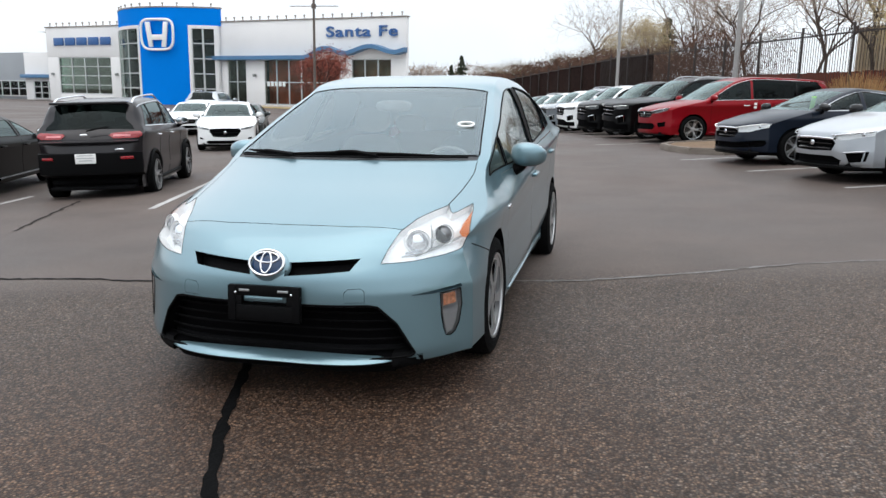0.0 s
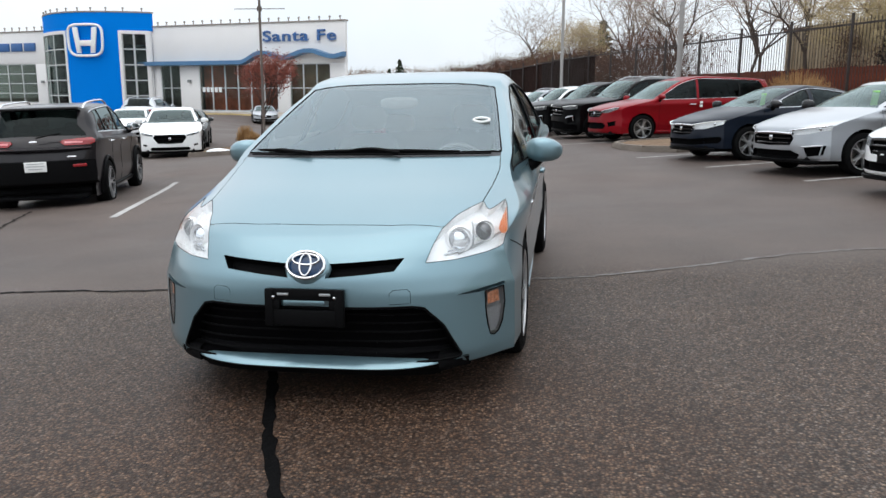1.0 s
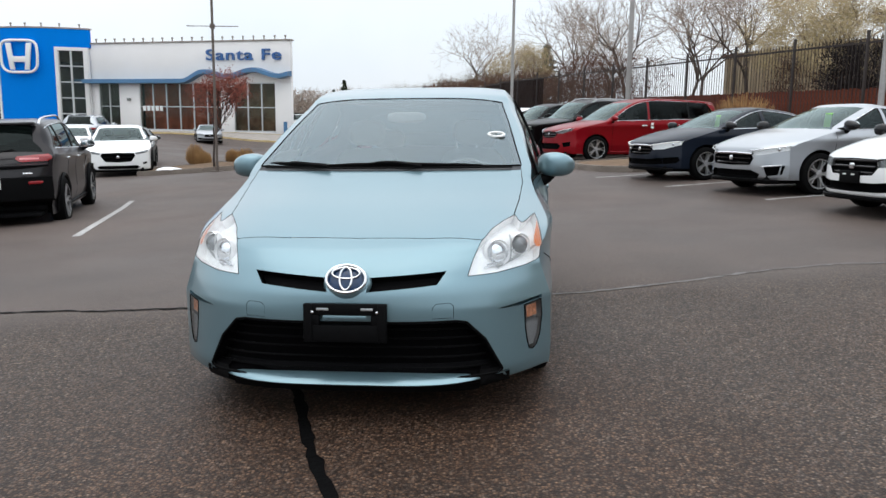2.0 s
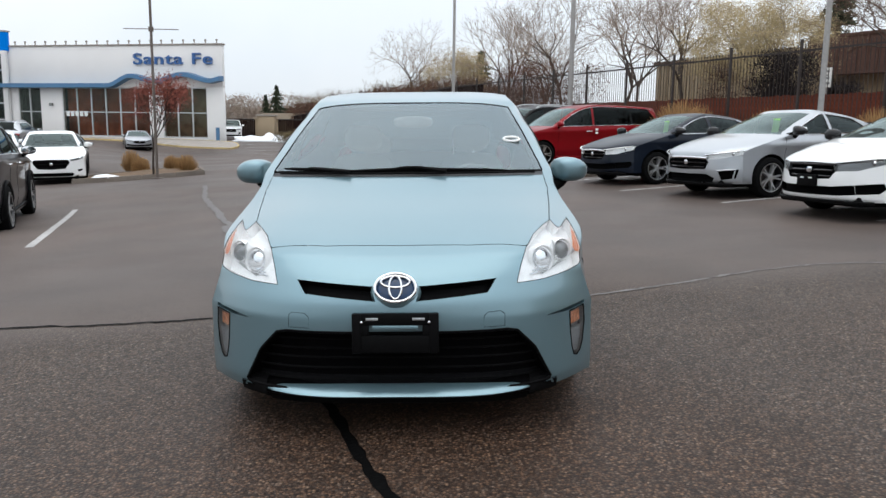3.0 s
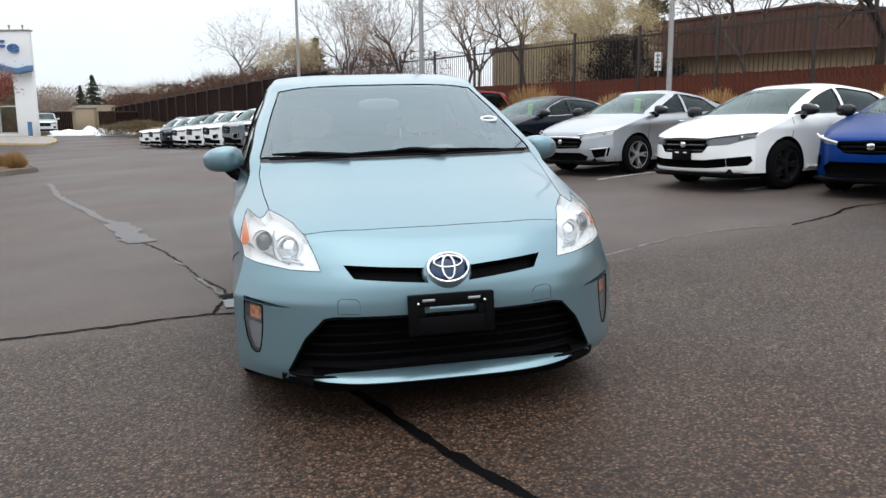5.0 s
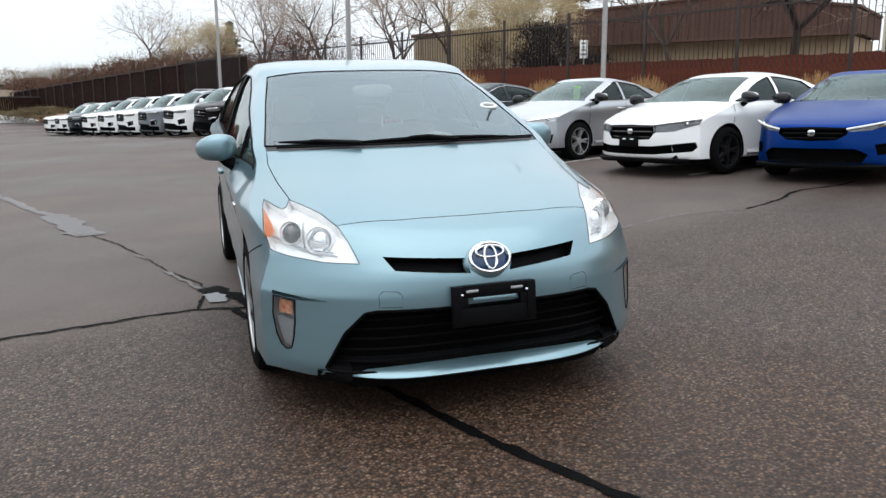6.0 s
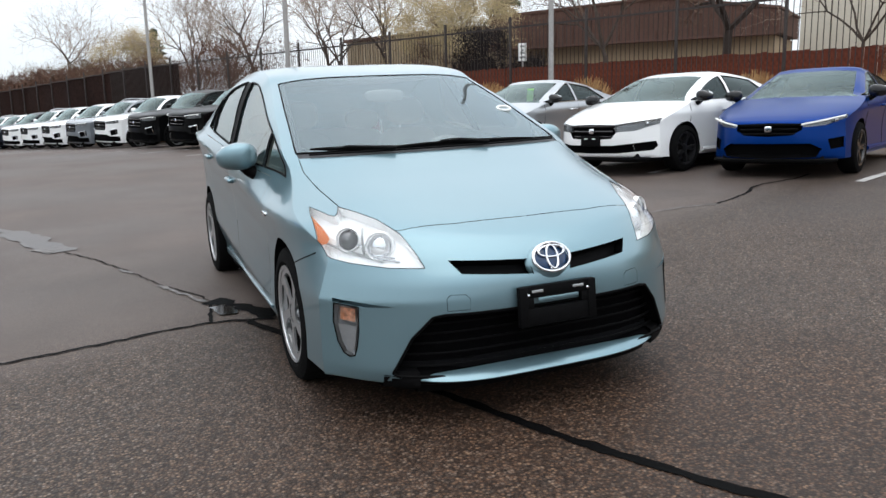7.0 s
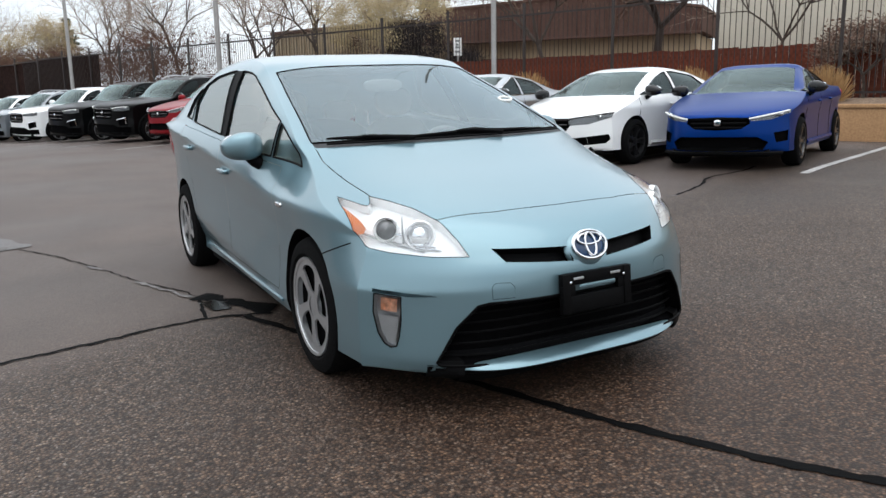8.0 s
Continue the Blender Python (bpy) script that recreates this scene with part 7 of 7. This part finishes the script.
# dark colour carries the dimness of the rooms
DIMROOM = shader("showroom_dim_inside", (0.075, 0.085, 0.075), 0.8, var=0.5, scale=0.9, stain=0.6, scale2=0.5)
shop = thing("showroom", pose(-13.75, 67.6, 0, 0, 0, -16.86), "white car showroom with a blue entrance drum and wavy blue awning", "building")


def shop_box(name, u0, u1, z0, z1, y0, y1, mat, r=0.02, parent=None, label=""):
    """u runs along the front from its open corner, y into the house."""
    return part(name, bevelled(-u1, -u0, y0, y1, z0, z1, r), mat, parent or shop, label)


def glazed(u0, u1, z0, z1, cols, rows, y=0.12):
    w = new("window")
    w.parent = shop
    shop_box("frame", u0, u1, z1 - 0.08, z1, y - 0.08, y + 0.08, MULL, 0.01, w)
    shop_box("sill", u0, u1, z0, z0 + 0.1, y - 0.14, y + 0.08, MULL, 0.01, w)
    for c in range(cols + 1):
        u = u0 + (u1 - u0) * c / cols
        shop_box("mullion", u - 0.05, u + 0.05, z0 + 0.1, z1 - 0.08, y - 0.07, y + 0.07, MULL, 0.01, w)
    for r in range(1, rows):
        z = z0 + (z1 - z0) * r / rows
        shop_box("transom", u0, u1, z - 0.04, z + 0.04, y - 0.06, y + 0.06, MULL, 0.01, w)
    for c in range(cols):
        for r in range(rows):
            a, b = u0 + (u1 - u0) * c / cols + 0.05, u0 + (u1 - u0) * (c + 1) / cols - 0.05
            e, f = z0 + (z1 - z0) * r / rows + 0.04, z0 + (z1 - z0) * (r + 1) / rows - 0.04
            o = shop_box("pane", a, b, e, f, y - 0.005, y + 0.005, SHOWGLASS, 0, w)
            o.visible_shadow = False


BASE = -0.6
# right wing: piers, lintel band and windows
for u0, u1 in ((0.0, 1.49), (5.48, 6.75), (15.06, 17.2), (19.4, 20.9)):
    shop_box("pier", u0, u1, BASE, 4.0, 0, 0.4, WALLW)
shop_box("wall", 0.0, 20.9, 4.0, 7.4, 0, 0.4, WALLW)
shop_box("coping", -0.08, 20.9, 7.4, 7.52, -0.08, 0.5, CONCRETE)
for u0, u1, cols in ((1.49, 5.48, 3), (6.75, 15.06, 6), (17.2, 19.4, 2)):
    shop_box("plinth", u0, u1, BASE, -0.15, 0, 0.4, WALLW)
    glazed(u0, u1, -0.15, 3.98, cols, 2)
part("side_wall", bevelled(-0.4, 0.0, 0.2, 21.5, BASE, 7.4, 0.02, None, pose(0, 0.2, 0, 0, 0, 29.6)), WALLW, shop)
bm = bmesh.new()
bm.faces.new([bm.verts.new((x, y, 7.0)) for x, y in ((-0.3, 0.3), (-10.9, 19.0), (-46, 19.0), (-46, 0.3))])
part("roof", bm, CONCRETE, shop)
shop_box("rear_wall", 10.7, 46, BASE, 7.0, 18.6, 19.0, WALLW)
# backdrops added close behind the glass, tone of the window view painted in
shop_box("backdrop_wall", 1.0, 6.1, BASE, 6.0, 0.9, 1.0, OLIVEVIEW)
shop_box("backdrop_wall", 6.1, 15.2, BASE, 6.0, 0.9, 1.0, INSIDE)
shop_box("backdrop_wall", 15.3, 44, BASE, 6.0, 1.6, 1.8, DIMROOM)
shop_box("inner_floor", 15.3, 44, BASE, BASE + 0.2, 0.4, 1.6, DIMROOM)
# left wing
for u0, u1 in ((33.1, 34.9), (42.7, 44.4)):
    shop_box("pier", u0, u1, BASE, 4.3, 0, 0.4, WALLW)
shop_box("wall", 33.1, 44.4, 4.3, 7.35, 0, 0.4, WALLW)
shop_box("coping", 33.1, 44.48, 7.35, 7.47, -0.08, 0.5, CONCRETE)
shop_box("plinth", 34.9, 42.7, BASE, 0.45, 0, 0.4, WALLW)
glazed(34.9, 42.7, 0.45, 4.28, 4, 4)
shop_box("annex", 44.4, 50.3, BASE, 4.9, 1.5, 14, WALLW)
shop_box("annex_awning", 44.6, 50.4, 2.1, 2.5, 0.9, 1.5, AWNING)
glazed(45.2, 48.8, -0.2, 1.8, 3, 3, 1.45)
shop_box("grey_annex", 50.3, 66, BASE, 5.0, 3.0, 16, GREYWALL)
glazed(52.0, 58.0, 0.0, 1.8, 4, 2, 2.95)


def bow(u):
    return -3.1 * max(0.0, 1 - ((u - 26.6) / 6.7) ** 2) - 0.15


def drum(name, u0, u1, z0, z1, mat, thick=0.3, off=0.0, parent=None, n=14, label=""):
    """A curved piece of the entrance drum."""
    bm = bmesh.new()
    us = np.linspace(u0, u1, n)
    ring = []
    for u in us:
        y = bow(u) + off
        ring.append([bm.verts.new((-u, yy, zz)) for yy, zz in ((y, z0), (y, z1), (y + thick, z1), (y + thick, z0))])
    for a, b in zip(ring, ring[1:]):
        for i in range(4):
            bm.faces.new((a[i], a[(i + 1) % 4], b[(i + 1) % 4], b[i]))
    bm.faces.new(ring[0])
    bm.faces.new(ring[-1][::-1])
    bmesh.ops.recalc_face_normals(bm, faces=bm.faces[:])
    return part(name, bm, mat, parent or shop, label)


drum("drum_wall", 22.3, 27.2, BASE, 8.62, SIGNBLUE, label="smooth bright blue curved wall")
drum("drum_head", 20.0, 22.3, 7.05, 8.62, SIGNBLUE)
drum("drum_head", 27.2, 33.2, 7.05, 8.62, SIGNBLUE)
drum("drum_coping", 19.95, 33.25, 8.62, 8.75, CONCRETE, 0.4, -0.05)
for u0, u1, cols in ((20.35, 22.05, 2), (27.45, 33.0, 3)):
    w = new("curved_window")
    w.parent = shop
    drum("frame", u0 - 0.25, u0, BASE, 7.05, WALLW, 0.3, -0.08, w, 4)
    drum("frame", u1, u1 + 0.2, BASE, 7.05, WALLW, 0.3, -0.08, w, 4)
    drum("frame", u0, u1, 6.75, 7.05, WALLW, 0.3, -0.08, w, 8)
    for c in range(cols + 1):
        u = u0 + (u1 - u0) * c / cols
        drum("mullion", u - 0.05, u + 0.05, BASE, 6.75, MULL, 0.12, 0.0, w, 2)
    for z in (1.2, 2.6, 4.0, 5.4):
        drum("transom", u0, u1, z - 0.05, z + 0.05, MULL, 0.12, 0.0, w, 8)
    for z0, z1 in ((BASE, 1.15), (1.25, 2.55), (2.65, 3.95), (4.05, 5.35), (5.45, 6.75)):
        for c in range(cols):
            a = u0 + (u1 - u0) * c / cols + 0.05
            o = drum("pane", a, a + (u1 - u0) / cols - 0.1, z0, z1, SHOWGLASS, 0.01, 0.05, w, 4)
            o.visible_shadow = False
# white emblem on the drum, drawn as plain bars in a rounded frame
em = new("emblem")
em.parent, em.matrix_local = shop, pose(-24.85, bow(24.85) - 0.28, 6.15, 0, 0, 14)
pts = []
for t in np.linspace(0, 2 * math.pi, 41):
    c, s = math.cos(t), math.sin(t)
    wv = 1.66 - 0.2 * (0 if s > 0 else -s)
    pts.append((wv * math.copysign(abs(c) ** 0.42, c), 0, 1.38 * math.copysign(abs(s) ** 0.42, s)))
part("emblem_frame", tube(pts, 0.12, 8), PAPER, em)
for sx in (-1, 1):
    part("emblem_bar", prism([(sx * 0.46, -1.15), (sx * 0.86, -1.15), (sx * 1.18, 1.15), (sx * 0.72, 1.15)], -0.1, 0.1, bevel=0.03), PAPER, em)
part("emblem_bar", bevelled(-0.6, 0.6, -0.08, 0.08, -0.5, 0.0, 0.05), PAPER, em)
# five plain blue bars in place of the name on the left wing
for k in range(5):
    u = 43.1 - 1.75 * k
    shop_box("sign_bar", u - 1.45, u, 5.50, 6.30, -0.16, 0.0, LETTER, 0.04)
# raised letters
def glyph(text):
    """The mesh of a short text in the built-in font."""
    txt = bpy.data.curves.new("letter", "FONT")
    txt.body, txt.extrude, txt.size, txt.offset, txt.space_character = text, 0.07, 1.0, 0.014, 1.1
    tmp = bpy.data.objects.new("letter", txt)
    scene.collection.objects.link(tmp)
    bpy.context.view_layer.update()
    got = bpy.data.meshes.new_from_object(tmp)
    bpy.data.objects.remove(tmp)
    return got


def right_end(text):
    return max(v.co.x for v in glyph(text).vertices)


left, size_x = min(v.co.x for v in glyph("S").vertices), right_end("Santa Fe")
kx, kz = 7.2 / (size_x - left), 0.95 / 0.75
word = "Santa Fe"
for k, ch in enumerate(word):
    if ch == " ":
        continue
    me = glyph(ch)
    shift = right_end(word[:k + 1]) - max(v.co.x for v in me.vertices)
    me.transform(Matrix(((kx, 0, 0, -8.0 - kx * (left - shift)), (0, 0, -1, -0.09), (0, kz, 0, 5.88), (0, 0, 0, 1))))
    me.materials.clear()
    me.materials.append(LETTER)
    lo = new("letter", me)
    lo.parent = shop
    lo["label"] = "raised blue letter " + ch
# street number as plain bars
for k in range(5):
    u = 14.75 - 0.44 * k
    shop_box("number_bar", u - 0.30, u, 1.55, 1.98, 0.02, 0.05, PAPER, 0)
# wavy awning
WAVE = pchip([-0.2, 0.9, 3.3, 5.9, 8.0, 10.2, 22], [4.72, 4.50, 5.02, 4.45, 4.90, 4.12, 4.10])
bm = bmesh.new()
ring = []
for u in np.linspace(-0.1, 21.8, 90):
    z = float(WAVE(u))
    ring.append([bm.verts.new((-u, y, zz)) for y, zz in ((-0.75, z - 0.17), (-0.75, z + 0.17), (0.0, z + 0.22), (0.0, z - 0.2))])
for a, b in zip(ring, ring[1:]):
    for i in range(4):
        bm.faces.new((a[i], a[(i + 1) % 4], b[(i + 1) % 4], b[i]))
bm.faces.new(ring[0])
bm.faces.new(ring[-1][::-1])
bmesh.ops.recalc_face_normals(bm, faces=bm.faces[:])
part("awning", bm, AWNING, shop, "wavy blue metal awning")
# small lamps along the parapet
for u in [*np.arange(0.5, 20, 1.0), *np.arange(33.8, 44, 1.0)]:
    part("parapet_lamp", lathe([(0.05, 7.5), (0.05, 7.72), (0.09, 7.74), (0.09, 7.86), (0.001, 7.88)], 8, axis="z"), CONCRETE, shop).location = (-float(u), 0.15, 0)
for u in np.arange(20.6, 33, 1.3):
    part("parapet_lamp", lathe([(0.05, 8.72), (0.05, 8.94), (0.09, 8.96), (0.09, 9.08), (0.001, 9.1)], 8, axis="z"), CONCRETE, shop).location = (-float(u), bow(float(u)) + 0.15, 0)
for u in (16.1, 34.0, 43.6):
    part("wall_lamp", bevelled(-0.15, 0.15, -0.25, 0.0, 2.4, 2.65, 0.03), DASH, shop).location = (-u, 0, 0)
part("blue_bollard", tube([(-0.15, -0.8, BASE), (-0.15, -0.8, 0.75)], 0.16, 10), AWNING, shop)
kerbed_island("pale concrete pavement in front of the showroom", [(-11.9, 60.2), (-11.6, 61.5), (-12.6, 65.6), (-20, 68.5), (-30, 71.5), (-31, 68.5), (-21, 64.5), (-14.5, 61.0)], CONCRETE, kerb=YELLOW)
make_car("suv_car", "white van parked beside the showroom corner", P_WHITE, SUV, FACE_SUV, pose(-13.9, 71.5, gz(-13.9, 71.5), 0, 0, 10), wide=0.96, tyre=0.36, windows=((0.68, 1.55), (1.63, 2.55), (2.63, 3.25)), rear_tint=TINT, dens=2, cols=10, down=8, seats=False, category="van")
